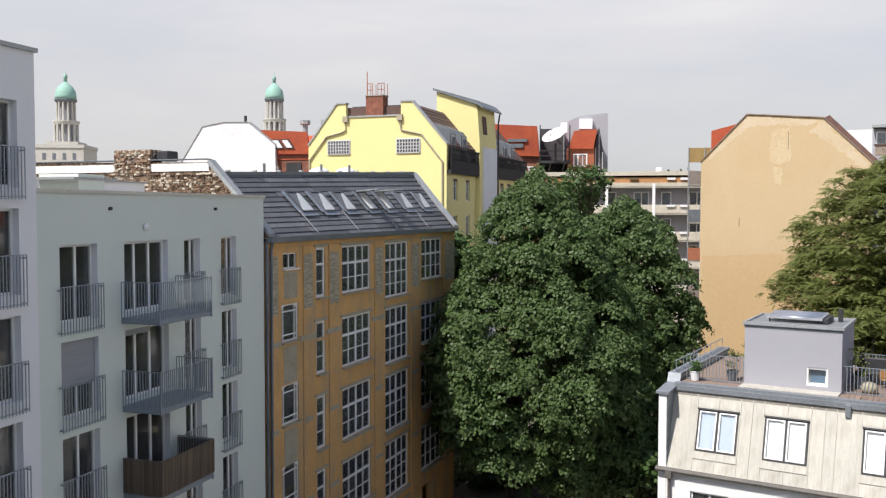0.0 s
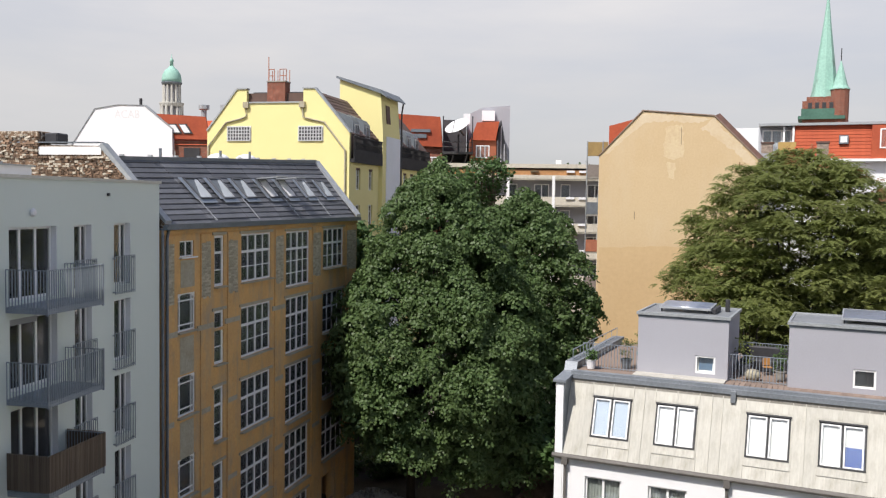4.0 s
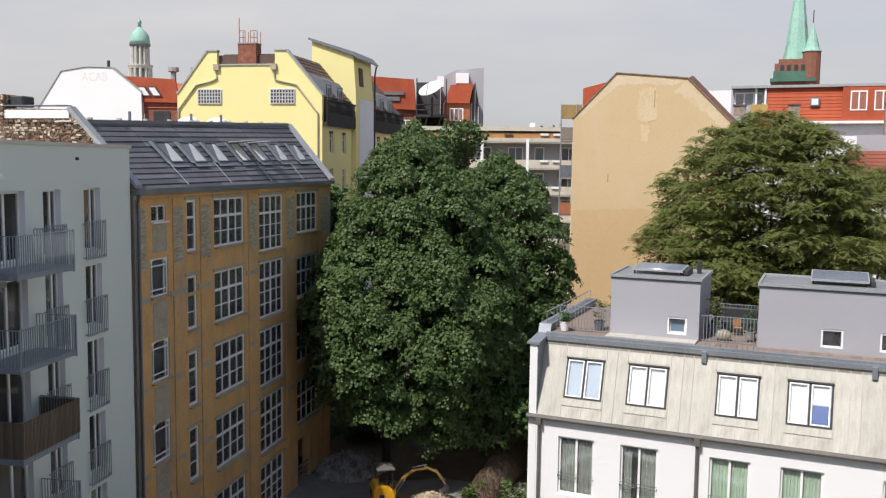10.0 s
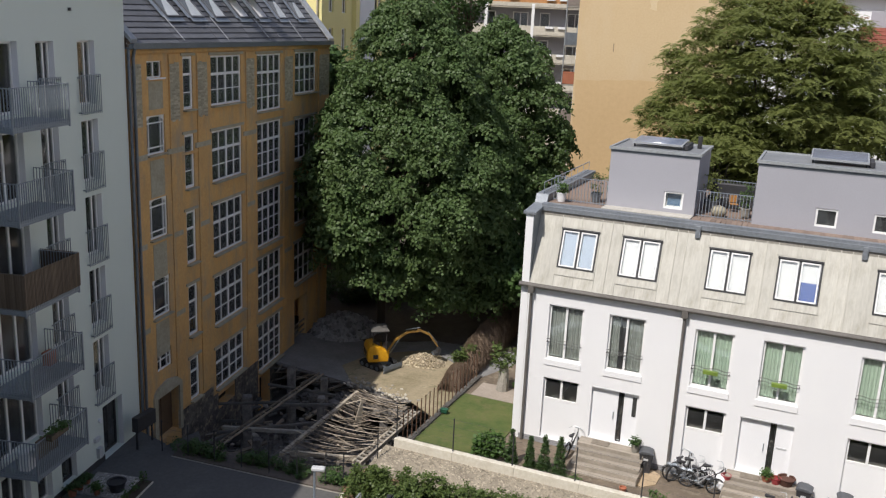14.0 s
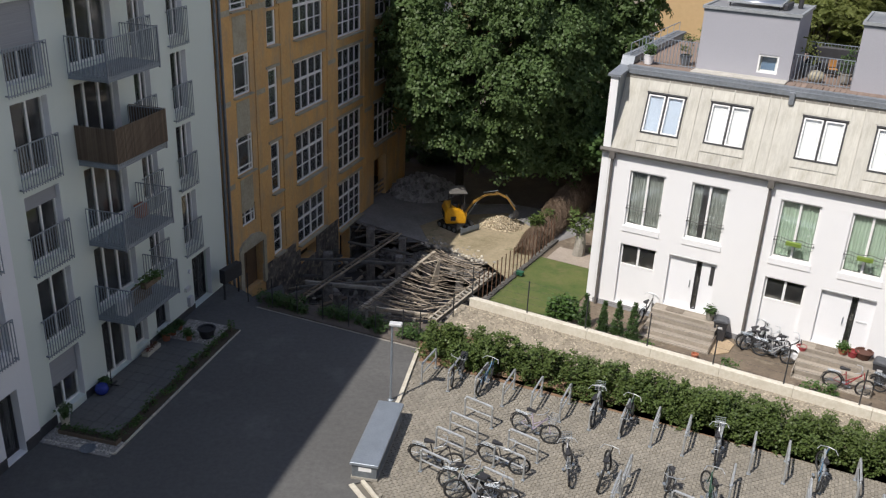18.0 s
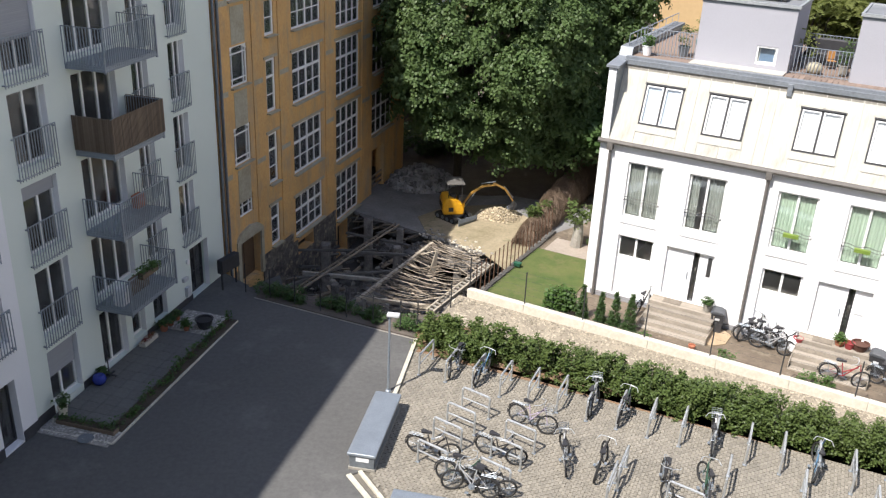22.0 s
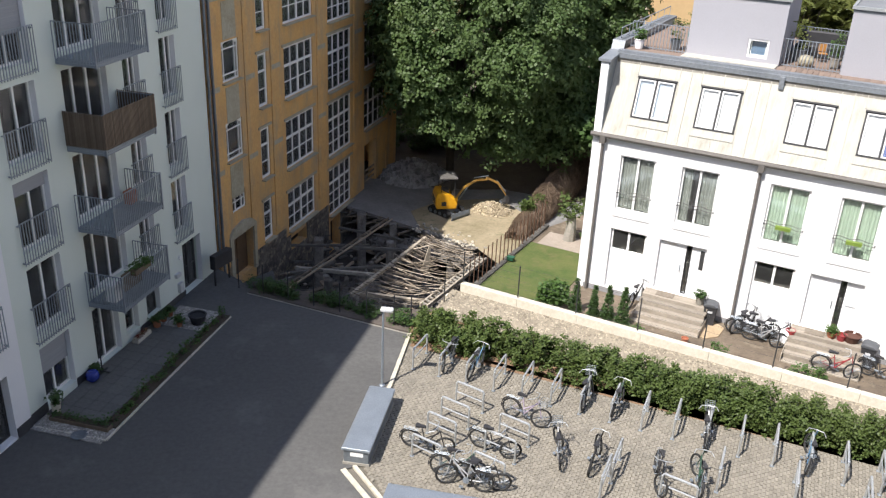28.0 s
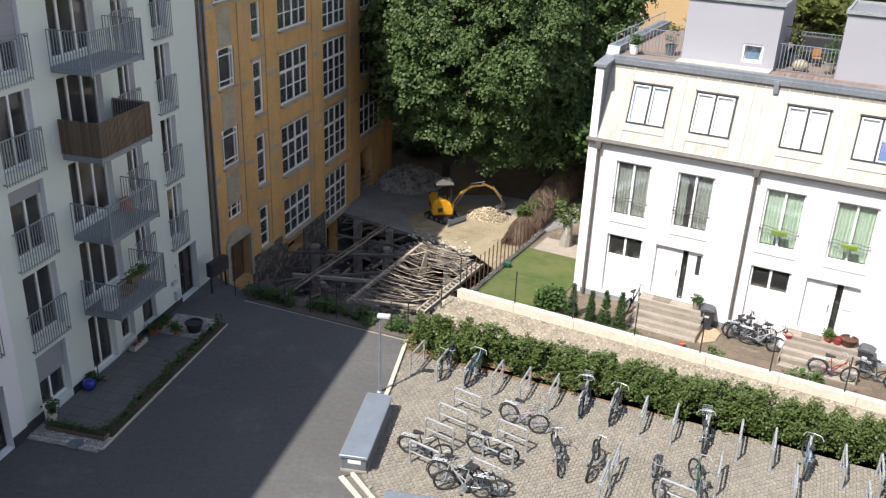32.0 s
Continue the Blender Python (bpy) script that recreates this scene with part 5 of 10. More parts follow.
# stair tower with its own mono-pitch roof
tw = part("stair_tower", prism(bmesh.new(), [(3.93, 2), (3.93, 27.65), (3.21, 27.38), (-0.07, 26.28), (-0.34, 22.57), (-0.34, 2)], 78.4, 83.8, "x"), M_YELLOW, yellow, "yellow stair tower above the roof")
# front coloured paler than the tower to carry the skylight on it
part("tower_front", prism(bmesh.new(), [(-0.345, 2), (-0.345, 22.4), (-0.40, 22.4), (-0.40, 2)], 79.4, 83.82, "x"), mat("skylit_grey_blue_render", (0.76, 0.79, 0.82), (0.71, 0.74, 0.77), 0.9, 0.3, 12, 0.03), tw, "grey-blue rendered front, skylight put into its colour")
part("roof", prism(bmesh.new(), [(4.2, 27.74), (4.2, 27.95), (-0.15, 26.62), (-0.75, 26.0), (-0.75, 25.86), (-0.2, 26.24)], 78.1, 84.15, "x"), M_ZINC_D, tw)
part("window", prism(bmesh.new(), [(-0.30, 23.6), (-0.18, 25.3), (-0.23, 25.3), (-0.36, 23.6)], 79.6, 80.7, "x"), M_BROWNTILE, tw)
part("downpipe", tube(bmesh.new(), [(84.0, -0.6, 25.9), (84.0, -0.45, 25.0), (84.0, -0.45, 5)], 0.08, 6), M_FRAME_D, tw)

wg = thing("apartment_building", facing(-14, 92) @ pose(0, 0, 0, 0, 0, -26) @ Matrix.Diagonal((1.14, 1, 1, 1)), "white fire wall and red tiled roof of an old house", "building")
part("gable_wall", prism(bmesh.new(), [(-4.6, 0), (-4.4, 21.3), (-2.3, 24.85), (-0.2, 25.25), (2.1, 25.2), (4.55, 23.0), (4.6, 20), (4.6, 0)], 0, 0.5, "y"), M_WHITE, wg)
part("coping", prism(bmesh.new(), [(-4.45, 21.3), (-2.33, 24.93), (-0.2, 25.33), (2.13, 25.28), (4.6, 23.05), (4.55, 23.0), (2.1, 25.22), (-0.2, 25.27), (-2.3, 24.87), (-4.4, 21.3)], -0.08, 0.6, "y"), M_COPING, wg)
rr = part("roof", prism(bmesh.new(), [(0.5, 21.5), (3.4, 24.1), (9, 24.1), (12, 21.5)], -3.7, 7.6, "x"), M_REDTILE, wg, "red clay tiled roof")
part("red_roof", prism(bmesh.new(), [(2.6, 24.5), (7.4, 24.2), (7.7, 22.0), (4.6, 22.05), (4.6, 23.0)], 0.3, 0.5, "y"), M_REDTILE, wg)
for x in (4.1, 5.0):
    rw = part("roof_window", prism(bmesh.new(), [(x, 23.5), (x + 0.75, 23.5), (x + 1.3, 22.55), (x + 0.5, 22.55)], 0.2, 0.28), M_FRAME_D, wg)
    part("pane", prism(bmesh.new(), [(x + 0.12, 23.4), (x + 0.65, 23.4), (x + 1.1, 22.66), (x + 0.55, 22.66)], 0.17, 0.2), M_SHADE_W, rw)
part("brick_wall", boxes((4.62, 7.6, 0.6, 10, 0, 21.9)), M_REDBRICK, wg)
part("window", boxes((5.4, 6.8, 0.5, 0.58, 18.8, 21.2)), M_BLACK, wg)
part("side_block", boxes((7.7, 9.6, 3, 10, 0, 24.6)), M_ZINC_D, wg)
for x in (6.0, 8.0):
    part("roof_vent", lathe(bmesh.new(), [(0.25, 24), (0.25, 25.2), (0.5, 25.3), (0.5, 25.7), (0.0, 25.8)], 8, (x, 4, 0)), M_COPING, wg)
part("vent_pipe", tube(bmesh.new(), [(1.4, 1, 25), (1.4, 1, 26)], 0.14, 6), M_FRAME_D, wg)
# faded painted letters on the white fire wall
cu = bpy.data.curves.new("wall_letters", "FONT")
cu.body, cu.size, cu.extrude = "ACAB", 1.15, 0.004
lt = new("wall_letters", cu)
dg = bpy.context.evaluated_depsgraph_get()
lm = bpy.data.meshes.new_from_object(lt.evaluated_get(dg))
bpy.data.objects.remove(lt)
lm.materials.clear()
lm.materials.append(mat("faded_paint", (0.70, 0.68, 0.68), (0.78, 0.77, 0.77), 0.9, 2, 9, 0.0))
part("painted_letters", lm, None, wg, "faded grey sprayed letters", at=pose(-0.55, -0.012, 24.0, 90, 0, 0) @ Matrix.Diagonal((0.75, 1, 1, 1)))

FARTHER = Matrix.Translation(EYE) @ Matrix.Scale(1.16, 4) @ Matrix.Translation([-v for v in EYE])
red = thing("apartment_building", FARTHER @ facing(6.5, 90), "red brick houses with red tiled roofs", "building")
part("wall", boxes((-6.5, -0.95, 2.0, 12, -4, 22.1)), M_REDBRICK, red)
part("roof", prism(bmesh.new(), [(-6.6, 22.2), (-5.6, 25.35), (-1.2, 25.1), (-0.95, 22.0)], 1.6, 12, "y"), M_REDTILE, red, "red tiled roof slope")
for x in (-4.6, -2.6):
    w = window(red, x, x + 1.2, 18.6, 21.0, 1.93, (0.5,), (0.7,), M_FRAME_W, 0.09)
part("roof_windows", boxes((-4.6, -2.6, 1.45, 1.6, 22.9, 23.3), (-4.2, -2.2, 1.4, 1.6, 23.5, 23.8)), M_ZINC_D, red)
part("rear_block", boxes((-0.95, 2.0, 3.0, 12, -4, 21.6), (-0.9, 1.6, 6.0, 12, 21.6, 25.2)), M_PLINTH, red)
part("roof_platform", boxes((-0.9, 2.2, -0.6, 3.0, 21.2, 21.45)), M_FRAME_D, red)
bm = bmesh.new()
for x in (-0.85, 2.1):
    tube(bm, [(x, -0.5, 21.4), (x, -0.5, 25.0)], 0.06, 5)
tube(bm, [(0.2, -0.5, 21.2), (-0.5, 1.8, 18.2)], 0.07, 5)
tube(bm, [(1.6, -0.5, 21.2), (0.6, 1.8, 18.0)], 0.07, 5)
for z in (21.9, 22.4):
    tube(bm, [(-0.85, -0.55, z), (2.1, -0.55, z)], 0.04, 5)
tube(bm, [(0.7, -0.2, 21.4), (0.7, 0.0, 23.2)], 0.1, 6)
part("steel_frame", bm, M_FRAME_D, red)
part("wall", boxes((1.9, 4.6, 1.0, 10, -4, 22.8)), mat("orange_brick", (0.36, 0.12, 0.06), (0.28, 0.09, 0.05), 0.9, 1, 6, 0.1), red)
part("roof", prism(bmesh.new(), [(1.95, 22.7), (2.55, 24.5), (4.85, 24.65), (4.5, 22.7)], 0.7, 8, "y"), M_REDTILE, red)
window(red, 2.5, 3.9, 20.9, 22.2, 0.93, (0.33, 0.66), (), M_FRAME_W, 0.1)
part("gable_wall", prism(bmesh.new(), [(1.75, -4), (1.75, 26.0), (3.4, 26.8), (6.4, 27.05), (6.45, -4)], 8.2, 12, "y"), M_GREY, red)
part("white_box", boxes((3.3, 4.7, 7.4, 8.1, 25.3, 26.4)), M_WHITE, red)
part("half_timber_gable", prism(bmesh.new(), [(4.62, -4), (4.62, 22.6), (5.1, 24.9), (5.9, 20.4), (5.9, -4)], 1.5, 8, "y"), M_PLINTH, red)
bm = bmesh.new()
for x, z in ((4.75, 22.8), (5.1, 24.2), (5.45, 22.4)):
    box(bm, x - 0.05, x + 0.05, 1.44, 1.49, 19.5, z)
part("timber", bm, M_GREY, red)
part("box", boxes((1.2, 1.9, 2.0, 3.0, 24.4, 25.5)), M_WHITE, red)
dish = thing("satellite_dish", FARTHER @ facing(6.5, 90) @ pose(0.68, -1.0, 23.7, 38, 0, -40), "large white satellite dish on a steel frame", "satellite dish")
part("reflector", lathe(bmesh.new(), [(0.1, 0.0), (0.6, 0.08), (1.05, 0.24), (1.3, 0.4), (1.26, 0.42), (1.0, 0.28), (0.55, 0.12), (0.0, 0.06)], 28), M_SHADE_W, dish, smooth=True)
part("feed_arm", tube(bmesh.new(), [(0, -1.0, 0.25), (0, 0, 1.0)], 0.04, 5), M_FRAME_D, dish)
part("mount", tube(bmesh.new(), [(0, 0, 0.05), (0, 0.3, -1.0)], 0.12, 6), M_FRAME_D, dish)

M_SHRUB_BOX = mat("planted_box", (0.10, 0.12, 0.05), (0.16, 0.08, 0.06), 0.9, 4, 12, 0.3)
M_PANELG = mat("grey_brown_panel", (0.27, 0.23, 0.20), (0.2, 0.17, 0.15), 0.8, 1, 8, 0.1)
slabs = thing("apartment_block", facing(13, 100), "pale balcony-access apartment block with orange band", "building")
M_ORANGE = mat("orange_band", (0.50, 0.26, 0.11), (0.45, 0.23, 0.1), 0.9, 0.5, 5, 0.05)
part("body", boxes((-12, 18, 1.6, 12, -4, 20.2)), M_GREY, slabs)
part("roof_slab", boxes((-12, 18, -0.3, 12, 20.3, 20.75)), M_KERB, slabs)
part("orange_band", boxes((-12, 18, -0.1, 0.0, 19.5, 20.1)), M_ORANGE, slabs)
for k in range(7):
    z = 19.1 - 2.95 * k
    part("balcony_front", boxes((-12, 18, -0.15, 0.0, z - 0.0, z + 0.42), (-12, 18, -0.1, 1.6, z - 0.14, z)) if k == 0 else boxes((-12, 18, -0.15, 0.0, z, z + 0.95), (-12, 18, -0.1, 1.6, z - 0.14, z)), M_KERB, slabs)
    for n, x in enumerate(range(-11, 18, 3)):
        window(slabs, x, x + (1.7 if n % 2 else 1.1), z - 2.15, z - 0.55, 1.5, (0.5,) if n % 2 else (), (), M_FRAME_W, 0.1)
    if k < 4:
        for x in (-8.6, -2.4, 1.6, 3.0):
            part("flower_box", boxes((x, x + 0.9, -0.32, -0.16, z + 0.7, z + 0.95)), M_SHADE_W if x > 0 else M_SHRUB_BOX, slabs)
for x in (-10.0, -4.9, 0.2, 5.3, 10.4):
    part("column", boxes((x - 0.16, x + 0.16, -0.18, 0.1, -4, 19.4)), M_FRAME_W, slabs)
part("roof_vent", boxes((0.4, 1.0, 2, 3, 20.75, 21.3)), M_FRAME_W, slabs)
stack = thing("balcony_tower", facing(15.7, 72), "rusty stack of narrow balconies beside the fire wall", "balcony")
for k in range(6):
    z = 18.6 - 3.0 * k
    part("balcony_floor", boxes((-0.65, 0.75, -0.2, 1.4, z - 0.15, z)), M_CONC, stack)
    part("balcony_panel", boxes((-0.65, 0.75, -0.22, -0.17, z, z + 0.95)), (M_PANELG, M_ZINC_D, M_TERRACOTTA)[k % 3], stack, "weathered balcony front panel")
    part("parasol", tube(bmesh.new(), [(0.3, 0.3, z + 0.1), (0.36, 0.3, z + 1.9)], 0.16, 6, 0.05), M_COPING, stack) if k in (1, 2) else None
part("wood_screen", boxes((-0.65, 1.0, -0.2, 0.2, 20.25, 21.35)), mat("yellow_brown_screen", (0.36, 0.25, 0.10), (0.28, 0.19, 0.08), 0.9, 2, 8, 0.1), stack, "yellow-brown reed screen on the top balcony")
for x in (-0.62, 0.6):
    part("pole", tube(bmesh.new(), [(x, -0.2, -4), (x, -0.2, 21.4)], 0.05, 6), M_COPING, stack)

tan = thing("apartment_building", facing(21, 68), "tan plastered windowless fire wall with faded patches", "building")
part("fire_wall", prism(bmesh.new(), [(-6.0, -4), (-6.0, 20.1), (-2.85, 23.4), (2.25, 22.98), (5.4, 19.85), (5.5, -4)], 0, 0.6, "y"), M_TAN, tan)
part("coping", prism(bmesh.new(), [(-6.1, 20.05), (-2.88, 23.5), (2.28, 23.08), (5.53, 19.85), (5.4, 19.85), (2.25, 23.0), (-2.85, 23.42), (-6.0, 20.1)], -0.08, 0.8, "y"), mat("worn_verge_tiles", (0.33, 0.25, 0.20), (0.2, 0.14, 0.11), 0.9, 1.5, 6, 0.3), tan)
M_PATCH = mat("pale_plaster_patch", (0.66, 0.53, 0.34), (0.60, 0.46, 0.28), 0.95, 0.5, 4, 0.1)
rag = random.Random(17)


def patch(pts, lift, ma, step=0.22, amp=0.09):
    """A skin of plaster whose outline wanders a little."""
    out = []
    for (x0, z0), (x1, z1) in zip(pts, pts[1:] + pts[:1]):
        n = max(1, int(math.hypot(x1 - x0, z1 - z0) / step))
        for i in range(n):
            k = i / n
            out.append((x0 + (x1 - x0) * k + rag.uniform(-amp, amp), z0 + (z1 - z0) * k + rag.uniform(-amp, amp)))
    part("plaster_patch", prism(bmesh.new(), out, -lift, 0.0, "y"), ma, tan)


patch([(-1.35, 20.0), (-1.25, 21.2), (-1.1, 22.3), (0.05, 22.35), (0.2, 21.0), (0.15, 20.0), (-0.5, 19.75)], 0.012, M_PATCH)
patch([(-1.0, 19.7), (-0.85, 18.4), (-0.5, 18.4), (-0.35, 19.6)], 0.01, M_PATCH)
patch([(-5.85, -3.9), (-5.85, 13.1), (-1, 13.35), (5.35, 13.0), (5.35, -3.9)], 0.006, mat("darker_tan_plaster", (0.58, 0.415, 0.23), (0.54, 0.38, 0.205), 0.95, 0.1, 3, 0.1, grain=0.08), 0.5, 0.06)
M_CRACK = mat("crack_shadow", (0.33, 0.25, 0.16), (0.25, 0.19, 0.13), 0.95, 3, 9, 0.1)
part("crack", boxes((-0.05, 0.0, -0.02, -0.013, 20.9, 22.2)), M_CRACK, tan)
part("crack", boxes((-3.3, -3.24, -0.02, -0.007, 15.3, 15.9)), M_CRACK, tan)
part("roof", prism(bmesh.new(), [(-6.0, 20.0), (-2.9, 23.3), (2.2, 22.9), (5.4, 19.8), (5.4, 15), (-6, 15)], 0.6, 14, "y"), M_BROWNTILE, tan)
part("red_dormer", prism(bmesh.new(), [(-5.7, 20.0), (-5.7, 22.75), (-3.2, 23.4), (-2.6, 22.0), (-2.6, 20.0)], 5, 9, "y"), M_REDTILE, tan)
part("white_dormer", boxes((3.3, 5.6, 3, 8, 18, 22.35)), M_WHITE, tan)
part("grey_end", boxes((5.52, 6.6, 0.5, 8, -4, 20.3)), M_GREY, tan)
part("verge", prism(bmesh.new(), [(2.3, 23.02), (5.42, 19.87), (5.8, 19.98), (2.65, 23.2)], 0.02, 0.7, "y"), mat("verge_clay_tiles", (0.2, 0.11, 0.09), (0.12, 0.075, 0.065), 0.9, 2.5, 6, 0.3), tan, "row of dark clay verge tiles")
part("downpipe", tube(bmesh.new(), [(5.5, -0.1, 19.8), (5.4, -0.1, 19.2), (5.4, -0.1, 4)], 0.09, 6), M_BROWNTILE, tan)
M_PATCH2 = mat("washed_out_plaster", (0.66, 0.545, 0.385), (0.615, 0.48, 0.305), 0.95, 0.6, 5, 0.05, grain=0.1)
patch([(2.2, 22.8), (3.8, 21.3), (5.25, 19.7), (5.2, 19.2), (4.3, 19.9), (3.0, 21.0), (1.4, 22.1)], 0.004, M_PATCH2, 0.16, 0.12)
patch([(-2.7, 23.25), (0, 23.05), (2.0, 22.85), (1.2, 22.45), (-0.5, 22.6), (-2.6, 22.6), (-4.5, 21.0), (-5.5, 20.2), (-5.4, 20.5)], 0.0045, M_PATCH2, 0.16, 0.1)

M_CHIMNEY = brick_mat("sooty_brick", (0.30, 0.22, 0.17), (0.22, 0.165, 0.13), (0.33, 0.3, 0.26))
rb = thing("apartment_building", facing(30, 95), "red roofed old building with dormers and roof terrace", "building")
part("wall", boxes((-8, 20, 0.6, 12, -4, 21.2)), M_WHITE, rb)
part("roof", prism(bmesh.new(), [(0.0, 21.1), (0.9, 24.55), (10, 24.7), (12, 21)], -4.05, 20, "x"), M_REDTILE, rb, "red tiled steep roof")
rt = math.degrees(math.atan2(3.45, 0.9))
tc = mesh_of("tile_course", boxes((-4.02, 2.86, 0, 0.4, 0, 0.05)), M_REDTILE)
tc2 = mesh_of("tile_course", boxes((9.04, 19.9, 0, 0.4, 0, 0.05)), M_REDTILE)
for i in range(10):
    for c in (tc, tc2):
        part("tile_course", c, None, rb, at=Matrix.Translation((0, 0.09 * i, 21.15 + 0.345 * i)) @ pose(0, 0, 0.03, rt - 7, 0, 0))
part("roof_edge", boxes((-7.5, 20, 0.4, 12, 24.55, 24.8)), M_COPING, rb)
part("terrace_wall", boxes((-7.45, -4.1, 1.5, 10, 21, 24.5)), M_GREY, rb)
window(rb, -7.2, -4.4, 21.6, 24.2, 1.38, (0.33, 0.66), (), M_FRAME_W, 0.12, behind=[(0, 1, 0, 1, M_SHADE_S, "curtain")])
part("terrace_post", boxes((-5.2, -5.0, 0.8, 1.0, 21, 24.5), (-4.3, -4.1, 0.6, 0.8, 21, 24.5)), M_FRAME_W, rb)
part("terrace_screen", boxes((-5.6, -3.9, 0.3, 0.4, 21.0, 22.9)), mat("yellow_wood_screen", (0.45, 0.31, 0.11), (0.38, 0.25, 0.09), 0.9, 2, 8, 0.1), rb)
part("roof_window", boxes((0.0, 0.85, 0.05, 0.5, 22.65, 23.5)), M_ZINC_D, rb)
part("roof_window_glass", boxes((0.12, 0.73, 0.0, 0.05, 22.78, 23.38)), M_SHADE_W, rb)
part("dormer", boxes((2.9, 9.0, 0.05, 4, 21.2, 24.45)), M_REDTILE, rb)
for x in (3.6, 5.7, 7.8):
    window(rb, x, x + 1.5, 22.2, 24.1, 0.0, (0.5,), (), M_FRAME_W, 0.12, behind=[(0, 1, 0, 1, M_SHADE_S, "curtain")])
part("gutter_band", boxes((-4, 20, -0.2, 0.5, 20.95, 21.2)), M_FRAME_W, rb)
for x in (-6.4, -1.4, 7.0):
    part("chimney", boxes((x - 0.52, x + 0.52, -3.0, -2.0, 15, 22.55)), M_CHIMNEY, rb, "weathered chimney stack")
    part("chimney_cap", boxes((x - 0.6, x + 0.6, -3.08, -1.92, 22.55, 22.72)), M_BROWNTILE, rb)
rh = thing("garden_house", facing(34, 78), "lower house with brown-red tiled roof among trees", "house")
part("wall", boxes((-2.4, 14, 0.3, 9, -4, 15.2)), M_WHITE, rh)
part("roof", prism(bmesh.new(), [(-0.3, 14.9), (2.6, 17.9), (6, 18.0), (9.3, 14.9)], -2.6, 14, "x"), mat("dull_red_tiles", (0.24, 0.07, 0.045), (0.18, 0.055, 0.04), 0.9, 0.6, 5, 0.3), rh)
rc_ = mesh_of("tile_course", boxes((-2.58, 13.9, 0, 0.46, 0, 0.06)), mat("dull_red_course", (0.27, 0.085, 0.055), (0.19, 0.06, 0.045), 0.9, 1.2, 5, 0.3, vary=0.15))
for i in range(10):
    part("tile_course", rc_, None, rh, at=Matrix.Translation((0, -0.3 + 0.29 * i, 14.95 + 0.3 * i)) @ pose(0, 0, 0.05, 40, 0, 0))
for x in (0, 3, 6):
    window(rh, x, x + 1.2, 12.4, 14.3, 0.22, (0.5,), (), M_FRAME_W, 0.1)
part("flat_roof", boxes((-2, 14, 5, 12, 18.0, 19.4)), M_GREY, rh)

# church tower and the two domed towers on the skyline
church = thing("church_tower", facing(29.3, 240), "brick church tower with a green copper spire", "church")
part("spire", lathe(bmesh.new(), [(3.35, 43.3), (2.85, 46), (0.95, 61.3), (0.05, 69.9)], 8, (-0.75, 0, 0)), M_COPPER, church)
part("turret_spire", lathe(bmesh.new(), [(2.3, 45), (1.7, 46), (0.05, 52.2)], 10, (2.7, -2.5, 0)), M_COPPER, church)
part("turret", lathe(bmesh.new(), [(2.1, 20), (2.1, 45), (2.3, 45.1)], 12, (2.7, -2.5, 0)), M_REDBRICK, church)
part("tower", boxes((-5.7, 3.2, -4, 4, 0, 42.3), (-4.8, 2.4, -3.2, 3.2, 42.3, 43.4)), M_REDBRICK, church)
part("cornice", boxes((-6.6, 4.0, -5, 5, 37.8, 38.6), (-5.9, 3.4, -4.3, 4.3, 38.6, 40.4)), mat("dark_copper", (0.07, 0.16, 0.12), (0.05, 0.12, 0.09), 0.7, 0.3, 2, 0.1), church)
for x in (-4.4, -2.8, -1.2, 0.4):
    part("belfry_arch", boxes((x, x + 0.9, -4.1, -3.99, 40.5, 41.9)), M_BLACK, church)
part("finial", tube(bmesh.new(), [(2.7, -2.5, 52), (2.7, -2.5, 55)], 0.12, 5), M_FRAME_D, church)


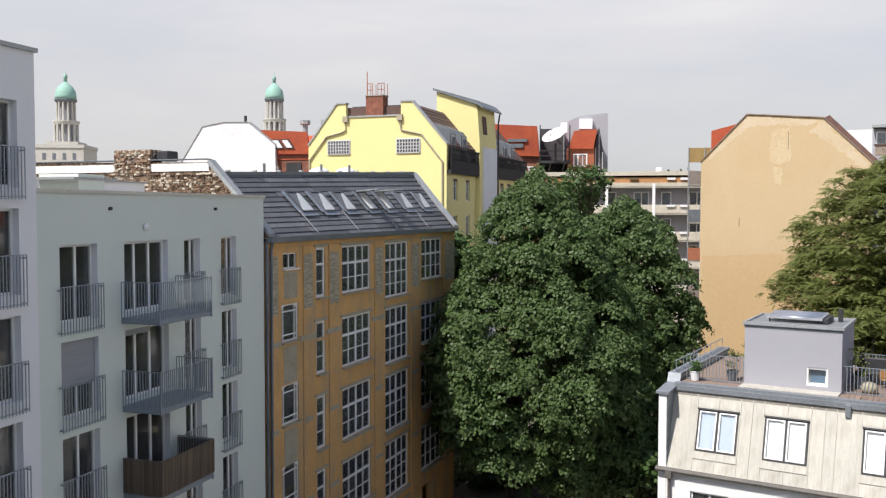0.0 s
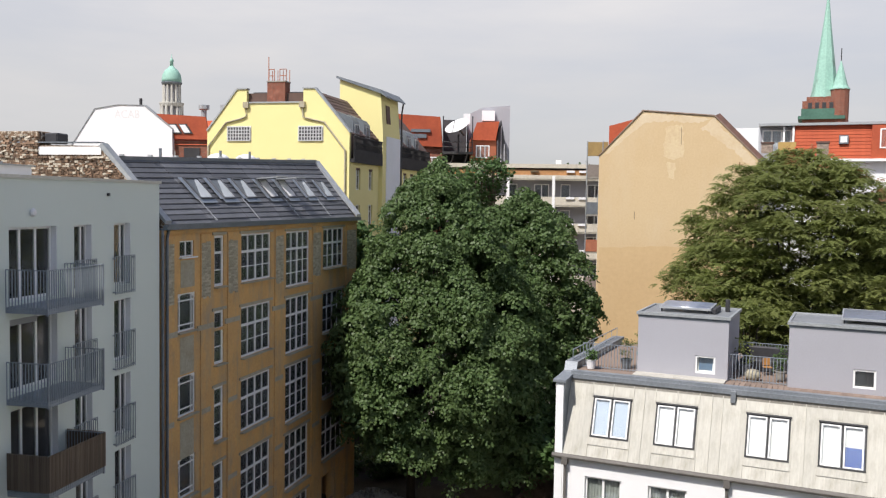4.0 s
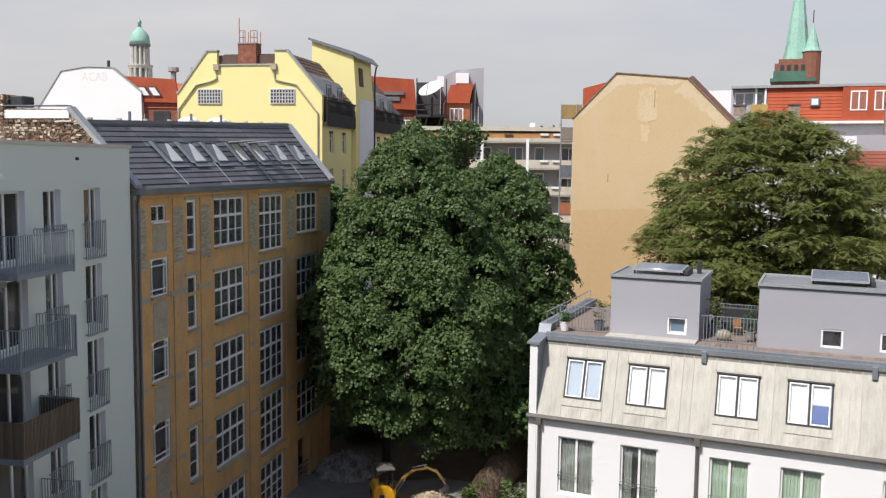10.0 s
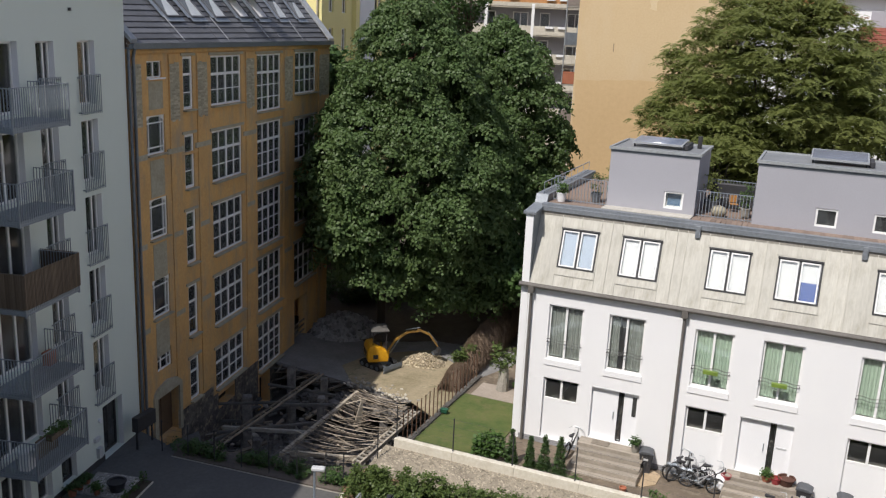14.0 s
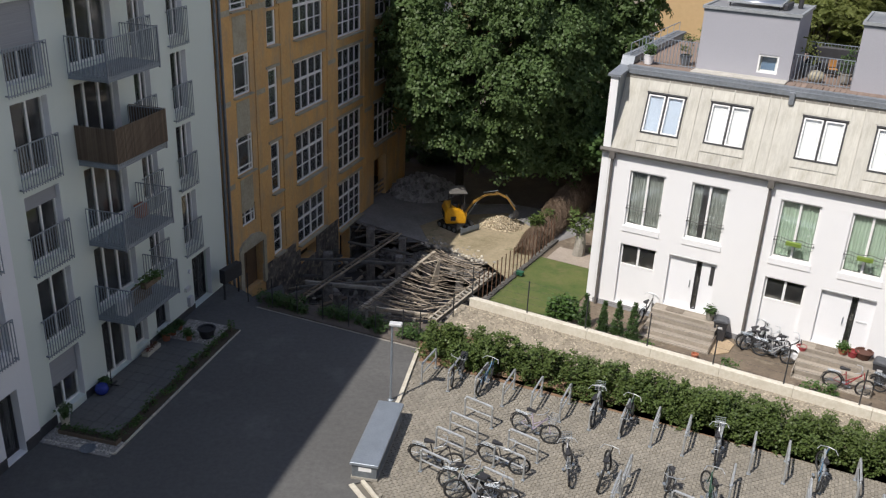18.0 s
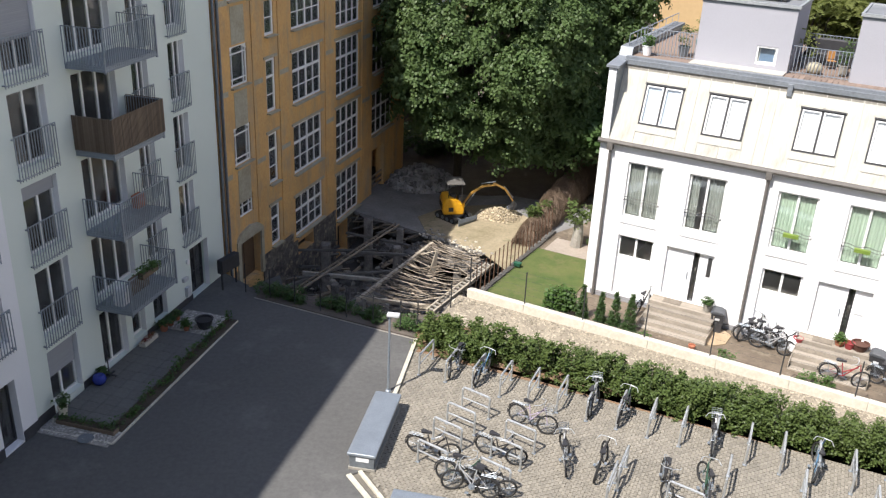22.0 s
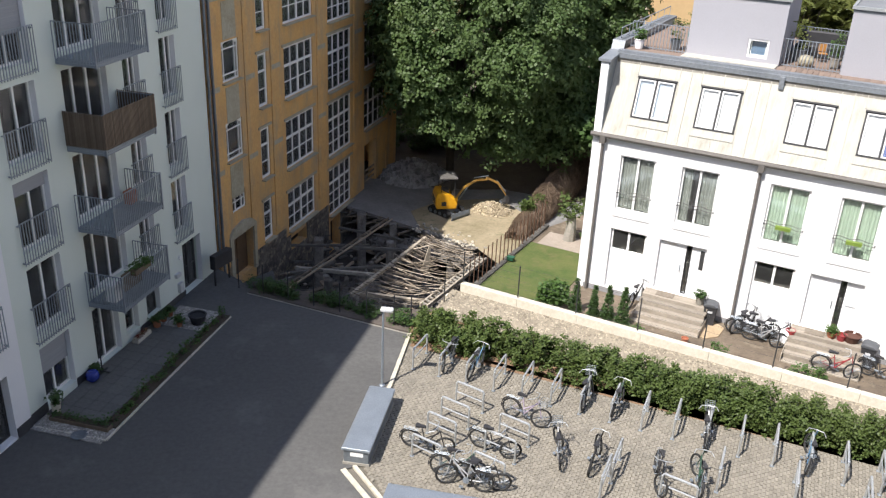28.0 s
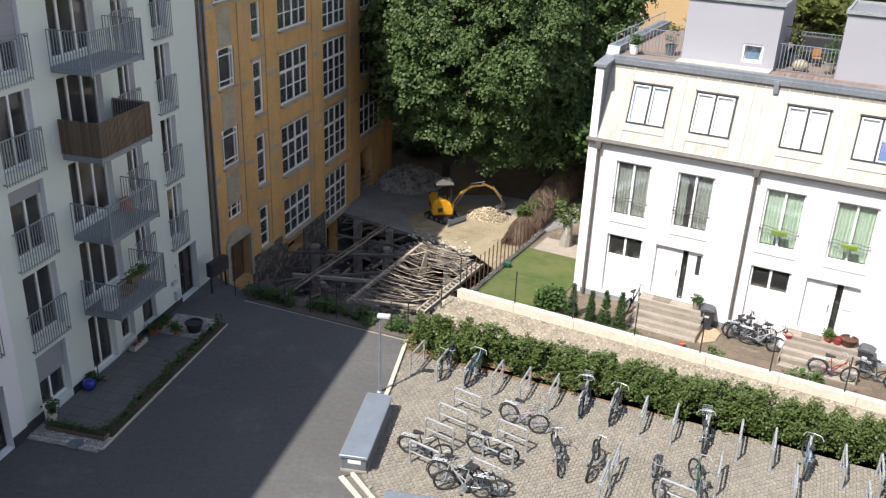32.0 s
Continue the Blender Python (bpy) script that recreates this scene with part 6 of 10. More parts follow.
def domed_tower(m, z, full):
    t = thing("domed_tower", m, "pale stone tower with columns and a green copper dome", "tower", "twin domed towers")
    part("dome", lathe(bmesh.new(), [(3.55, z - 0.9), (3.6, z + 0.2), (3.3, z + 2.0), (2.4, z + 3.6), (1.2, z + 4.6), (0.6, z + 5.3)], 20), M_COPPER, t, "green copper dome", smooth=True)
    part("cornice", lathe(bmesh.new(), [(3.3, z - 2.0), (3.8, z - 1.3), (3.8, z - 0.9), (3.5, z - 0.88)], 20), M_ZINC_D, t)
    part("lantern", lathe(bmesh.new(), [(0.65, z + 5.2), (0.6, z + 6.6), (0.8, z + 6.8), (0.55, z + 7.7), (0.15, z + 8.2), (0.06, z + 9.6)], 10), M_COPPER, t, smooth=True)
    part("drum", lathe(bmesh.new(), [(2.1, z - 9), (2.1, z - 2)], 16), M_GREY, t)
    part("gallery", lathe(bmesh.new(), [(4.1, z - 9.9), (4.5, z - 8.9), (4.5, z - 8.5), (2.6, z - 8.4)], 20), M_TOWER, t)
    part("lower_drum", lathe(bmesh.new(), [(2.7, z - 18), (2.7, z - 9.5)], 16), M_GREY, t)
    for k in range(12):
        a = k * math.pi / 6
        part("column", lathe(bmesh.new(), [(0.42, z - 8.6), (0.36, z - 2.0)], 6, (3.0 * math.cos(a), 3.0 * math.sin(a), 0)), M_TOWER, t)
        part("column", lathe(bmesh.new(), [(0.5, z - 16.2), (0.45, z - 9.6)], 6, (3.8 * math.cos(a), 3.8 * math.sin(a), 0)), M_TOWER, t)
    part("base", boxes((-5.4, 5.4, -5.4, 5.4, z - 17.5, z - 16), (-6.6, 6.6, -6.6, 6.6, z - 18.5, z - 17.4), (-8.1, 8.1, -8.1, 8.1, 0, z - 18.4)), M_TOWER, t)
    part("parapet", boxes((-8.4, 8.4, -8.4, -7.9, z - 18.4, z - 17.2), (7.9, 8.4, -7.9, 8.4, z - 18.4, z - 17.2), (-8.4, -7.9, -7.9, 8.4, z - 18.4, z - 17.2)), M_TOWER, t)
    for x in (-5, -1.7, 1.7, 5):
        part("window", boxes((x - 0.6, x + 0.6, -8.16, -8.09, z - 22.5, z - 20.2)), M_ZINC_D, t)


domed_tower(facing(-11.04, 350), 60.0, False)
domed_tower(facing(-23.3, 340) @ pose(0, 0, 0, 0, 0, -17), 56.0, True)
mast = solid("radio_mast", tube(bmesh.new(), [(0, 0, 0), (0, 0, 47)], 0.25, 6), M_GREY, facing(4.4, 330), "thin banded radio mast on the skyline", "mast")
solid("radio_mast", tube(bmesh.new(), [(0, 0, 0), (0, 0, 46)], 0.2, 6), M_GREY, facing(-17.6, 480), "thin radio mast on the hazy skyline", "mast")
# ---- trees and shrubs
def leaf_mesh(name, centres, n_each, spread, size, seed, material, droop=0.25, slim=1.0):
    """One mesh of many small leaves in tufts: each tuft hangs outward from its twig."""
    r = np.random.RandomState(seed)
    c = np.repeat(np.array(centres), n_each, axis=0)
    n = len(c)
    off = r.normal(0, 1, (n, 3)) * spread
    off[:, 2] *= 0.55
    p = c + off
    ax = r.normal(0, 1, (n, 3)) * (1, 1, 0.35)
    ax[:, 2] -= droop
    ax /= np.linalg.norm(ax, axis=1)[:, None]
    up = r.normal(0, 1, (n, 3)) * (0.6, 0.6, 0.2) + (0, 0, 1)
    sd = np.cross(ax, up)
    sd /= np.linalg.norm(sd, axis=1)[:, None]
    nr = np.cross(sd, ax)
    ln = (size * r.uniform(0.65, 1.3, n))[:, None]
    wd = ln * slim * r.uniform(0.32, 0.5, n)[:, None]
    # a leaf: point, two shoulders, stem, with the blade folded a little
    v = np.stack([p, p + ax * ln * 0.45 + sd * wd + nr * ln * 0.1, p + ax * ln, p + ax * ln * 0.45 - sd * wd + nr * ln * 0.1], axis=1).reshape(-1, 3)
    f = np.arange(n * 4).reshape(-1, 4)
    me = bpy.data.meshes.new(name)
    me.vertices.add(len(v))
    me.vertices.foreach_set("co", v.ravel())
    me.loops.add(len(v))
    me.loops.foreach_set("vertex_index", f.ravel())
    me.polygons.add(n)
    me.polygons.foreach_set("loop_start", np.arange(n) * 4)
    me.polygons.foreach_set("loop_total", np.full(n, 4))
    me.update()
    me.materials.append(material)
    return me


def leaf_material(name, a, b, trans=0.35):
    m, nt, p = nodes_of(name)
    ge = nt.nodes.new("ShaderNodeNewGeometry")
    c = mixed(nt, ge.outputs["Random Per Island"], a, b)
    c = mixed(nt, ramped(nt, noise_of(nt, 0.35, 3), 0.3, 0.7), c, tuple(v * 0.75 for v in a))
    nt.links.new(c, p.inputs["Base Color"])
    p.inputs["Roughness"].default_value = 0.5
    p.inputs["Specular IOR Level"].default_value = 0.35
    tl, mx = nt.nodes.new("ShaderNodeBsdfTranslucent"), nt.nodes.new("ShaderNodeMixShader")
    nt.links.new(c, tl.inputs["Color"])
    mx.inputs["Fac"].default_value = trans
    nt.links.new(p.outputs["BSDF"], mx.inputs[1])
    nt.links.new(tl.outputs["BSDF"], mx.inputs[2])
    nt.links.new(mx.outputs["Shader"], nt.nodes["Material Output"].inputs["Surface"])
    return m


M_MAPLE = leaf_material("maple_leaf", (0.135, 0.205, 0.07), (0.085, 0.148, 0.05), 0.4)
M_DARKLEAF = leaf_material("dark_leaf", (0.085, 0.15, 0.045), (0.05, 0.10, 0.03), 0.25)
M_AILANTHUS = leaf_material("ailanthus_leaf", (0.31, 0.345, 0.118), (0.2, 0.25, 0.083), 0.6)
M_HEDGE = leaf_material("hornbeam_leaf", (0.13, 0.18, 0.05), (0.055, 0.095, 0.026), 0.25)
M_SHRUB = leaf_material("shrub_leaf", (0.10, 0.18, 0.045), (0.06, 0.12, 0.03), 0.3)


def shell_points(lobes, n, seed, inner=0.72, gap=0.0):
    """Tuft places on the outside of overlapping lobes (x, y, z, rx, rz)."""
    r = np.random.RandomState(seed)
    area = np.array([l[3] * l[4] for l in lobes])
    out = []
    while len(out) < n:
        i = r.choice(len(lobes), p=area / area.sum())
        x, y, z, rx, rz = lobes[i]
        d = r.normal(0, 1, 3)
        d /= np.linalg.norm(d)
        bump = 1 + 0.10 * noise.noise(Vector(d * 2.6) + Vector((i * 3.1, seed, 0)))
        k = r.uniform(inner, 1.0) ** 0.6 * bump
        p = np.array((x, y, z)) + d * (rx, rx, rz) * k
        deep = any(((p[0] - l[0]) / l[3]) ** 2 + ((p[1] - l[1]) / l[3]) ** 2 + ((p[2] - l[2]) / l[4]) ** 2 < 0.45 for j, l in enumerate(lobes) if j != i)
        if deep or (gap and noise.noise(Vector(p) * 0.55) < gap):
            continue
        out.append(p)
    return out


def tree(m, label, lobes, n, each, size, spread, material, trunk, seed, gap=0.0, inner=0.72, droop=0.3, slim=1.0):
    t = thing("tree", m, label, "tree")
    bm = bmesh.new()
    r = random.Random(seed)
    h, r0 = trunk
    tube(bm, [(0, 0, 0), (r.uniform(-0.1, 0.1), 0, h * 0.4), (r.uniform(-0.3, 0.3), r.uniform(-0.2, 0.2), h)], r0, 9, r0 * 0.6)
    for x, y, z, rx, rz in lobes:
        a = Vector((0, 0, h * r.uniform(0.7, 1.0)))
        b = Vector((x, y, z))
        mid = (a + b) / 2 + Vector((r.uniform(-0.5, 0.5), r.uniform(-0.5, 0.5), r.uniform(0, 0.6)))
        tube(bm, [a, mid, b], r0 * 0.42 * min(1, (9 / len(lobes)) ** 0.6), 6, 0.03)
        for k in range(5):
            d = Vector((r.uniform(-1, 1), r.uniform(-1, 1), r.uniform(-0.3, 1))).normalized()
            tube(bm, [mid.lerp(b, r.uniform(0.2, 1)), b + Vector((d.x * rx, d.y * rx, d.z * rz)) * 0.55, b + Vector((d.x * rx, d.y * rx, d.z * rz)) * 0.92], 0.07, 5, 0.012)
    part("trunk", bm, M_BARK, t)
    part("crown", leaf_mesh("crown", shell_points(lobes, n, seed, inner, gap), each, spread, size, seed, material, droop, slim), None, t)
    return t


def lobes_in(cx, cy, cz, rx, rz, n, seed, size=0.42):
    r = random.Random(seed)
    out = [(cx, cy, cz, rx * 0.72, rz * 0.78)]
    for i in range(n):
        a, e = r.uniform(0, 2 * math.pi), math.asin(r.uniform(-0.8, 1))
        k = r.uniform(0.55, 0.72)
        out.append((cx + rx * k * math.cos(a) * math.cos(e), cy + rx * k * math.sin(a) * math.cos(e), cz + rz * k * math.sin(e), rx * size * r.uniform(0.75, 1.15), rz * size * r.uniform(0.6, 0.95)))
    return out


def crown(axis, profile, n, size, flat, seed, fill=0.0):
    """Lobes over a crown whose radius changes with height: profile is (height, radius) from the bottom up."""
    r = random.Random(seed)
    zs, rs = [p[0] for p in profile], [p[1] for p in profile]
    area = [0.5 * (rs[i] + rs[i + 1]) * (zs[i + 1] - zs[i]) for i in range(len(zs) - 1)]
    out = []
    for i in range(n):
        k = r.choices(range(len(area)), area)[0]
        z = r.uniform(zs[k], zs[k + 1])
        rad = rs[k] + (rs[k + 1] - rs[k]) * (z - zs[k]) / (zs[k + 1] - zs[k])
        s = size * r.uniform(0.7, 1.25)
        a = r.uniform(0, 2 * math.pi)
        d = max(0.0, rad - s * 0.75) * (1 if r.random() > fill else math.sqrt(r.random()))
        out.append((axis[0] + d * math.cos(a), axis[1] + d * math.sin(a), min(z, zs[-1] - s * flat), s, s * flat))
    return out


M_TWIG = mat("shaded_grey_bark", (0.085, 0.07, 0.055), (0.05, 0.042, 0.033), 0.95, 2, 12, 0.5, stretch=(1, 1, 0.3))


def limbs(t, top, r0, ends, seed, foot=0.0):
    """A forked trunk: tapering stem, limbs to the given places and side twigs."""
    r = random.Random(seed)
    bm = bmesh.new()
    tube(bm, [(0, 0, foot), (r.uniform(-0.1, 0.1), 0, top * 0.4), (r.uniform(-0.2, 0.2), r.uniform(-0.2, 0.2), top)], r0, 9, r0 * 0.62)
    for e in ends:
        a, b = Vector((0, 0, top * r.uniform(0.75, 1.0))), Vector(e)
        m = a.lerp(b, 0.5) + Vector((r.uniform(-0.4, 0.4), r.uniform(-0.4, 0.4), r.uniform(0.1, 0.7)))
        tube(bm, [a, m, b], r0 * 0.36, 6, 0.03)
        for k in range(3):
            c = m.lerp(b, r.uniform(0.1, 0.9))
            tube(bm, [c, c + Vector((r.uniform(-1, 1), r.uniform(-1, 1), r.uniform(0.0, 0.8)))], 0.04, 5, 0.012)
    part("trunk", bm, M_TWIG, t)


def boughs_on(axis, profile, n, seed, low, size, rough=0.26):
    """Leafy boughs over a crown of revolution: place, outward bearing and size of each; low: (x, height) of the underside."""
    r = random.Random(seed)
    zs, rs = [p[0] for p in profile], [p[1] for p in profile]
    area = [0.5 * (rs[i] + rs[i + 1]) * math.hypot(zs[i + 1] - zs[i], rs[i + 1] - rs[i]) for i in range(len(zs) - 1)]
    out = []
    while len(out) < n:
        k = r.choices(range(len(area)), area)[0]
        f = r.random()
        z, rad = zs[k] + f * (zs[k + 1] - zs[k]), rs[k] + f * (rs[k + 1] - rs[k])
        a = r.uniform(0, 2 * math.pi)
        d = Vector((math.cos(a), math.sin(a), z * 0.16))
        skin = 1 + rough * noise.noise(d * 1.9 + Vector((seed, 0, 0))) + r.uniform(-0.14, 0.04)
        b = size * r.uniform(0.6, 1.3)
        q = max(0.1, rad * skin - 0.55 * b)
        p = Vector((axis[0] + q * d.x, axis[1] + q * d.y, z + r.uniform(-0.3, 0.3)))
        if low and p.z < np.interp(p.x, low[0], low[1]) + 0.5 * noise.noise(p * 0.7):
            continue
        if any((p - o[0]).length < 0.52 * (b + o[2]) * 0.8 for o in out[-400:]):
            if r.random() < 0.8:
                continue
        out.append((p, a, b))
    return out


def tufts_on(boughs, per, seed, flat=0.5, hang=0.55):
    """Tufts over the upper and outer side of each bough: place, axis and radius."""
    r = random.Random(seed)
    out = []
    for p, a, b in boughs:
        o, sd = Vector((math.cos(a), math.sin(a), 0)), Vector((-math.sin(a), math.cos(a), 0))
        for k in range(max(3, int(per * b * b))):
            rho, phi = math.sqrt(r.random()), r.uniform(0, 2 * math.pi)
            u, v = rho * math.cos(phi), rho * math.sin(phi)
            z = flat * b * (1 - rho * rho) - hang * b * max(0.0, u) ** 1.5 - 0.25 * b * abs(v) ** 2 + r.gauss(0, 0.09)
            c = p + o * (u * b) + sd * (v * b) + Vector((0, 0, z))
            ax = Vector((0, 0, 1)) * 0.75 + o * (0.35 + 0.6 * u) + sd * (0.6 * v) + Vector((r.gauss(0, 0.16), r.gauss(0, 0.16), r.gauss(0, 0.16)))
            out.append((*c, *ax.normalized(), r.uniform(0.22, 0.42)))
    return np.array(out)


def tuft_mesh(name, tufts, n_each, size, seed, material, broad=0.46, droop=0.55):
    """One mesh of leaves: in each tuft they overlap like tiles on a small dome and point outward and down."""
    r = np.random.RandomState(seed)
    t = np.repeat(tufts, n_each, axis=0)
    n = len(t)
    c, a, R = t[:, :3], t[:, 3:6], t[:, 6:7]
    e1 = np.cross(a, (0.3, 0.2, 1.0))
    e1 /= np.linalg.norm(e1, axis=1)[:, None] + 1e-9
    e2 = np.cross(a, e1)
    phi, rho = r.uniform(0, 2 * np.pi, (n, 1)), np.sqrt(r.uniform(0, 1, (n, 1)))
    rad = e1 * np.cos(phi) + e2 * np.sin(phi)
    p = c + rad * rho * R - a * (rho ** 2 * R * 0.6) + r.normal(0, 0.035, (n, 3))
    ax = rad * 0.75 - a * droop * rho + r.normal(0, 0.28, (n, 3))
    ax[:, 2] -= 0.22
    ax /= np.linalg.norm(ax, axis=1)[:, None]
    up = a + rad * rho * 0.55 + r.normal(0, 0.36, (n, 3))
    sd = np.cross(ax, up)
    sd /= np.linalg.norm(sd, axis=1)[:, None] + 1e-9
    nr = np.cross(sd, ax)
    ln = size * r.uniform(0.65, 1.25, (n, 1))
    wd = ln * broad * r.uniform(0.8, 1.15, (n, 1))
    # stem, two shoulders, two lobes and the tip, folded along the midrib
    v = np.stack([p, p + ax * ln * 0.35 + sd * wd - nr * ln * 0.08, p + ax * ln * 0.72 + sd * wd * 0.62 - nr * ln * 0.08, p + ax * ln - nr * ln * 0.12, p + ax * ln * 0.72 - sd * wd * 0.62 - nr * ln * 0.08, p + ax * ln * 0.35 - sd * wd - nr * ln * 0.08], axis=1).reshape(-1, 3)
    me = bpy.data.meshes.new(name)
    me.vertices.add(len(v))
    me.vertices.foreach_set("co", v.ravel())
    me.loops.add(len(v))
    me.loops.foreach_set("vertex_index", np.arange(len(v)))
    me.polygons.add(n)
    me.polygons.foreach_set("loop_start", np.arange(n) * 6)
    me.polygons.foreach_set("loop_total", np.full(n, 6))
    me.update()
    me.materials.append(material)
    return me


def maple(m, label, axis, profile, n, trunk, seed, low, extra=()):
    t = thing("tree", m, label, "tree")
    bo = boughs_on(axis, profile, n, seed, low, 1.05) + [(Vector(p), a, b) for p, a, b in extra]
    inner = boughs_on(axis, [(z, max(0.1, r * 0.66)) for z, r in profile], n // 3, seed + 50, low, 1.2)
    c = Vector((axis[0], axis[1], profile[len(profile) // 2][0]))
    limbs(t, trunk[0], trunk[1], [c.lerp(b[0], 0.8) for b in bo[:22]], seed, trunk[2])
    tf = np.concatenate([tufts_on(bo, 19, seed), tufts_on(inner, 10, seed + 1)])
    part("crown", tuft_mesh("crown", tf, 23, 0.175, seed, M_MAPLE), None, t)
    return t


maple(pose(3.83, 52.1, -1.45) @ Matrix.Scale(0.97, 4), "large maple in full dark green leaf beside the site", (1.35, -0.8), [(2.4, 4.2), (4.6, 5.9), (7.5, 6.5), (11.0, 6.4), (13.5, 5.5), (15.5, 4.5), (18.0, 3.4), (19.6, 2.2), (20.5, 0.5)], 400, (5.0, 0.3, -0.7), 21, ((-6, -5, -4, -2, -0.6, 0.9, 1.3, 5, 5.6, 8.5), (7.0, 5.6, 5.0, 3.8, 4.4, 4.2, 2.9, 2.9, 2.4, 2.0)), [((4.8, -2.8, 2.6), -1.2, 1.2), ((6.1, -2.2, 1.9), -1.0, 1.15), ((2.6, -3.8, 3.2), -1.5, 1.2), ((0.9, -5.6, 4.9), -1.8, 1.1), ((2.4, -5.6, 4.6), -1.6, 1.1), ((-0.6, -5.6, 5.6), -2.0, 1.1), ((1.6, -5.8, 6.2), -1.7, 1.2), ((7.1, -1.4, 2.2), -0.6, 1.1), ((7.9, -0.6, 3.2), -0.4, 1.1), ((1.6, -4.4, 3.6), -1.7, 1.0), ((3.6, -3.6, 2.9), -1.4, 1.1), ((-3.6, -3.6, 5.2), -2.4, 1.0), ((-2.4, -4.0, 4.4), -2.0, 0.9), ((-3.4, -7.0, 7.2), -2.2, 1.0), ((-2.5, -7.4, 6.9), -2.1, 1.0), ((-3.6, -6.6, 8.3), -2.3, 1.1), ((-2.6, -7.2, 8.4), -2.1, 1.1), ((-3.8, -6.2, 9.5), -2.3, 1.1), ((-2.8, -6.9, 9.8), -2.2, 1.1), ((-3.8, -5.8, 10.7), -2.4, 1.1), ((-2.7, -6.4, 11.2), -2.2, 1.1), ((-3.7, -5.2, 11.9), -2.4, 1.1), ((-2.6, -5.8, 12.5), -2.2, 1.1), ((-3.3, -4.4, 13.1), -2.5, 1.0), ((-1.5, -7.2, 7.7), -2.0, 1.0), ((-1.6, -6.9, 9.2), -2.0, 1.1), ((-1.5, -6.4, 10.6), -2.0, 1.1), ((-3.0, -5.6, 7.8), -2.3, 1.1), ((-3.2, -5.2, 9.4), -2.4, 1.1), ((-3.2, -4.6, 11.0), -2.4, 1.1), ((-1.8, -6.6, 6.2), -2.1, 0.9), ((-0.6, -6.6, 6.4), -1.9, 1.0), ((-2.2, -4.4, 6.3), -2.1, 1.0)])
maple(pose(11.6, 56.5, -2), "broad maple in full dark green leaf", (-0.5, -0.6), [(2.2, 3.4), (3.8, 4.5), (8.0, 4.8), (12.0, 4.8), (15.2, 4.2), (17.4, 3.0), (18.7, 0.8)], 270, (5.0, 0.35, 0.0), 22, ((-5, -2, -1, 1, 4), (2.6, 2.0, 2.2, 3.0, 4.0)), [((-2.6, -5.0, 2.9), -1.7, 1.15), ((-1.2, -5.2, 3.0), -1.6, 1.15), ((0.2, -5.0, 3.3), -1.4, 1.15), ((-1.9, -5.4, 4.3), -1.7, 1.2), ((-0.4, -5.4, 4.5), -1.5, 1.2), ((1.2, -4.8, 4.2), -1.2, 1.1), ((-3.4, -4.8, 4.2), -2.0, 1.1), ((-2.4, -5.3, 5.7), -1.8, 1.1), ((0.6, -5.1, 5.8), -1.4, 1.1), ((-5.2, -7.6, 4.4), -1.9, 1.1), ((-3.4, -7.9, 4.4), -1.7, 1.15), ((-4.4, -7.4, 5.4), -1.8, 1.2), ((-2.2, -7.7, 4.9), -1.6, 1.15), ((-1.8, -8.0, 3.5), -1.5, 1.0), ((-0.6, -7.8, 3.9), -1.4, 1.1), ((-2.9, -7.2, 6.2), -1.7, 1.15), ((-0.9, -7.0, 5.5), -1.5, 1.1), ((-3.0, -6.4, 5.2), -1.7, 1.1), ((-1.4, -6.4, 4.6), -1.5, 1.1), ((0.4, -6.6, 4.9), -1.3, 1.0)])
tree(pose(10.6, 66, -2), "tall dark tree behind the maple", crown((-0.2, 0), [(5, 3.0), (9, 4.4), (14, 4.6), (18, 3.6), (20.4, 2.4), (21.9, 0.9)], 34, 1.5, 0.75, 7) + [(0, 0, 12, 3.0, 5.0)], 1700, 16, 0.28, 0.3, M_DARKLEAF, (7.0, 0.35), 23)
def frond_mesh(name, centres, n_each, length, seed, material):
    """Feathery leaves: arching fronds round each tuft, every frond a row of leaflet pairs."""
    r = np.random.RandomState(seed)
    c = np.repeat(np.array(centres), n_each, axis=0)
    n, pairs = len(c), 5
    az = r.uniform(0, 2 * np.pi, n)
    dr = np.stack([np.cos(az), np.sin(az), np.zeros(n)], 1)
    cr = np.stack([-np.sin(az), np.cos(az), r.normal(0, 0.25, n)], 1)
    ln = length * r.uniform(0.6, 1.2, n)[:, None]
    rise = r.uniform(0.1, 0.55, n)[:, None]
    fall = r.uniform(0.25, 0.8, n)[:, None]
    quads = []
    for k in range(pairs):
        s = 0.25 + 0.75 * (k + 0.5) / pairs
        p = c + dr * ln * s
        p[:, 2:] += ln * (rise * s - fall * s * s)
        tg = dr * 1.0
        tg = tg + np.array((0, 0, 1.0)) * (rise - 2 * fall * s)
        tg /= np.linalg.norm(tg, axis=1)[:, None]
        w, h = ln * 0.21 * (1.15 - 0.6 * s), ln * 0.078
        quads.append(np.stack([p - tg * h, p + cr * w + tg * h * 0.6, p + tg * h, p - cr * w + tg * h * 0.6], 1))
    v = np.concatenate(quads, 0).reshape(-1, 3)
    me = bpy.data.meshes.new(name)
    nq = len(v) // 4
    me.vertices.add(len(v))
    me.vertices.foreach_set("co", v.ravel())
    me.loops.add(len(v))
    me.loops.foreach_set("vertex_index", np.arange(len(v)))
    me.polygons.add(nq)
    me.polygons.foreach_set("loop_start", np.arange(nq) * 4)
    me.polygons.foreach_set("loop_total", np.full(nq, 4))
    me.update()
    me.materials.append(material)
    return me


M_SEED = leaf_material("rusty_seed_cluster", (0.30, 0.15, 0.06), (0.20, 0.10, 0.045), 0.3)


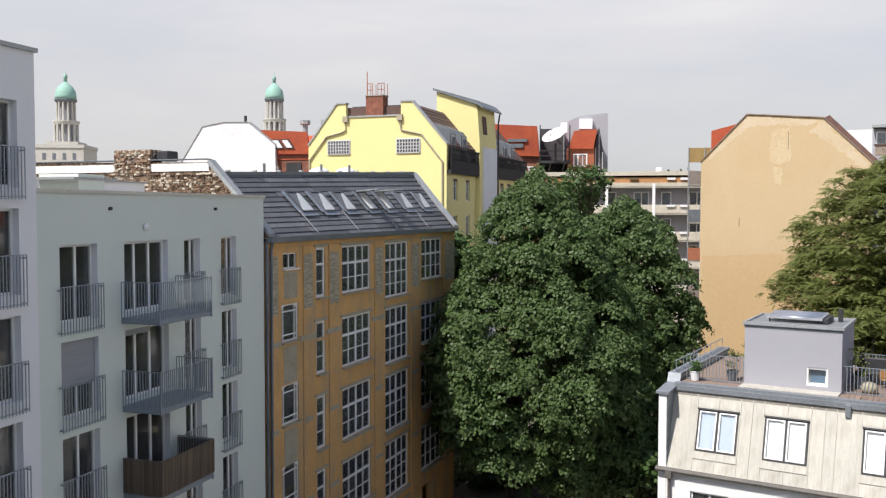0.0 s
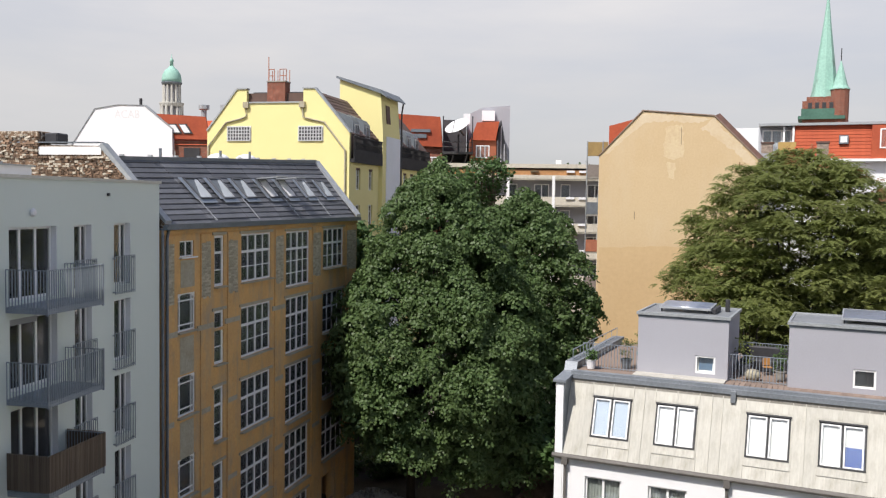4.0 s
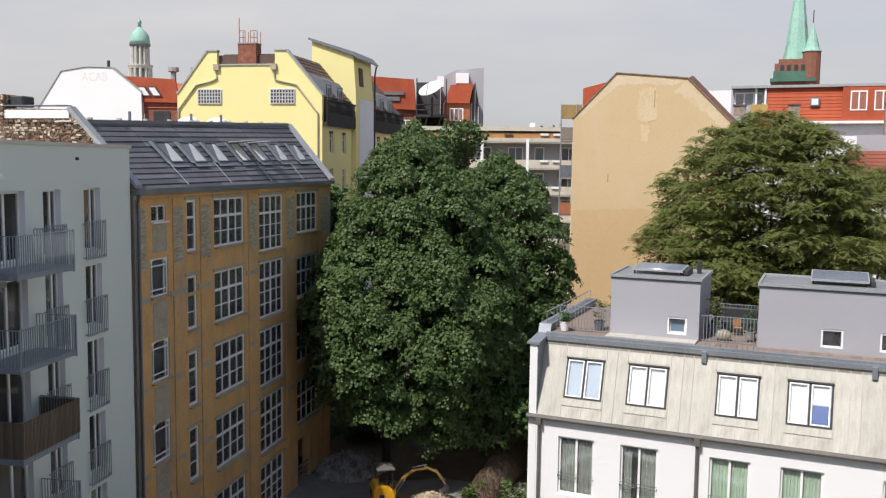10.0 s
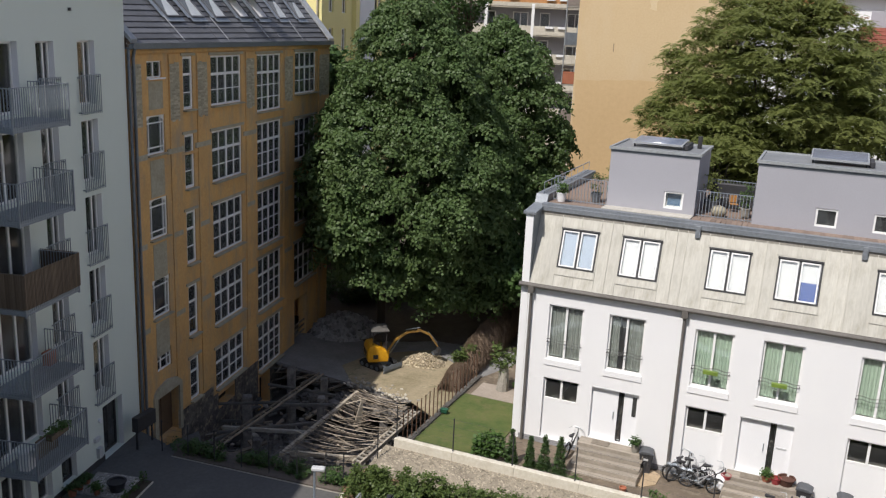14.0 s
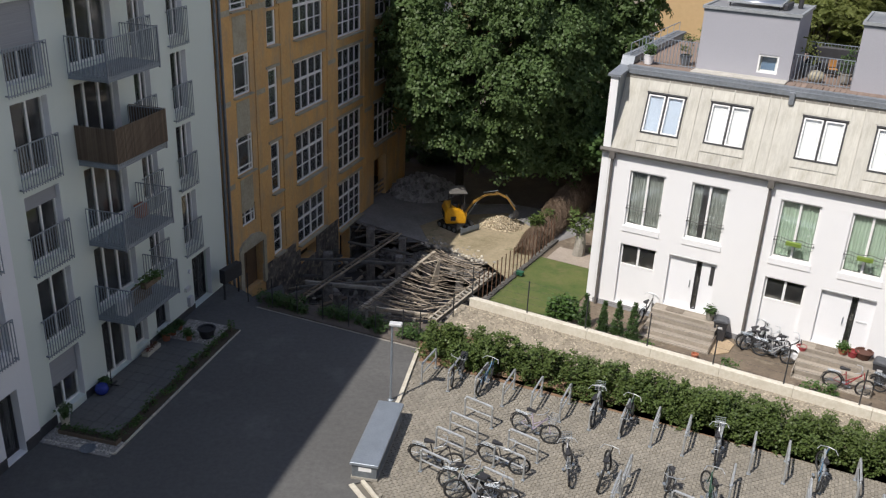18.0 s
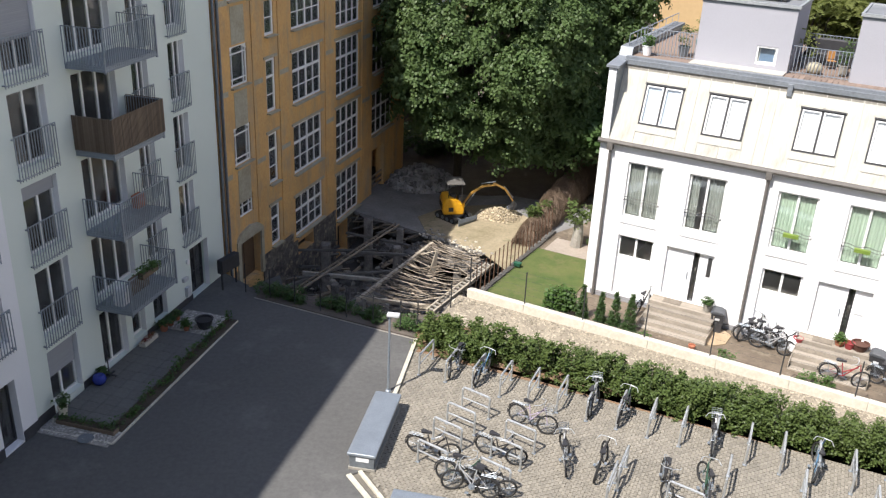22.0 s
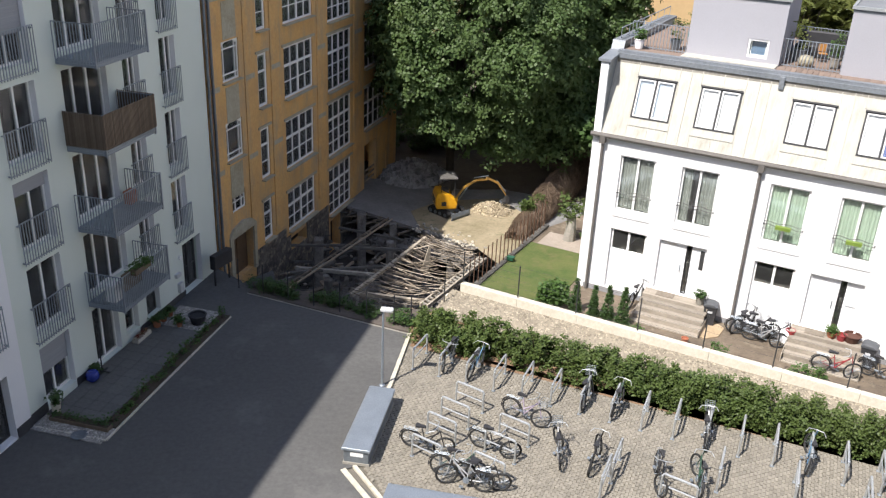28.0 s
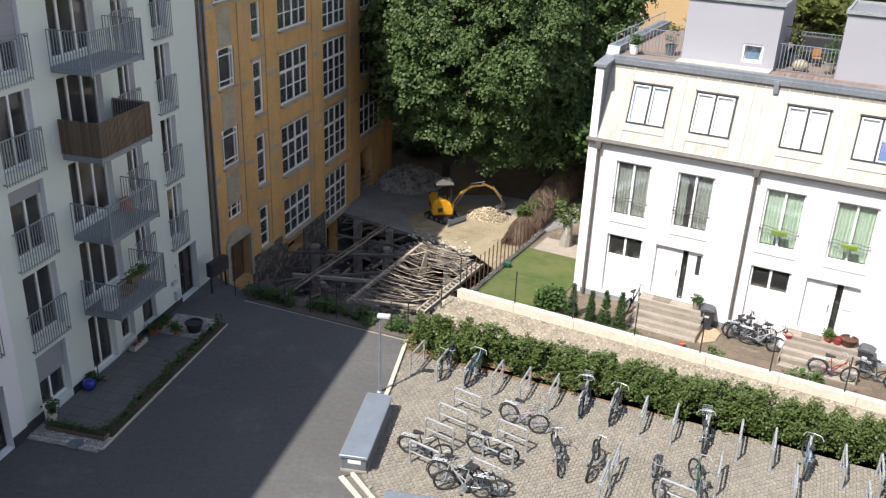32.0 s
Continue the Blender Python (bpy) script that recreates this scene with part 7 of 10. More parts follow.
def ailanthus(m, label, axis, profile, n, trunk, seed, low, seeds=0, extra=()):
    t = thing("tree", m, label, "tree")
    bo = boughs_on(axis, profile, n, seed, low, 1.3, 0.34) + [(Vector(p), -1.5, 1.3) for p in extra]
    inner = boughs_on(axis, [(z, max(0.1, r * 0.6)) for z, r in profile], n // 3, seed + 50, low, 1.3)
    c = Vector((axis[0], axis[1], profile[1][0]))
    limbs(t, trunk[0], trunk[1], [c.lerp(b[0], 0.92) for b in bo[:34]], seed)
    tf = np.concatenate([tufts_on(bo, 12, seed, 0.42, 0.5), tufts_on(inner, 12, seed + 1, 0.4, 0.45)])
    part("crown", frond_mesh("crown", tf[:, :3], 9, 0.68, seed, M_AILANTHUS), None, t)
    if seeds:
        tops = sorted(tf[:, :3].tolist(), key=lambda p: -p[2] - 0.25 * p[0])[:seeds * 6:6]
        part("seed_cluster", leaf_mesh("seed_cluster", [(p[0], p[1], p[2] + 0.15) for p in tops], 14, 0.12, 0.14, seed, M_SEED, 0.1), None, t)
    return t


ailanthus(pose(27.5, 52, 0), "spreading tree of heaven with feathery light green leaves", (-0.1, 0), [(6.6, 3.0), (8.2, 4.6), (9.6, 6.1), (12.0, 7.2), (14.0, 7.0), (16.0, 5.9), (18.0, 4.2), (19.0, 2.5), (19.5, 0.8)], 260, (6.5, 0.35), 24, None, 110, [(-2.1, -3.0, 14.5), (-1.2, -3.4, 14.0), (-0.5, -3.0, 14.6), (0.4, -3.2, 13.7), (1.2, -3.0, 13.6), (-0.5, -3.4, 13.0), (-2.0, -3.2, 12.8), (1.4, -3.4, 12.4), (0.3, -3.6, 11.8)])
ailanthus(pose(37.5, 55, 0), "spreading tree with feathery light green leaves", (0, 0), [(5, 4), (8, 6), (11, 6.6), (13.5, 5.5), (15.5, 3.0), (16.2, 1.0)], 150, (5.5, 0.3), 25, None, 20)
ailanthus(pose(22.5, 48, 0), "young tree of heaven behind the roof terraces", (0, 0), [(5, 2.4), (8, 3.8), (10.5, 3.6), (12.4, 1.0)], 50, (5.0, 0.2), 26, None)
tree(pose(-0.3, 60.5, -2), "slender dark tree by the factory corner", lobes_in(0, 0, 12.0, 2.6, 6.0, 8, 13), 800, 12, 0.4, 0.34, M_DARKLEAF, (6.0, 0.25), 27)
tree(pose(36.2, 135.2, -2), "distant tree top between the roofs", lobes_in(0, 0, 21, 3.6, 4.4, 6, 14), 300, 10, 0.6, 0.5, M_DARKLEAF, (14.0, 0.3), 28)
tree(pose(13.8, 47.5, 0.1), "dense dark shrubs by the house gable", lobes_in(0, 2, 2.6, 3.2, 2.6, 8, 15), 700, 12, 0.36, 0.3, M_DARKLEAF, (2.0, 0.2), 29)
# ---- the bicycle yard
def wheel(parent, x, r=0.34):
    w = part("wheel", bmesh_ring(r - 0.03, 0.034, 20, 6), M_RUBBER, parent, at=(x, 0, r))
    bm = bmesh.new()
    for k in range(9):
        a = k * math.pi / 9
        d = Vector((math.cos(a), 0, math.sin(a))) * (r - 0.05)
        tube(bm, [-d, d], 0.004, 3, cap=False)
    part("spokes", bm, M_STEEL, w)
    return w


def bmesh_ring(r, t, n, m):
    bm = bmesh.new()
    rings = []
    for i in range(n):
        a = 2 * math.pi * i / n
        rings.append([bm.verts.new(((r + t * math.cos(b)) * math.cos(a), t * math.sin(b), (r + t * math.cos(b)) * math.sin(a))) for b in (2 * math.pi * j / m for j in range(m))])
    for i in range(n):
        for j in range(m):
            bm.faces.new((rings[i][j], rings[(i + 1) % n][j], rings[(i + 1) % n][(j + 1) % m], rings[i][(j + 1) % m]))
    return bm


def bicycle(m, paint, label, basket=False, guard=True, turn=25, group="parked bicycles"):
    b = thing("bicycle", m, label, "bicycle", group)
    wheel(b, -0.53)
    fw = part("fork", tube(bmesh.new(), [(0.0, 0, 0.0), (-0.06, 0, 0.3), (-0.13, 0, 0.62)], 0.018, 6), paint, b, at=pose(0.53, 0, 0.34, 0, 0, turn))
    f = part("wheel", bmesh_ring(0.31, 0.034, 20, 6), M_RUBBER, b, at=pose(0.53, 0, 0.34, 0, 0, turn))
    bm = bmesh.new()
    for k in range(9):
        a = k * math.pi / 9
        d = Vector((math.cos(a), 0, math.sin(a))) * 0.29
        tube(bm, [-d, d], 0.004, 3, cap=False)
    part("spokes", bm, M_STEEL, f)
    bm = bmesh.new()
    seat, bb, head = (-0.16, 0, 0.82), (-0.06, 0, 0.28), (0.38, 0, 0.86)
    tube(bm, [seat, bb], 0.02, 6)
    tube(bm, [bb, head], 0.022, 6)
    tube(bm, [(-0.13, 0, 0.68) if not guard else (-0.09, 0, 0.45), (0.36, 0, 0.78)], 0.02, 6)
    tube(bm, [bb, (-0.53, 0.03, 0.34)], 0.012, 5)
    tube(bm, [(-0.14, 0, 0.72), (-0.53, 0.03, 0.34)], 0.012, 5)
    part("frame", bm, paint, b)
    part("saddle", prism(bmesh.new(), [(-0.16, 0.09), (-0.13, 0.0), (0.12, 0.03), (0.14, 0.0), (0.12, -0.03), (-0.13, 0.0), (-0.16, -0.09), (-0.2, 0.0)][0:1] + [(0.0, 0.05), (0.13, 0.03), (0.15, 0.0), (0.13, -0.03), (0.0, -0.05), (-0.16, -0.09), (-0.2, 0.0)], 0.0, 0.06, "z"), M_BLACK, b, at=(-0.18, 0, 0.88))
    part("seat_post", tube(bmesh.new(), [(-0.16, 0, 0.8), (-0.18, 0, 0.9)], 0.014, 5), M_STEEL_L, b)
    hb = bmesh.new()
    tube(hb, [(0.36, 0, 0.84), (0.33, 0, 1.04)], 0.014, 5)
    tube(hb, [(0.12, 0.3, 1.0), (0.3, 0.22, 1.04), (0.34, 0.0, 1.04), (0.3, -0.22, 1.04), (0.12, -0.3, 1.0)], 0.013, 5)
    part("handlebar", hb, M_STEEL_L, b)
    pb = bmesh.new()
    tube(pb, [(-0.06, -0.12, 0.28), (-0.06, 0.12, 0.28)], 0.012, 5)
    lathe(pb, [(0.02, -0.02), (0.1, -0.015), (0.1, 0.015), (0.02, 0.02)], 10)
    for v in pb.verts[-40:]:
        v.co = Vector((v.co.x - 0.06, v.co.z + 0.05, v.co.y + 0.28))
    box(pb, -0.01, 0.1, 0.11, 0.19, 0.1, 0.13)
    box(pb, -0.2, -0.09, -0.19, -0.11, 0.42, 0.45)
    part("crank", pb, M_STEEL, b)
    if guard:
        gb = bmesh.new()
        tube(gb, [(-0.53 + 0.37 * math.cos(math.radians(2 + 19 * k)), 0, 0.34 + 0.37 * math.sin(math.radians(2 + 19 * k))) for k in range(11)], 0.02, 4)
        part("mudguard", gb, M_BLACK, b)
        cb = bmesh.new()
        for y in (-0.055, 0.0, 0.055):
            tube(cb, [(-0.3, y, 0.73), (-0.74, y, 0.73)], 0.007, 4)
        for y in (-0.055, 0.055):
            tube(cb, [(-0.6, y, 0.73), (-0.54, y, 0.36)], 0.006, 4)
        tube(cb, [(-0.74, -0.055, 0.73), (-0.74, 0.055, 0.73)], 0.007, 4)
        part("carrier", cb, M_STEEL, b)
    if basket:
        bk = bmesh.new()
        for z in (0.8, 0.87, 0.94, 1.01):
            tube(bk, [(0.44, -0.15, z), (0.7, -0.15, z), (0.7, 0.15, z), (0.44, 0.15, z), (0.44, -0.15, z)], 0.007, 4)
        for k in range(5):
            y = -0.14 + 0.07 * k
            tube(bk, [(0.44, y, 1.01), (0.44, y, 0.8), (0.7, y, 0.8), (0.7, y, 1.01)], 0.005, 4)
        part("basket", bk, M_ZINC_D, b)
    return b


P_BLACK = mat("black_bike_paint", (0.03, 0.03, 0.035), (0.04, 0.04, 0.04), 0.35, 2, 10, 0.0)
P_SILVER = mat("silver_bike_paint", (0.55, 0.56, 0.58), (0.5, 0.5, 0.52), 0.35, 2, 10, 0.0, metal=0.4)
P_BLUE = mat("blue_bike_paint", (0.10, 0.22, 0.36), (0.08, 0.18, 0.3), 0.35, 2, 10, 0.0)
P_RED = mat("red_bike_paint", (0.33, 0.05, 0.055), (0.27, 0.04, 0.045), 0.35, 2, 10, 0.0)
P_LILAC = mat("lilac_bike_paint", (0.40, 0.34, 0.42), (0.35, 0.3, 0.38), 0.35, 2, 10, 0.0)
P_GREEN = mat("dark_green_bike_paint", (0.04, 0.09, 0.06), (0.03, 0.07, 0.05), 0.35, 2, 10, 0.0)


def on_court(x, y, az, lean=0.0, z=0.0):
    """A pose on the yard whose x axis points along that bearing."""
    return pose(x, y, z, lean, 0, 90 - az)


def rack(m):
    r = thing("bike_rack", m, "galvanised tubular bicycle stand set in the paving", "bike rack", "bicycle stands")
    pts = [(0, 0, 0), (0, 0, 0.74), (0.03, 0, 0.79), (0.08, 0, 0.81), (1.12, 0, 0.81), (1.17, 0, 0.79), (1.2, 0, 0.74), (1.2, 0, 0)]
    part("hoop", tube(bmesh.new(), pts, 0.038, 8), M_STEEL_L, r)
    part("crossbar", tube(bmesh.new(), [(0.0, 0, 0.42), (1.2, 0, 0.42)], 0.026, 6), M_STEEL_L, r)
    for x in (0, 1.2):
        part("base_plate", boxes((x - 0.06, x + 0.06, -0.06, 0.06, 0, 0.012)), M_STEEL, r)
    return r


first = rack(on_court(0.97, 26.46, 25.7))
for i in range(1, 22):
    copy_thing(first, on_court(0.97 + 0.897 * i, 26.46 - 0.443 * i, 25.7))
for x, y in ((2.37, 24.57), (1.84, 23.69), (1.37, 22.87), (0.87, 21.72), (3.61, 22.79), (3.08, 21.95), (2.63, 20.9), (7.9, 19.9)):
    copy_thing(first, on_court(x - 0.02, y - 0.12, 127) @ Matrix.Diagonal((0.86, 1, 1, 1)))
for x, y in ((6.6, 20.35), (9.6, 19.95), (6.1, 19.6), (11.6, 19.3), (13.4, 18.6)):
    copy_thing(first, on_court(x, y, 25.7))
bicycle(on_court(1.32, 21.85, 112, 6), P_BLACK, "black city bicycle parked at a steel stand")
bicycle(on_court(4.5, 23.35, 125, -5), P_LILAC, "pale lilac city bicycle with a front basket", True)
bicycle(on_court(3.35, 21.75, 122, 6), P_BLACK, "black dutch bicycle leaning on a stand")
bicycle(on_court(2.15, 20.55, 108, -6), P_GREEN, "dark green bicycle in a tight group")
bicycle(on_court(2.85, 20.25, 118, 7), P_BLACK, "black trekking bicycle in a tight group")
bicycle(on_court(2.3, 20.15, 290, 4), P_SILVER, "silver bicycle in a tight group")
bicycle(on_court(5.3, 21.55, 8, -7), P_SILVER, "silver city bicycle with a wire basket", True)
bicycle(on_court(6.25, 21.25, 24, 6), P_BLACK, "black sports bicycle parked on the paving", guard=False)
bicycle(on_court(7.95, 20.35, 190, -6), P_BLACK, "black bicycle with wide handlebars")
bicycle(on_court(9.1, 20.25, 12, 6), P_GREEN, "dark green bicycle with a child seat")
bicycle(on_court(6.75, 24.5, 24, -6), P_BLACK, "black bicycle locked to a stand by the hedge", True)
bicycle(on_court(7.6, 24.1, 26, 6), P_GREEN, "dark bicycle locked to a stand by the hedge")
bicycle(on_court(2.22, 26.85, 205, -6), P_BLACK, "black bicycle locked to a stand by the hedge")
bicycle(on_court(3.15, 26.35, 27, 7), P_BLUE, "pale blue bicycle locked to a stand")
bicycle(on_court(10.15, 22.45, 24, -6), P_SILVER, "white bicycle with curved handlebars at a stand", True)
bicycle(on_court(12.85, 21.3, 26, 6), P_BLUE, "blue bicycle locked to a stand by the hedge")
bicycle(on_court(14.6, 19.6, 200, 6), P_BLACK, "black bicycle locked to a stand")


def vent_box(m, length, width, h):
    b = thing("metal_box", m, "low grey sheet-metal service box with a sloping lid", "box", "service boxes")
    part("body", boxes((0.06, width - 0.06, 0.06, length - 0.06, 0, h - 0.1)), M_ZINC_D, b)
    part("lid", bevel(prism(bmesh.new(), [(0, h - 0.1), (0, h - 0.02), (0.08, h), (width - 0.08, h), (width, h - 0.02), (width, h - 0.1)], 0, length), 0.012), M_STEEL, b, "smooth galvanised lid")
    part("label_plate", boxes((width * 0.3, width * 0.75, 0.045, 0.06, h - 0.3, h - 0.17)), M_SHADE_W, b, "white label plate with no legible text")
    part("base", boxes((0.03, width - 0.03, 0.03, length - 0.03, 0, 0.08)), M_CONC, b)
    return b


vent_box(pose(-1.24, 21.2, 0, 0, 0, -12.8), 3.38, 0.86, 0.6)
vent_box(pose(3.36, 17.94, 0, 0, 0, 76), 3.53, 0.87, 0.6)
vent_box(pose(8.16, 16.9, 0, 0, 0, 77), 3.53, 0.87, 0.6)

lamp = thing("courtyard_lamp", pose(-0.09, 25.42, 0, 0, 0, -10), "slim grey post lamp with a flat rectangular head", "lamp")
part("post", tube(bmesh.new(), [(0, 0, 0), (0, 0, 2.9)], 0.045, 10, 0.035), M_STEEL, lamp)
part("head", bevel(boxes((-0.09, 0.33, -0.11, 0.11, 2.86, 2.96)), 0.02), M_FRAME_G, lamp)
part("diffuser", boxes((-0.05, 0.3, -0.08, 0.08, 2.845, 2.858)), M_SHADE_W, lamp)
part("base_plate", lathe(bmesh.new(), [(0.1, 0), (0.1, 0.02), (0.06, 0.05)], 12), M_STEEL, lamp)


def kerb_line(pts, w=0.1, z=0.035, name="kerb", ma=None, step=1.0):
    k = thing(name, Matrix.Identity(4), "brown soil edge along the hedge" if ma == M_LITTER else "pale concrete edging stones set in line", "kerb", kind="structure")
    for (x0, y0), (x1, y1) in zip(pts, pts[1:]):
        d = Vector((x1 - x0, y1 - y0, 0))
        n = max(1, round(d.length / step))
        me = mesh_of("kerb_stone", bevel(boxes((0.006, d.length / n - 0.006, -w / 2, w / 2, -0.1, z)), 0.006), ma or M_KERB)
        for i in range(n):
            p = Vector((x0, y0, 0)) + d * (i / n)
            part("kerb_stone", me, None, k, at=pose(p.x, p.y, 0, 0, 0, math.degrees(math.atan2(d.y, d.x))))


kerb_line([(0.9, 28.95), (0.18, 25.4), (-0.3, 23.9)], 0.14)
kerb_line([(-1.18, 20.95), (0.02, 18.9)], 0.16)
kerb_line([(-0.86, 21.12), (0.22, 19.2)], 0.12)
kerb_line([(0.95, 28.2), (15.42, 21.15), (30, 14.0)], 0.3, 0.012, "soil_edge", M_LITTER)
kerb_line([(-5.6, 32.08), (0.85, 28.92)], 0.05, 0.025, ma=M_CONC)
kerb_line([(-8.32, 22.27), (-5.92, 30.08)], 0.07, 0.05)
kerb_line([(-8.32, 22.27), (-10.95, 23.05)], 0.06, 0.04)

# paving blocks: those nearest the eye are parts, the rest one sheet of blocks
U_P, V_P = Vector((0.897, -0.443, 0)).normalized(), Vector((0.443, 0.897, 0)).normalized()
M_BLOCK = mat("worn_grey_paver", (0.27, 0.246, 0.203), (0.226, 0.207, 0.172), 0.95, 0.5, 12, 0.15, vary=0.13)
M_BLOCKS = mat("worn_grey_pavers", (0.27, 0.246, 0.203), (0.226, 0.207, 0.172), 0.95, 0.5, 12, 0.15, island=0.13)


def in_yard(p):
    if p.y < 14.5 or p.x > 24:
        return False
    if (p - Vector((0.95, 28.25, 0))).dot(V_P) > -0.06:
        return False
    edge = [(-14.0, 0.16), (19.2, 0.16), (21.1, -0.62), (25.4, 0.28), (28.9, 1.0)]
    for (y0, x0), (y1, x1) in zip(edge, edge[1:]):
        if y0 <= p.y <= y1:
            return p.x > x0 + (x1 - x0) * (p.y - y0) / (y1 - y0) + 0.06
    return False


L_P, W_P = 0.2, 0.1
yard = thing("pavement_blocks", Matrix.Identity(4), "small grey paving blocks with open joints", "paving", kind="structure")
single = mesh_of("paver", boxes((-L_P / 2 + 0.018, L_P / 2 - 0.018, -W_P / 2 + 0.004, W_P / 2 - 0.004, -0.06, 0.0)), M_BLOCK)
vs, fs, count = [], [], 0
rot = math.degrees(math.atan2(V_P.y, V_P.x))
rp = random.Random(31)
for j in range(-34, 280):
    for i in range(-5, 78):
        p = Vector((0.95, 28.25, 0)) + U_P * (j * W_P) - V_P * ((i + (0.5 if j % 2 else 0)) * L_P)
        if not in_yard(p):
            continue
        dz = rp.uniform(-0.006, 0.004)
        if count < 290 and 3.9 < p.x < 8.3 and 18.9 < p.y < 21.6:
            part("paver", single, None, yard, at=pose(p.x, p.y, dz, 0, 0, rot))
            count += 1
            continue
        b = len(vs)
        for sz in (-0.06, 0.0):
            for sx, sy in ((-1, -1), (1, -1), (1, 1), (-1, 1)):
                q = p + V_P * (sx * (L_P / 2 - 0.017)) - U_P * (sy * (W_P / 2 - 0.004))
                vs.append((q.x, q.y, sz + dz))
        fs += [(b + 4, b + 5, b + 6, b + 7), (b, b + 1, b + 5, b + 4), (b + 1, b + 2, b + 6, b + 5), (b + 2, b + 3, b + 7, b + 6), (b + 3, b, b + 4, b + 7)]
me = bpy.data.meshes.new("pavers")
me.from_pydata(vs, [], fs)
me.materials.append(M_BLOCKS)
tagged(part("pavers", me, None, yard), kind="stuff")

# ---- the terrace along the cream house
terrace = solid("terrace", boxes((19.35, 25.5, -2.05, -0.03, 0.0, 0.03)), mat("grey_terrace_slabs", (0.14, 0.14, 0.13), (0.11, 0.11, 0.105), 0.9, 0.6, 10, 0.1), MC, "grey paved ground-floor terrace", "terrace", kind="structure")
slabm = mesh_of("terrace_slab", bevel(boxes((0.004, 0.496, 0.004, 0.496, 0.0, 0.025)), 0.004), mat("terrace_slab_stone", (0.15, 0.15, 0.14), (0.115, 0.115, 0.11), 0.9, 0.8, 10, 0.1, vary=0.07))
for i in range(12):
    for j in range(4):
        part("terrace_slab", slabm, None, terrace, at=(19.45 + i * 0.5, -0.04 - 0.5 * (j + 1), 0.03))
M_SOIL = mat("dark_planting_soil", (0.09, 0.07, 0.05), (0.06, 0.05, 0.035), 1, 2, 12, 0.5)
M_PEBBLE = mat("pale_pebbles", (0.36, 0.34, 0.31), (0.2, 0.19, 0.18), 1, 6, 16, 0.6)
solid("planting_bed", boxes((19.35, 26.9, -2.5, -2.06, 0.0, 0.07)), M_SOIL, MC, "narrow planting bed along the terrace", "garden bed", kind="structure")
solid("pebble_bed", boxes((18.55, 19.34, -2.5, -0.05, 0.0, 0.03)), M_PEBBLE, MC, "pale pebble strip at the terrace end", "gravel", kind="structure")
solid("pebble_bed", boxes((25.51, 27.1, -2.05, -0.25, 0.0, 0.03)), M_PEBBLE, MC, "pale pebble bed round the fire bowl", "gravel", kind="structure")
pr = random.Random(23)
for s0, s1, y0, y1, n in ((18.6, 19.3, -2.45, -0.1, 420), (25.55, 27.05, -2.0, -0.3, 420)):
    bm = bmesh.new()
    for i in range(n):
        x, y, r = pr.uniform(s0, s1), pr.uniform(y0, y1), pr.uniform(0.025, 0.055)
        v = [bm.verts.new((x + r * a * pr.uniform(0.7, 1.2), y + r * b, 0.03 + r * 0.8 * c)) for a, b, c in ((1, 0, 0), (0, 1, 0), (-1, 0, 0), (0, -1, 0), (0, 0, 1))]
        for k in range(4):
            bm.faces.new((v[k], v[(k + 1) % 4], v[4]))
    solid("pebbles", bm, mat("loose_pebbles", (0.46, 0.44, 0.40), (0.3, 0.29, 0.27), 0.95, 2, 12, 0.1, island=0.4), MC, "loose pale pebbles in the terrace bed", "pebbles", kind="stuff")
tr_ = thing("planter_trough", MC @ pose(19.08, -2.4, 0.03), "low brown timber trough with small plants", "planter")
part("box", bevel(boxes((0, 0.3, 0, 2.05, 0, 0.14)), 0.012), M_WOODSCREEN, tr_)
part("soil", boxes((0.03, 0.27, 0.03, 2.02, 0.14, 0.15)), M_SOIL, tr_)
solid("manhole_cover", lathe(bmesh.new(), [(0.24, 0), (0.25, 0.02), (0.2, 0.03), (0.0, 0.03)], 16), M_ZINC_D, MC @ pose(18.72, -1.67, 0.03), "round dark iron cover in pebbles", "cover")


def shrub(m, r, h, n, size, material, label, seed, name="shrub", each=10):
    s = thing(name, m, label, "shrub")
    bm = bmesh.new()
    rr = random.Random(seed)
    for k in range(6):
        tube(bm, [(0, 0, 0), (rr.uniform(-r, r) * 0.5, rr.uniform(-r, r) * 0.5, h * 0.7)], 0.015, 4, 0.005)
    part("stem", bm, M_BARK, s)
    part("leaves", leaf_mesh("leaves", shell_points([(0, 0, h * 0.55, r, h * 0.5)], n, seed, 0.5), each, size * 0.8, size, seed, material, 0.1), None, s)
    return s


rs = random.Random(17)
for i in range(16):
    shrub(MC @ pose(19.6 + i * 0.46 + rs.uniform(-0.14, 0.14), -2.28 + rs.uniform(-0.08, 0.08), 0.06), rs.uniform(0.06, 0.2), rs.uniform(0.12, 0.5), 8, 0.075, M_SHRUB if i % 3 else M_DARKLEAF, "small garden plant in the terrace bed", 40 + i, "plant")
for i in range(6):
    shrub(MC @ pose(19.23, -0.55 - i * 0.34, 0.17), 0.09, 0.16, 7, 0.07, M_DARKLEAF, "low dark plant in a timber trough", 60 + i, "plant")


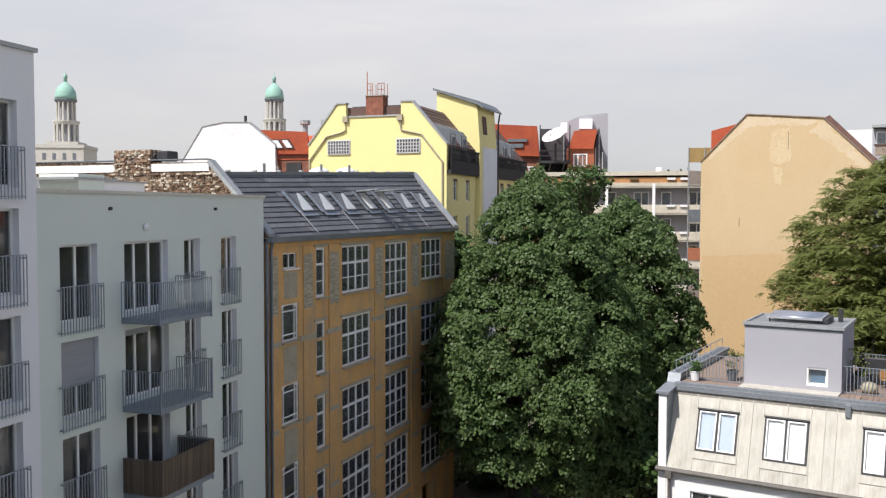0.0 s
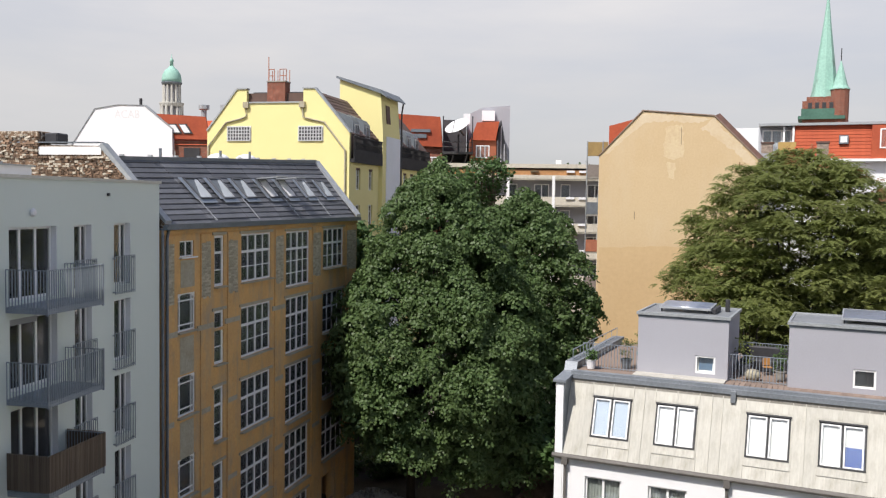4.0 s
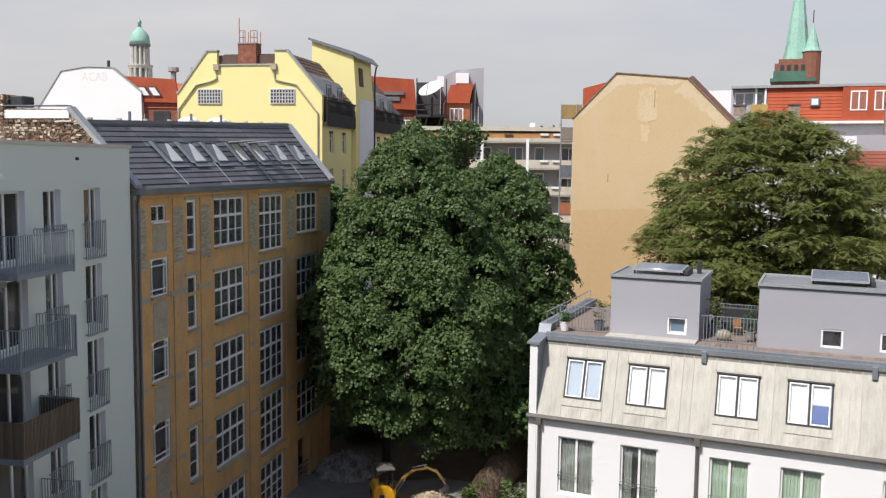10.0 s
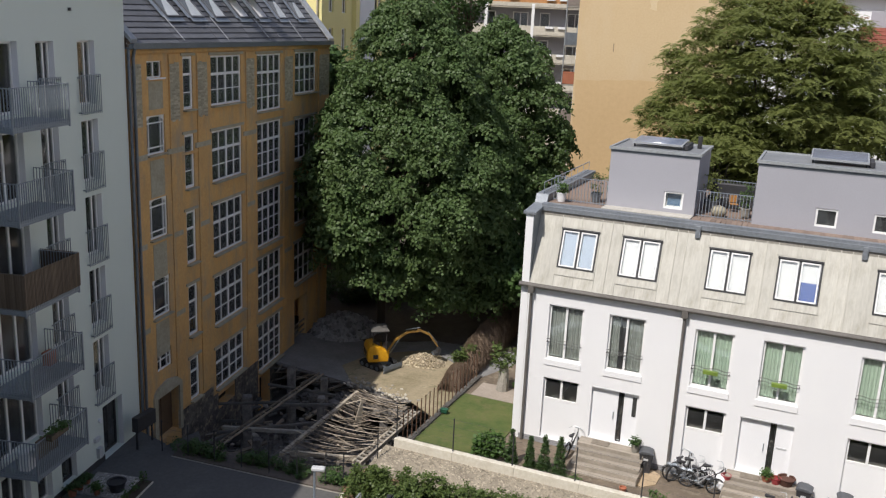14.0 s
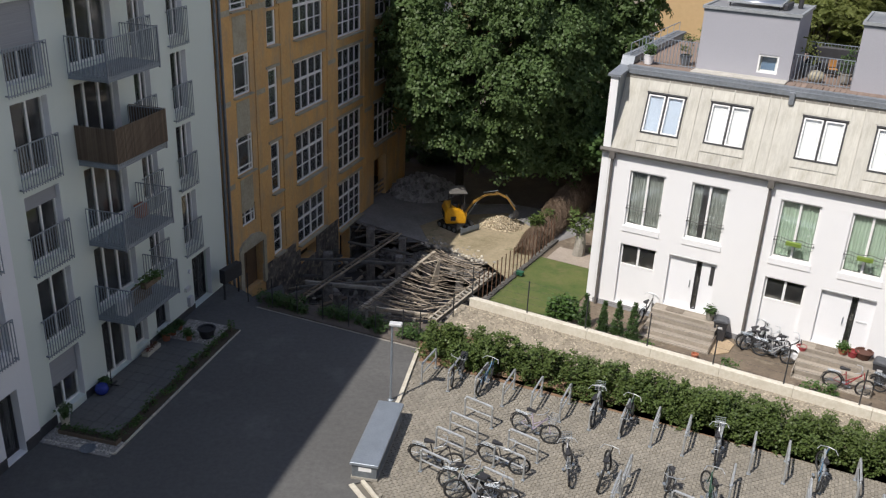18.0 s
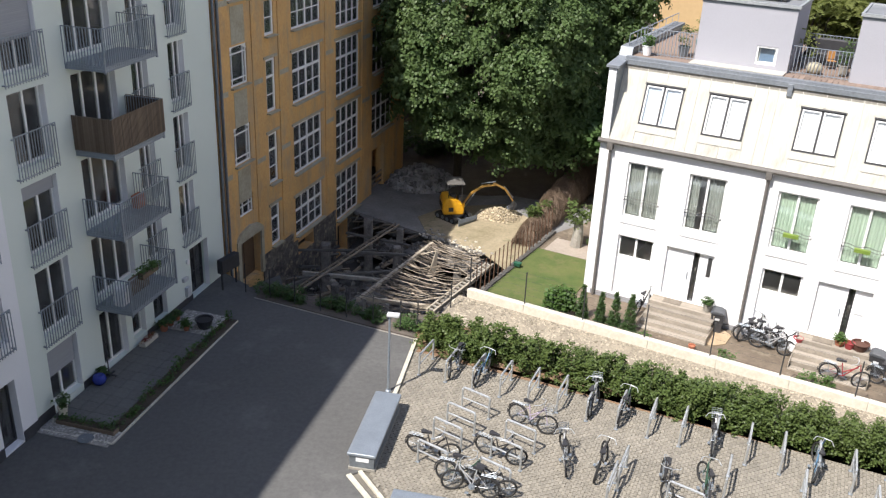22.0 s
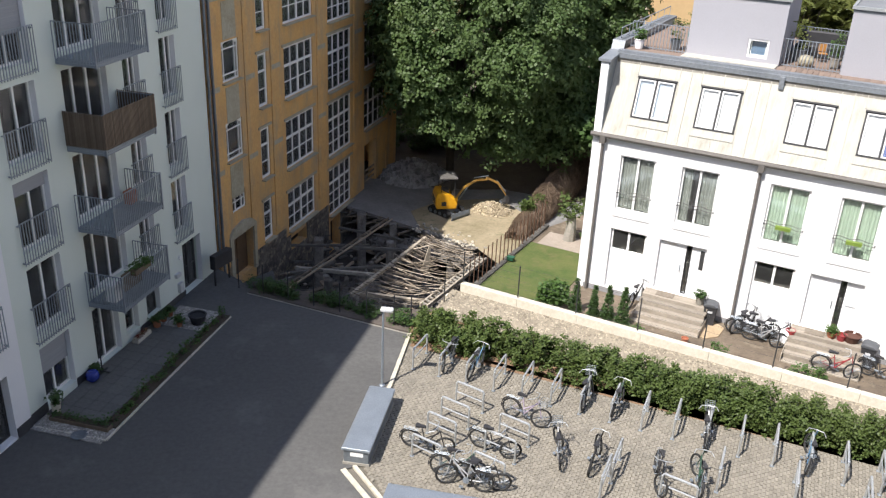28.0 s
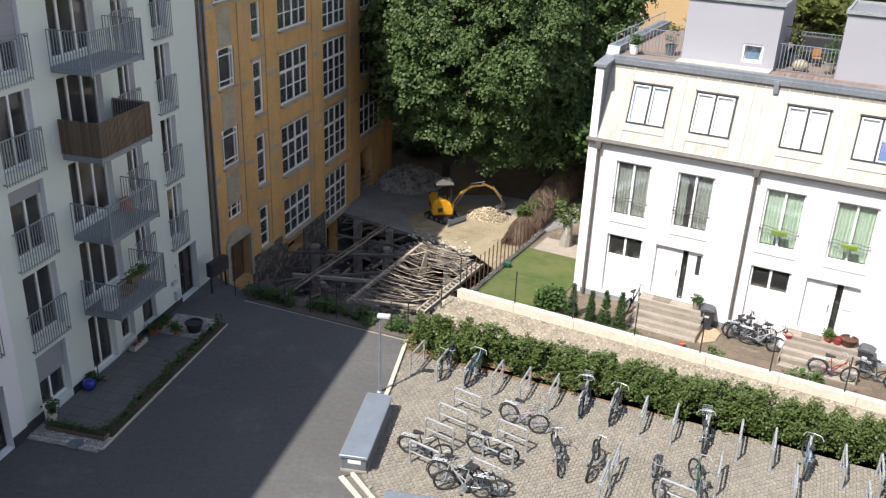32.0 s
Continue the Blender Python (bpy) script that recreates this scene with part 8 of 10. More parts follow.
def pot(m, r, h, material, label, plant=None, seed=1, ph=0.4):
    p = thing("plant_pot", m, label, "plant pot", "plant pots")
    part("pot", lathe(bmesh.new(), [(r * 0.72, 0), (r, h), (r * 1.08, h), (r * 1.08, h + 0.03), (r * 0.9, h + 0.03), (r * 0.88, h - 0.04), (0.0, h - 0.04)], 14), material, p, smooth=False)
    if plant:
        part("plant", leaf_mesh("plant", shell_points([(0, 0, h + ph * 0.5, r * 1.1, ph * 0.55)], 30, seed, 0.4), 10, 0.06, 0.085, seed, plant, 0.0), None, p)
    return p


P_BLUEPOT = mat("glazed_blue_pot", (0.03, 0.05, 0.30), (0.025, 0.04, 0.24), 0.25, 2, 10, 0.02)
ball = thing("garden_ball", MC @ pose(21.4, -0.32, 0.055) @ Matrix.Scale(0.85, 4), "round glazed deep blue pot on the terrace", "plant pot")
part("body", lathe(bmesh.new(), [(0.12, 0), (0.24, 0.12), (0.27, 0.25), (0.22, 0.4), (0.14, 0.45), (0.1, 0.42)], 16), P_BLUEPOT, ball, smooth=True)
pot(MC @ pose(21.75, -0.2, 0.055), 0.1, 0.16, M_TERRACOTTA, "small terracotta pot on the terrace", M_DARKLEAF, 6, 0.2)
par = thing("folded_parasol", MC @ pose(21.95, -0.3, 0.055), "folded black parasol on a cross foot", "parasol")
part("foot", boxes((-0.28, 0.28, -0.03, 0.03, 0, 0.04)), M_BLACK, par)
part("cross_foot", boxes((-0.03, 0.03, -0.28, 0.28, 0.041, 0.07)), M_BLACK, par)
part("pole", tube(bmesh.new(), [(0, 0, 0), (0, 0, 1.0)], 0.02, 6), M_BLACK, par)
pot(MC @ pose(19.42, -0.4, 0.035), 0.15, 0.42, M_KERB, "pale stone pedestal planter by the window", M_DARKLEAF, 7, 0.5)
for s, r, h, lb, sd in ((25.3, 0.17, 0.28, "terracotta pot with dark plant", 8), (25.75, 0.14, 0.2, "small dark-planted terracotta pot", 9), (26.2, 0.14, 0.2, "terracotta pot by the house wall", 10)):
    pot(MC @ pose(s, -0.35, 0.055), r, h, M_TERRACOTTA, lb, M_DARKLEAF, sd, 0.12)
pot(MC @ pose(26.05, -1.6, 0.035), 0.32, 0.34, M_BLACK, "round black fire bowl on pebbles")
pot(MC @ pose(25.6, -1.1, 0.035), 0.12, 0.18, M_TERRACOTTA, "terracotta pot on pebbles", M_SHRUB, 11, 0.3)
tray = thing("flower_tray", MC @ pose(23.95, -0.42, 0.055), "pale flower tray with red blooms under the window", "flower box")
part("trough", bevel(boxes((0, 0.85, 0, 0.26, 0, 0.16)), 0.01), M_KERB, tray)
part("blooms", leaf_mesh("blooms", [(0.08 + 0.03 * i, 0.13, 0.2) for i in range(24)], 8, 0.05, 0.06, 3, mat("red_blooms", (0.25, 0.05, 0.05), (0.12, 0.1, 0.04), 0.9, 5, 10, 0.0), 0.0), None, tray)
box_w = thing("balcony_flower_box", MC @ pose(22.6, -1.36, ROWS_C[4] - 1.3), "flower box with red blooms on the balcony rail", "flower box")
part("trough", boxes((0, 0.9, -0.2, 0.0, 0, 0.18)), M_WOODSCREEN, box_w)
part("flowers", leaf_mesh("flowers", [(0.45 + 0.4 * math.sin(i * 2.1), -0.1, 0.26) for i in range(26)], 8, 0.1, 0.1, 3, M_SHRUB, 0.0), None, box_w)
bm = thing("letterbox_stand", pose(-6.75, 33.1, 0, 0, 0, 62), "black letterbox stand on two posts", "letterbox")
part("cabinet", bevel(boxes((-0.55, 0.55, -0.14, 0.14, 0.75, 1.35)), 0.015), M_BLACK, bm)
for x in (-0.45, 0.45):
    part("post", boxes((x - 0.03, x + 0.03, -0.03, 0.03, 0, 0.75)), M_BLACK, bm)
# ---- hedge, garden wall and front gardens
hr = random.Random(5)
pts = []
for i in range(640):
    t = hr.uniform(0, 1)
    x0, y0 = 1.15 + 28 * t * 0.897, 28.75 - 28 * t * 0.443
    w0 = hr.uniform(-0.5, 0.78)
    mid = 1 - abs((w0 - 0.18) / 0.75) ** 2.2
    h = (0.7 + 0.38 * mid) * (1 + 0.2 * noise.noise(Vector((x0 * 1.1, y0, w0)))) * hr.uniform(0.82, 1.22)
    lx, lw = hr.uniform(-0.22, 0.22), hr.uniform(-0.16, 0.16) + 0.14 * (w0 - 0.18)
    for k in range(13):
        f = (k + hr.random()) / 13
        sp = 0.15 * (1 - f) + 0.03
        u, w = lx * f + hr.gauss(0, sp), w0 + lw * f + hr.gauss(0, sp)
        pts.append((x0 + 0.897 * u + 0.443 * w, y0 - 0.443 * u + 0.897 * w, max(0.05, h * f ** 0.8)))
hedge = thing("hedge", Matrix.Identity(4), "low loosely grown hornbeam hedge, green in sun", "hedge")
part("leaves", leaf_mesh("leaves", pts, 17, 0.065, 0.085, 12, M_HEDGE, 0.1), None, hedge)
bmh = bmesh.new()
for i in range(70):
    t = i / 69
    x0, y0 = 1.3 + 28 * t * 0.897, 29.0 - 28 * t * 0.443
    tube(bmh, [(x0, y0, 0), (x0 + hr.uniform(-0.1, 0.1), y0 + 0.1, 0.9)], 0.02, 4, 0.008)
tagged(part("stems", bmh, M_BARK, hedge), kind="stuff")

M_GARDENWALL = mat("cream_concrete_wall", (0.66, 0.62, 0.53), (0.58, 0.54, 0.45), 0.95, 0.7, 9, 0.15, stain=(0.5, 0.45, 0.36))
gw = thing("garden_wall", MH, "low cream concrete garden wall", "wall", kind="structure")
seg = mesh_of("wall_segment", bevel(boxes((0.004, 2.496, -3.5, -3.24, -0.1, 0.7)), 0.012), M_GARDENWALL)
for i in range(16):
    part("wall_segment", seg, None, gw, at=(-14.05 + 2.5 * i, 0, 0))
part("wall_step", bevel(boxes((-14.5, -13.1, -3.95, -3.7, -0.05, 0.24)), 0.02), M_GARDENWALL, gw)
kerb = mesh_of("kerb_stone", bevel(boxes((0.006, 0.994, -0.06, 0.06, -0.15, 0.16)), 0.012), M_GARDENWALL)
for i in range(28):
    part("kerb_stone", kerb, None, gw, at=pose(-14.3 + i, -4.36 + hr.uniform(-0.02, 0.02), hr.uniform(-0.02, 0.03), 0, 0, hr.uniform(-1, 1)))
# loose stone strip before the wall
sv = random.Random(9)
bmg = bmesh.new()
for i in range(8200):
    s, y = sv.uniform(-14.4, 14), -3.55 - 1.7 * sv.random() ** 1.3
    r = sv.uniform(0.028, 0.075)
    z = 0.05 + 0.3 * (y + 5.2) / 1.7
    ico = [(s + r * sv.uniform(0.6, 1) * a, y + r * sv.uniform(0.6, 1) * b, z + r * sv.uniform(0.5, 0.8) * c) for a, b, c in ((1, 0, 0), (0, 1, 0), (-1, 0, 0), (0, -1, 0), (0, 0, 1))]
    v = [bmg.verts.new(p) for p in ico]
    for k in range(4):
        bmg.faces.new((v[k], v[(k + 1) % 4], v[4]))
stones = solid("gravel_stones", bmg, mat("pale_gravel_stones", (0.38, 0.335, 0.26), (0.25, 0.22, 0.17), 0.95, 2, 12, 0.2, island=0.4), MH, "pale loose stones before the garden wall", "gravel", kind="stuff")
solid("gravel_bed", prism(bmesh.new(), [(-5.4, -0.02), (-3.5, -0.02), (-3.5, 0.34), (-5.2, 0.05)], -14.4, 26, "x"), mat("pale_gravel_bed", (0.32, 0.28, 0.215), (0.23, 0.2, 0.155), 1, 1.5, 16, 0.6), MH, kind="structure")


def fence(pts, h, gap_wires, label, post_ma, z=0.0, r=0.025, mesh_step=0.0):
    f = thing("fence", Matrix.Identity(4), label, "fence")
    for x, y in pts:
        part("post", tube(bmesh.new(), [(x, y, z - 0.1), (x, y, z + h)], r, 6), post_ma, f)
    bmw = bmesh.new()
    for (x0, y0), (x1, y1) in zip(pts, pts[1:]):
        for k in range(gap_wires):
            zz = z + 0.1 + (h - 0.15) * k / max(1, gap_wires - 1)
            tube(bmw, [(x0, y0, zz), (x1, y1, zz)], 0.004, 3, cap=False)
        if mesh_step:
            n = int(math.hypot(x1 - x0, y1 - y0) / mesh_step)
            for k in range(n):
                a, b = x0 + (x1 - x0) * k / n, y0 + (y1 - y0) * k / n
                tube(bmw, [(a, b, z + 0.05), (a, b, z + h - 0.05)], 0.003, 3, cap=False)
    part("wire_mesh", bmw, M_FRAME_D, f)
    return f


fence([at_h(-14.0 + 2.42 * i, -3.36) for i in range(13)], 1.35, 5, "thin dark wire fence on the garden wall", M_FRAME_D, 0.7)
fence([(-6.0 + 1.05 * i, 32.55 - 0.5 * i) for i in range(7)] + [(0.95, 29.6), (2.3, 31.2)], 1.3, 5, "thin dark wire fence along the pit edge", M_FRAME_D, 0.0)
M_RUST = mat("rusty_iron", (0.14, 0.07, 0.04), (0.1, 0.06, 0.04), 0.9, 3, 14, 0.3)
fence([at_h(-13.9, -3.0 + 0.42 * i) for i in range(20)], 1.5, 4, "old rusty fence between lawn and site", M_RUST, 0.1, 0.022, 0.3)
ret = thing("retaining_wall", MH, "rough stone edge between lawn and site", "wall", kind="structure")
rr2 = random.Random(2)
# shade on the wall's site-facing side is put into the stone colour
M_EDGE = mat("shade_dark_edge_stone", (0.15, 0.14, 0.125), (0.085, 0.08, 0.072), 0.95, 1, 9, 0.3)
for i in range(14):
    part("stone", bevel(boxes((-13.98 + rr2.uniform(-0.05, 0.05), -13.72, -3.1 + 0.6 * i, -2.53 + 0.6 * i, -1.4, 0.3 + rr2.uniform(-0.03, 0.03))), 0.02), M_EDGE, ret)

# decks with steps before the front doors
slab("sand_heap", [at_h(-5.15, -1.5), at_h(-4.6, -1.75), at_h(-4.15, -1.3), at_h(-4.1, -0.5), at_h(-4.5, -0.2), at_h(-5.0, -0.6)], 0.15, 0.24, mat("warm_sand", (0.46, 0.35, 0.23), (0.36, 0.27, 0.17), 1, 1.5, 14, 0.3), "patch of warm sand between steps and bin", "sand")
M_DOORMAT = mat("grey_brown_coir", (0.24, 0.205, 0.165), (0.17, 0.145, 0.115), 1, 3, 14, 0.4)
for k in range(3):
    u = units[k]
    dk = thing("door_deck", MH @ pose(u + 2.2, 0, 0.2), "weathered grey timber steps up to the front door", "steps", "door steps")
    for i in range(4):
        d0 = -0.62 - 0.31 * i
        for j in range(2):
            part("tread", bevel(boxes((0, 2.6, d0 - 0.31 + j * 0.155 + 0.004, d0 - 0.31 + j * 0.155 + 0.151, 0.52 - 0.17 * i, 0.56 - 0.17 * i)), 0.006), M_DECK_G, dk)
        part("riser", boxes((0.02, 2.58, d0 - 0.305, d0 - 0.27, 0.0, 0.519 - 0.17 * i)), M_DECK_G, dk)
    for j in range(5):
        part("deck_board", bevel(boxes((0, 2.6, -0.62 + j * 0.124 + 0.004, -0.62 + j * 0.124 + 0.12, 0.66, 0.7)), 0.006), M_DECK_G, dk)
    part("riser", boxes((0.02, 2.58, -0.615, -0.6, 0.0, 0.66)), M_DECK_G, dk)
    part("side_board", boxes((-0.03, 0.0, -1.86, 0, 0, 0.3)), M_DECK_G, dk)
    part("side_board", boxes((2.6, 2.63, -1.86, 0, 0, 0.3)), M_DECK_G, dk)
    solid("door_mat", bevel(boxes((0.25, 0.95, -0.5, -0.1, 0, 0.02)), 0.006), M_DOORMAT, MH @ pose(u + 2.45, 0, 0.905), "grey-brown door mat on the deck", "door mat", "door mats")


M_BINLID = mat("sun_faded_plastic", (0.09, 0.095, 0.105), (0.065, 0.07, 0.078), 0.5, 1, 10, 0.04)


def wheelie_bin(m, label):
    b = thing("wheelie_bin", m @ Matrix.Scale(0.88, 4), label, "bin", "wheelie bins")
    part("body", bevel(prism(bmesh.new(), [(-0.22, 0), (0.22, 0), (0.29, 0.9), (-0.29, 0.9)], -0.28, 0.28), 0.02), M_BLACK, b)
    part("lid", bevel(prism(bmesh.new(), [(-0.33, 0.9), (0.32, 0.9), (0.3, 0.96), (0.1, 1.04), (-0.2, 1.05), (-0.32, 0.97)], -0.31, 0.31), 0.02), M_BINLID, b, "domed grey-black lid")
    part("mark", boxes((-0.1, 0.1, -0.288, -0.281, 0.62, 0.72)), M_FRAME_G, b, "pale printed mark")
    part("handle", tube(bmesh.new(), [(-0.25, 0.36, 0.86), (0.25, 0.36, 0.86)], 0.02, 6), M_BLACK, b)
    for x in (-0.24, 0.24):
        part("wheel", tube(bmesh.new(), [(x - 0.03, 0.3, 0.1), (x + 0.03, 0.3, 0.1)], 0.1, 10), M_RUBBER, b)
    return b


wheelie_bin(MH @ pose(-4.75, -0.35, 0.2, 0, 0, 8), "black wheelie bin by the downpipe")
wheelie_bin(MH @ pose(0.95, -0.45, 0.2, 0, 0, -6), "black wheelie bin beside the steps")
wheelie_bin(MH @ pose(2.3, -0.5, 0.2, 0, 0, 4), "black wheelie bin beside the steps")
pot(MH @ pose(-5.2, -0.35, 0.9), 0.17, 0.3, M_CONC, "stone pot with a clipped box ball by the door", M_DARKLEAF, 31, 0.3)
pot(MH @ pose(-1.75, -0.55, 0.62), 0.18, 0.26, P_RED, "red enamel bucket on the steps")
pot(MH @ pose(-0.05, -0.35, 0.9), 0.18, 0.22, P_RED, "red plastic pot on the steps")
pot(MH @ pose(0.3, -0.25, 0.9), 0.3, 0.26, mat("brown_barrel", (0.11, 0.05, 0.035), (0.08, 0.04, 0.03), 0.8, 2, 8, 0.1), "dark brown barrel planter")
pot(MH @ pose(-0.38, -0.3, 0.9), 0.18, 0.18, M_TERRACOTTA, "terracotta pot with flowers on the steps", M_SHRUB, 32, 0.3)
pot(MH @ pose(-5.15, -2.45, 0.2), 0.13, 0.2, M_TERRACOTTA, "small terracotta pot in the bare garden bed")
for s, y, az_, p, lb in ((-7.7, -0.35, 40, P_BLACK, "dark bicycle parked at the house wall"), (-3.2, -0.6, 116, P_SILVER, "silver bicycle leaning among others in the front garden"), (-2.6, -0.85, 126, P_SILVER, "pale city bicycle leaning in the front garden"), (-2.95, -0.3, 122, P_BLACK, "black bicycle by the house wall"), (-3.45, -0.2, 60, P_BLACK, "black bicycle turned to the house wall"), (-2.25, -0.45, 112, P_BLACK, "black bicycle under a white cover"), (0.05, -1.75, 121, P_RED, "red and blue children's bicycle in the front garden"), (1.5, -1.3, 140, P_BLACK, "black bicycle in the front garden")):
    x, y2 = at_h(s, y)
    bicycle(on_court(x, y2, az_, 5, 0.2), p, lb, group="garden bicycles")
cover = thing("bike_cover", MH @ pose(-1.9, -0.6, 0.75), "white crumpled plastic cover on a bicycle saddle", "cover")
bmc = lathe(bmesh.new(), [(0.16, -0.45), (0.24, -0.3), (0.27, -0.08), (0.22, 0.05), (0.08, 0.12)], 14)
for v in bmc.verts:
    k = 1 + 0.35 * noise.noise(v.co * 7)
    v.co = Vector((v.co.x * k * 0.75, v.co.y * k * 1.2, v.co.z + 0.08 * noise.noise(v.co * 5 + Vector((3, 0, 0)))))
part("sheet", bmc, M_SHADE_W, cover)


def cone_shrub(m, h, seed):
    s = thing("conifer", m, "small pointed dark green conifer", "shrub", "row of conifers")
    part("trunk", tube(bmesh.new(), [(0, 0, 0), (0, 0, h * 0.9)], 0.03, 5, 0.008), M_BARK, s)
    r = random.Random(seed)
    c = []
    for i in range(240):
        z = h * (0.04 + 0.96 * r.random() ** 1.6)
        a, rad = r.uniform(0, 6.28), 0.175 * h * (1 - z / h) ** 0.8 * (0.7 + 0.3 * r.random())
        c.append((rad * math.cos(a), rad * math.sin(a), z))
    part("foliage", leaf_mesh("foliage", c, 13, 0.03, 0.06, seed, M_DARKLEAF, -0.5), None, s)


for i, s in enumerate((-9.56, -8.8, -8.24, -7.62)):
    cone_shrub(MH @ pose(s, -2.3, 0.2), (1.4, 1.3, 1.5, 1.55)[i], 80 + i)
shrub(MH @ pose(-10.54, -2.2, 0.2), 0.6, 0.9, 130, 0.15, M_SHRUB, "rounded green shrub on the lawn edge", 70)
for i, (s, y, r, h) in enumerate(((-3.9, -2.7, 0.4, 0.6), (-1.0, -2.6, 0.45, 0.6), (-0.4, -2.4, 0.3, 0.5), (-7.0, -2.8, 0.35, 0.45), (3.6, -2.6, 0.5, 0.7), (4.6, -2.2, 0.4, 0.6))):
    shrub(MH @ pose(s, y, 0.2), r * 0.8, h * 0.8, 24, 0.09, M_SHRUB, "loose weedy plant in the front garden", 72 + i, "plant")
stump = thing("ivy_stump", MH @ pose(-12.3, 4.2, 0.2), "grey tree stump with fresh green shoots", "tree stump")
part("trunk", tube(bmesh.new(), [(0, 0, 0), (0.05, 0, 0.7), (0.0, 0.05, 1.3)], 0.3, 9, 0.2), M_CONC, stump)
part("foliage", leaf_mesh("foliage", shell_points([(0, 0, 1.5, 0.5, 0.35), (0.4, 0.2, 1.75, 0.4, 0.35), (-0.35, 0, 1.9, 0.3, 0.3)], 60, 77, 0.3), 9, 0.12, 0.14, 77, M_HEDGE, 0.2), None, stump)
for i, (s, y) in enumerate(((-11.2, 4.0), (-10.8, 4.3), (-11.6, 4.4))):
    pot(MH @ pose(s, y, 0.2), 0.18, 0.24, M_TERRACOTTA, "terracotta pot beside the stump", M_SHRUB, 90 + i, 0.25)
shed = thing("garden_shed", MH @ pose(-11.6, 6.3, 0.2), "pile of logs and boards under a sheet", "log pile")
for i in range(16):
    part("log", tube(bmesh.new(), [(rr2.uniform(-1, 0.6), (i % 4) * 0.22, 0.12 + 0.2 * (i // 4)), (rr2.uniform(0.7, 1.4), (i % 4) * 0.22, 0.12 + 0.2 * (i // 4))], 0.1, 7), M_MASK, shed)
gh = thing("green_crate", MH @ pose(-13.62, 0.5, 0.3) @ Matrix.Scale(0.5, 4), "dark green plastic crate at the lawn edge", "crate")
part("body", bevel(boxes((-0.3, 0.3, -0.2, 0.2, 0, 0.3)), 0.02), mat("green_plastic", (0.02, 0.09, 0.05), (0.016, 0.07, 0.04), 0.5, 2, 10, 0.02), gh)
part("rim", boxes((-0.33, 0.33, -0.23, 0.23, 0.3, 0.33)), mat("pale_green_plastic", (0.035, 0.13, 0.08), (0.03, 0.11, 0.065), 0.5, 2, 10, 0.02), gh)

# ---- things on the roof terraces
pot(MH @ pose(-9.5, 1.75, 9.92), 0.2, 0.35, M_SHADE_W, "white planter on the roof terrace", M_SHRUB, 51, 0.4)
pot(MH @ pose(-8.3, 2.6, 9.92), 0.22, 0.35, M_ZINC_D, "grey planter with a leafy shrub on the terrace", M_HEDGE, 52, 0.9)
pot(MH @ pose(-8.0, 4.2, 9.92), 0.25, 0.4, mat("teal_pot", (0.04, 0.2, 0.18), (0.03, 0.16, 0.14), 0.4, 2, 8, 0.02), "teal pot with tall grass on the terrace", M_AILANTHUS, 53, 1.1)
pot(MH @ pose(-3.9, 3.6, 9.92), 0.25, 0.4, M_ZINC_D, "planter with bamboo on the terrace", M_AILANTHUS, 54, 1.4)
pot(MH @ pose(-2.55, 3.0, 9.92), 0.2, 0.35, M_CONC, "pot with a slim plant on the terrace", M_SHRUB, 55, 0.9)
sun_ch = thing("terrace_chair", MH @ pose(-3.1, 4.0, 9.92, 0, 0, 20) @ Matrix.Scale(0.7, 4), "orange metal terrace chair on decking", "chair")
M_ORCH = mat("orange_seat", (0.40, 0.20, 0.06), (0.34, 0.17, 0.05), 0.6, 2, 8, 0.02)
part("seat", bevel(boxes((-0.22, 0.22, -0.22, 0.22, 0.42, 0.46)), 0.01), M_ORCH, sun_ch)
part("backrest", bevel(boxes((-0.22, 0.22, 0.2, 0.24, 0.5, 0.9)), 0.01), M_ORCH, sun_ch)
for x in (-0.2, 0.2):
    for y in (-0.2, 0.2):
        part("leg", boxes((x - 0.015, x + 0.015, y - 0.015, y + 0.015, 0, 0.42)), M_FRAME_D, sun_ch)
pf = thing("garden_pouf", MH @ pose(-3.5, 2.7, 9.92) @ Matrix.Scale(0.78, 4), "pale round covered seat on the terrace", "pouf")
part("cushion", lathe(bmesh.new(), [(0.2, 0), (0.36, 0.1), (0.38, 0.28), (0.28, 0.46), (0.0, 0.54)], 16), M_SANDSTONE, pf, smooth=True)
sofa = thing("terrace_sofa", MH @ pose(-3.3, 5.0, 9.92), "dark covered terrace sofa", "sofa")
part("seat", bevel(boxes((-0.9, 0.9, -0.4, 0.4, 0, 0.45)), 0.05), M_BLACK, sofa)
part("backrest", bevel(boxes((-0.9, 0.9, 0.25, 0.45, 0.45, 0.9)), 0.05), M_BLACK, sofa)
# ---- the demolition site with its small excavator
Z0 = -2.0
# darker copy of old concrete: cellar shade is put into the colour
M_CONC_D = mat("dark_cellar_concrete", (0.145, 0.14, 0.13), (0.09, 0.085, 0.08), 0.95, 0.9, 9, 0.3, vary=0.2)
YEL = mat("excavator_yellow", (0.72, 0.36, 0.015), (0.62, 0.30, 0.012), 0.4, 1.5, 8, 0.03, stain=(0.35, 0.2, 0.05), stain_at=(0.62, 0.85))
# boom yellow dulled by dust and by tree shade put into the colour
YEL_D = mat("dusty_shaded_boom_yellow", (0.40, 0.22, 0.035), (0.20, 0.125, 0.045), 0.6, 2.5, 8, 0.05)
ex = thing("mini_excavator", pose(3.3, 46.25, Z0, 0, 0, -48) @ Matrix.Scale(0.92, 4), "yellow mini excavator with grey canopy standing on rubble", "excavator")
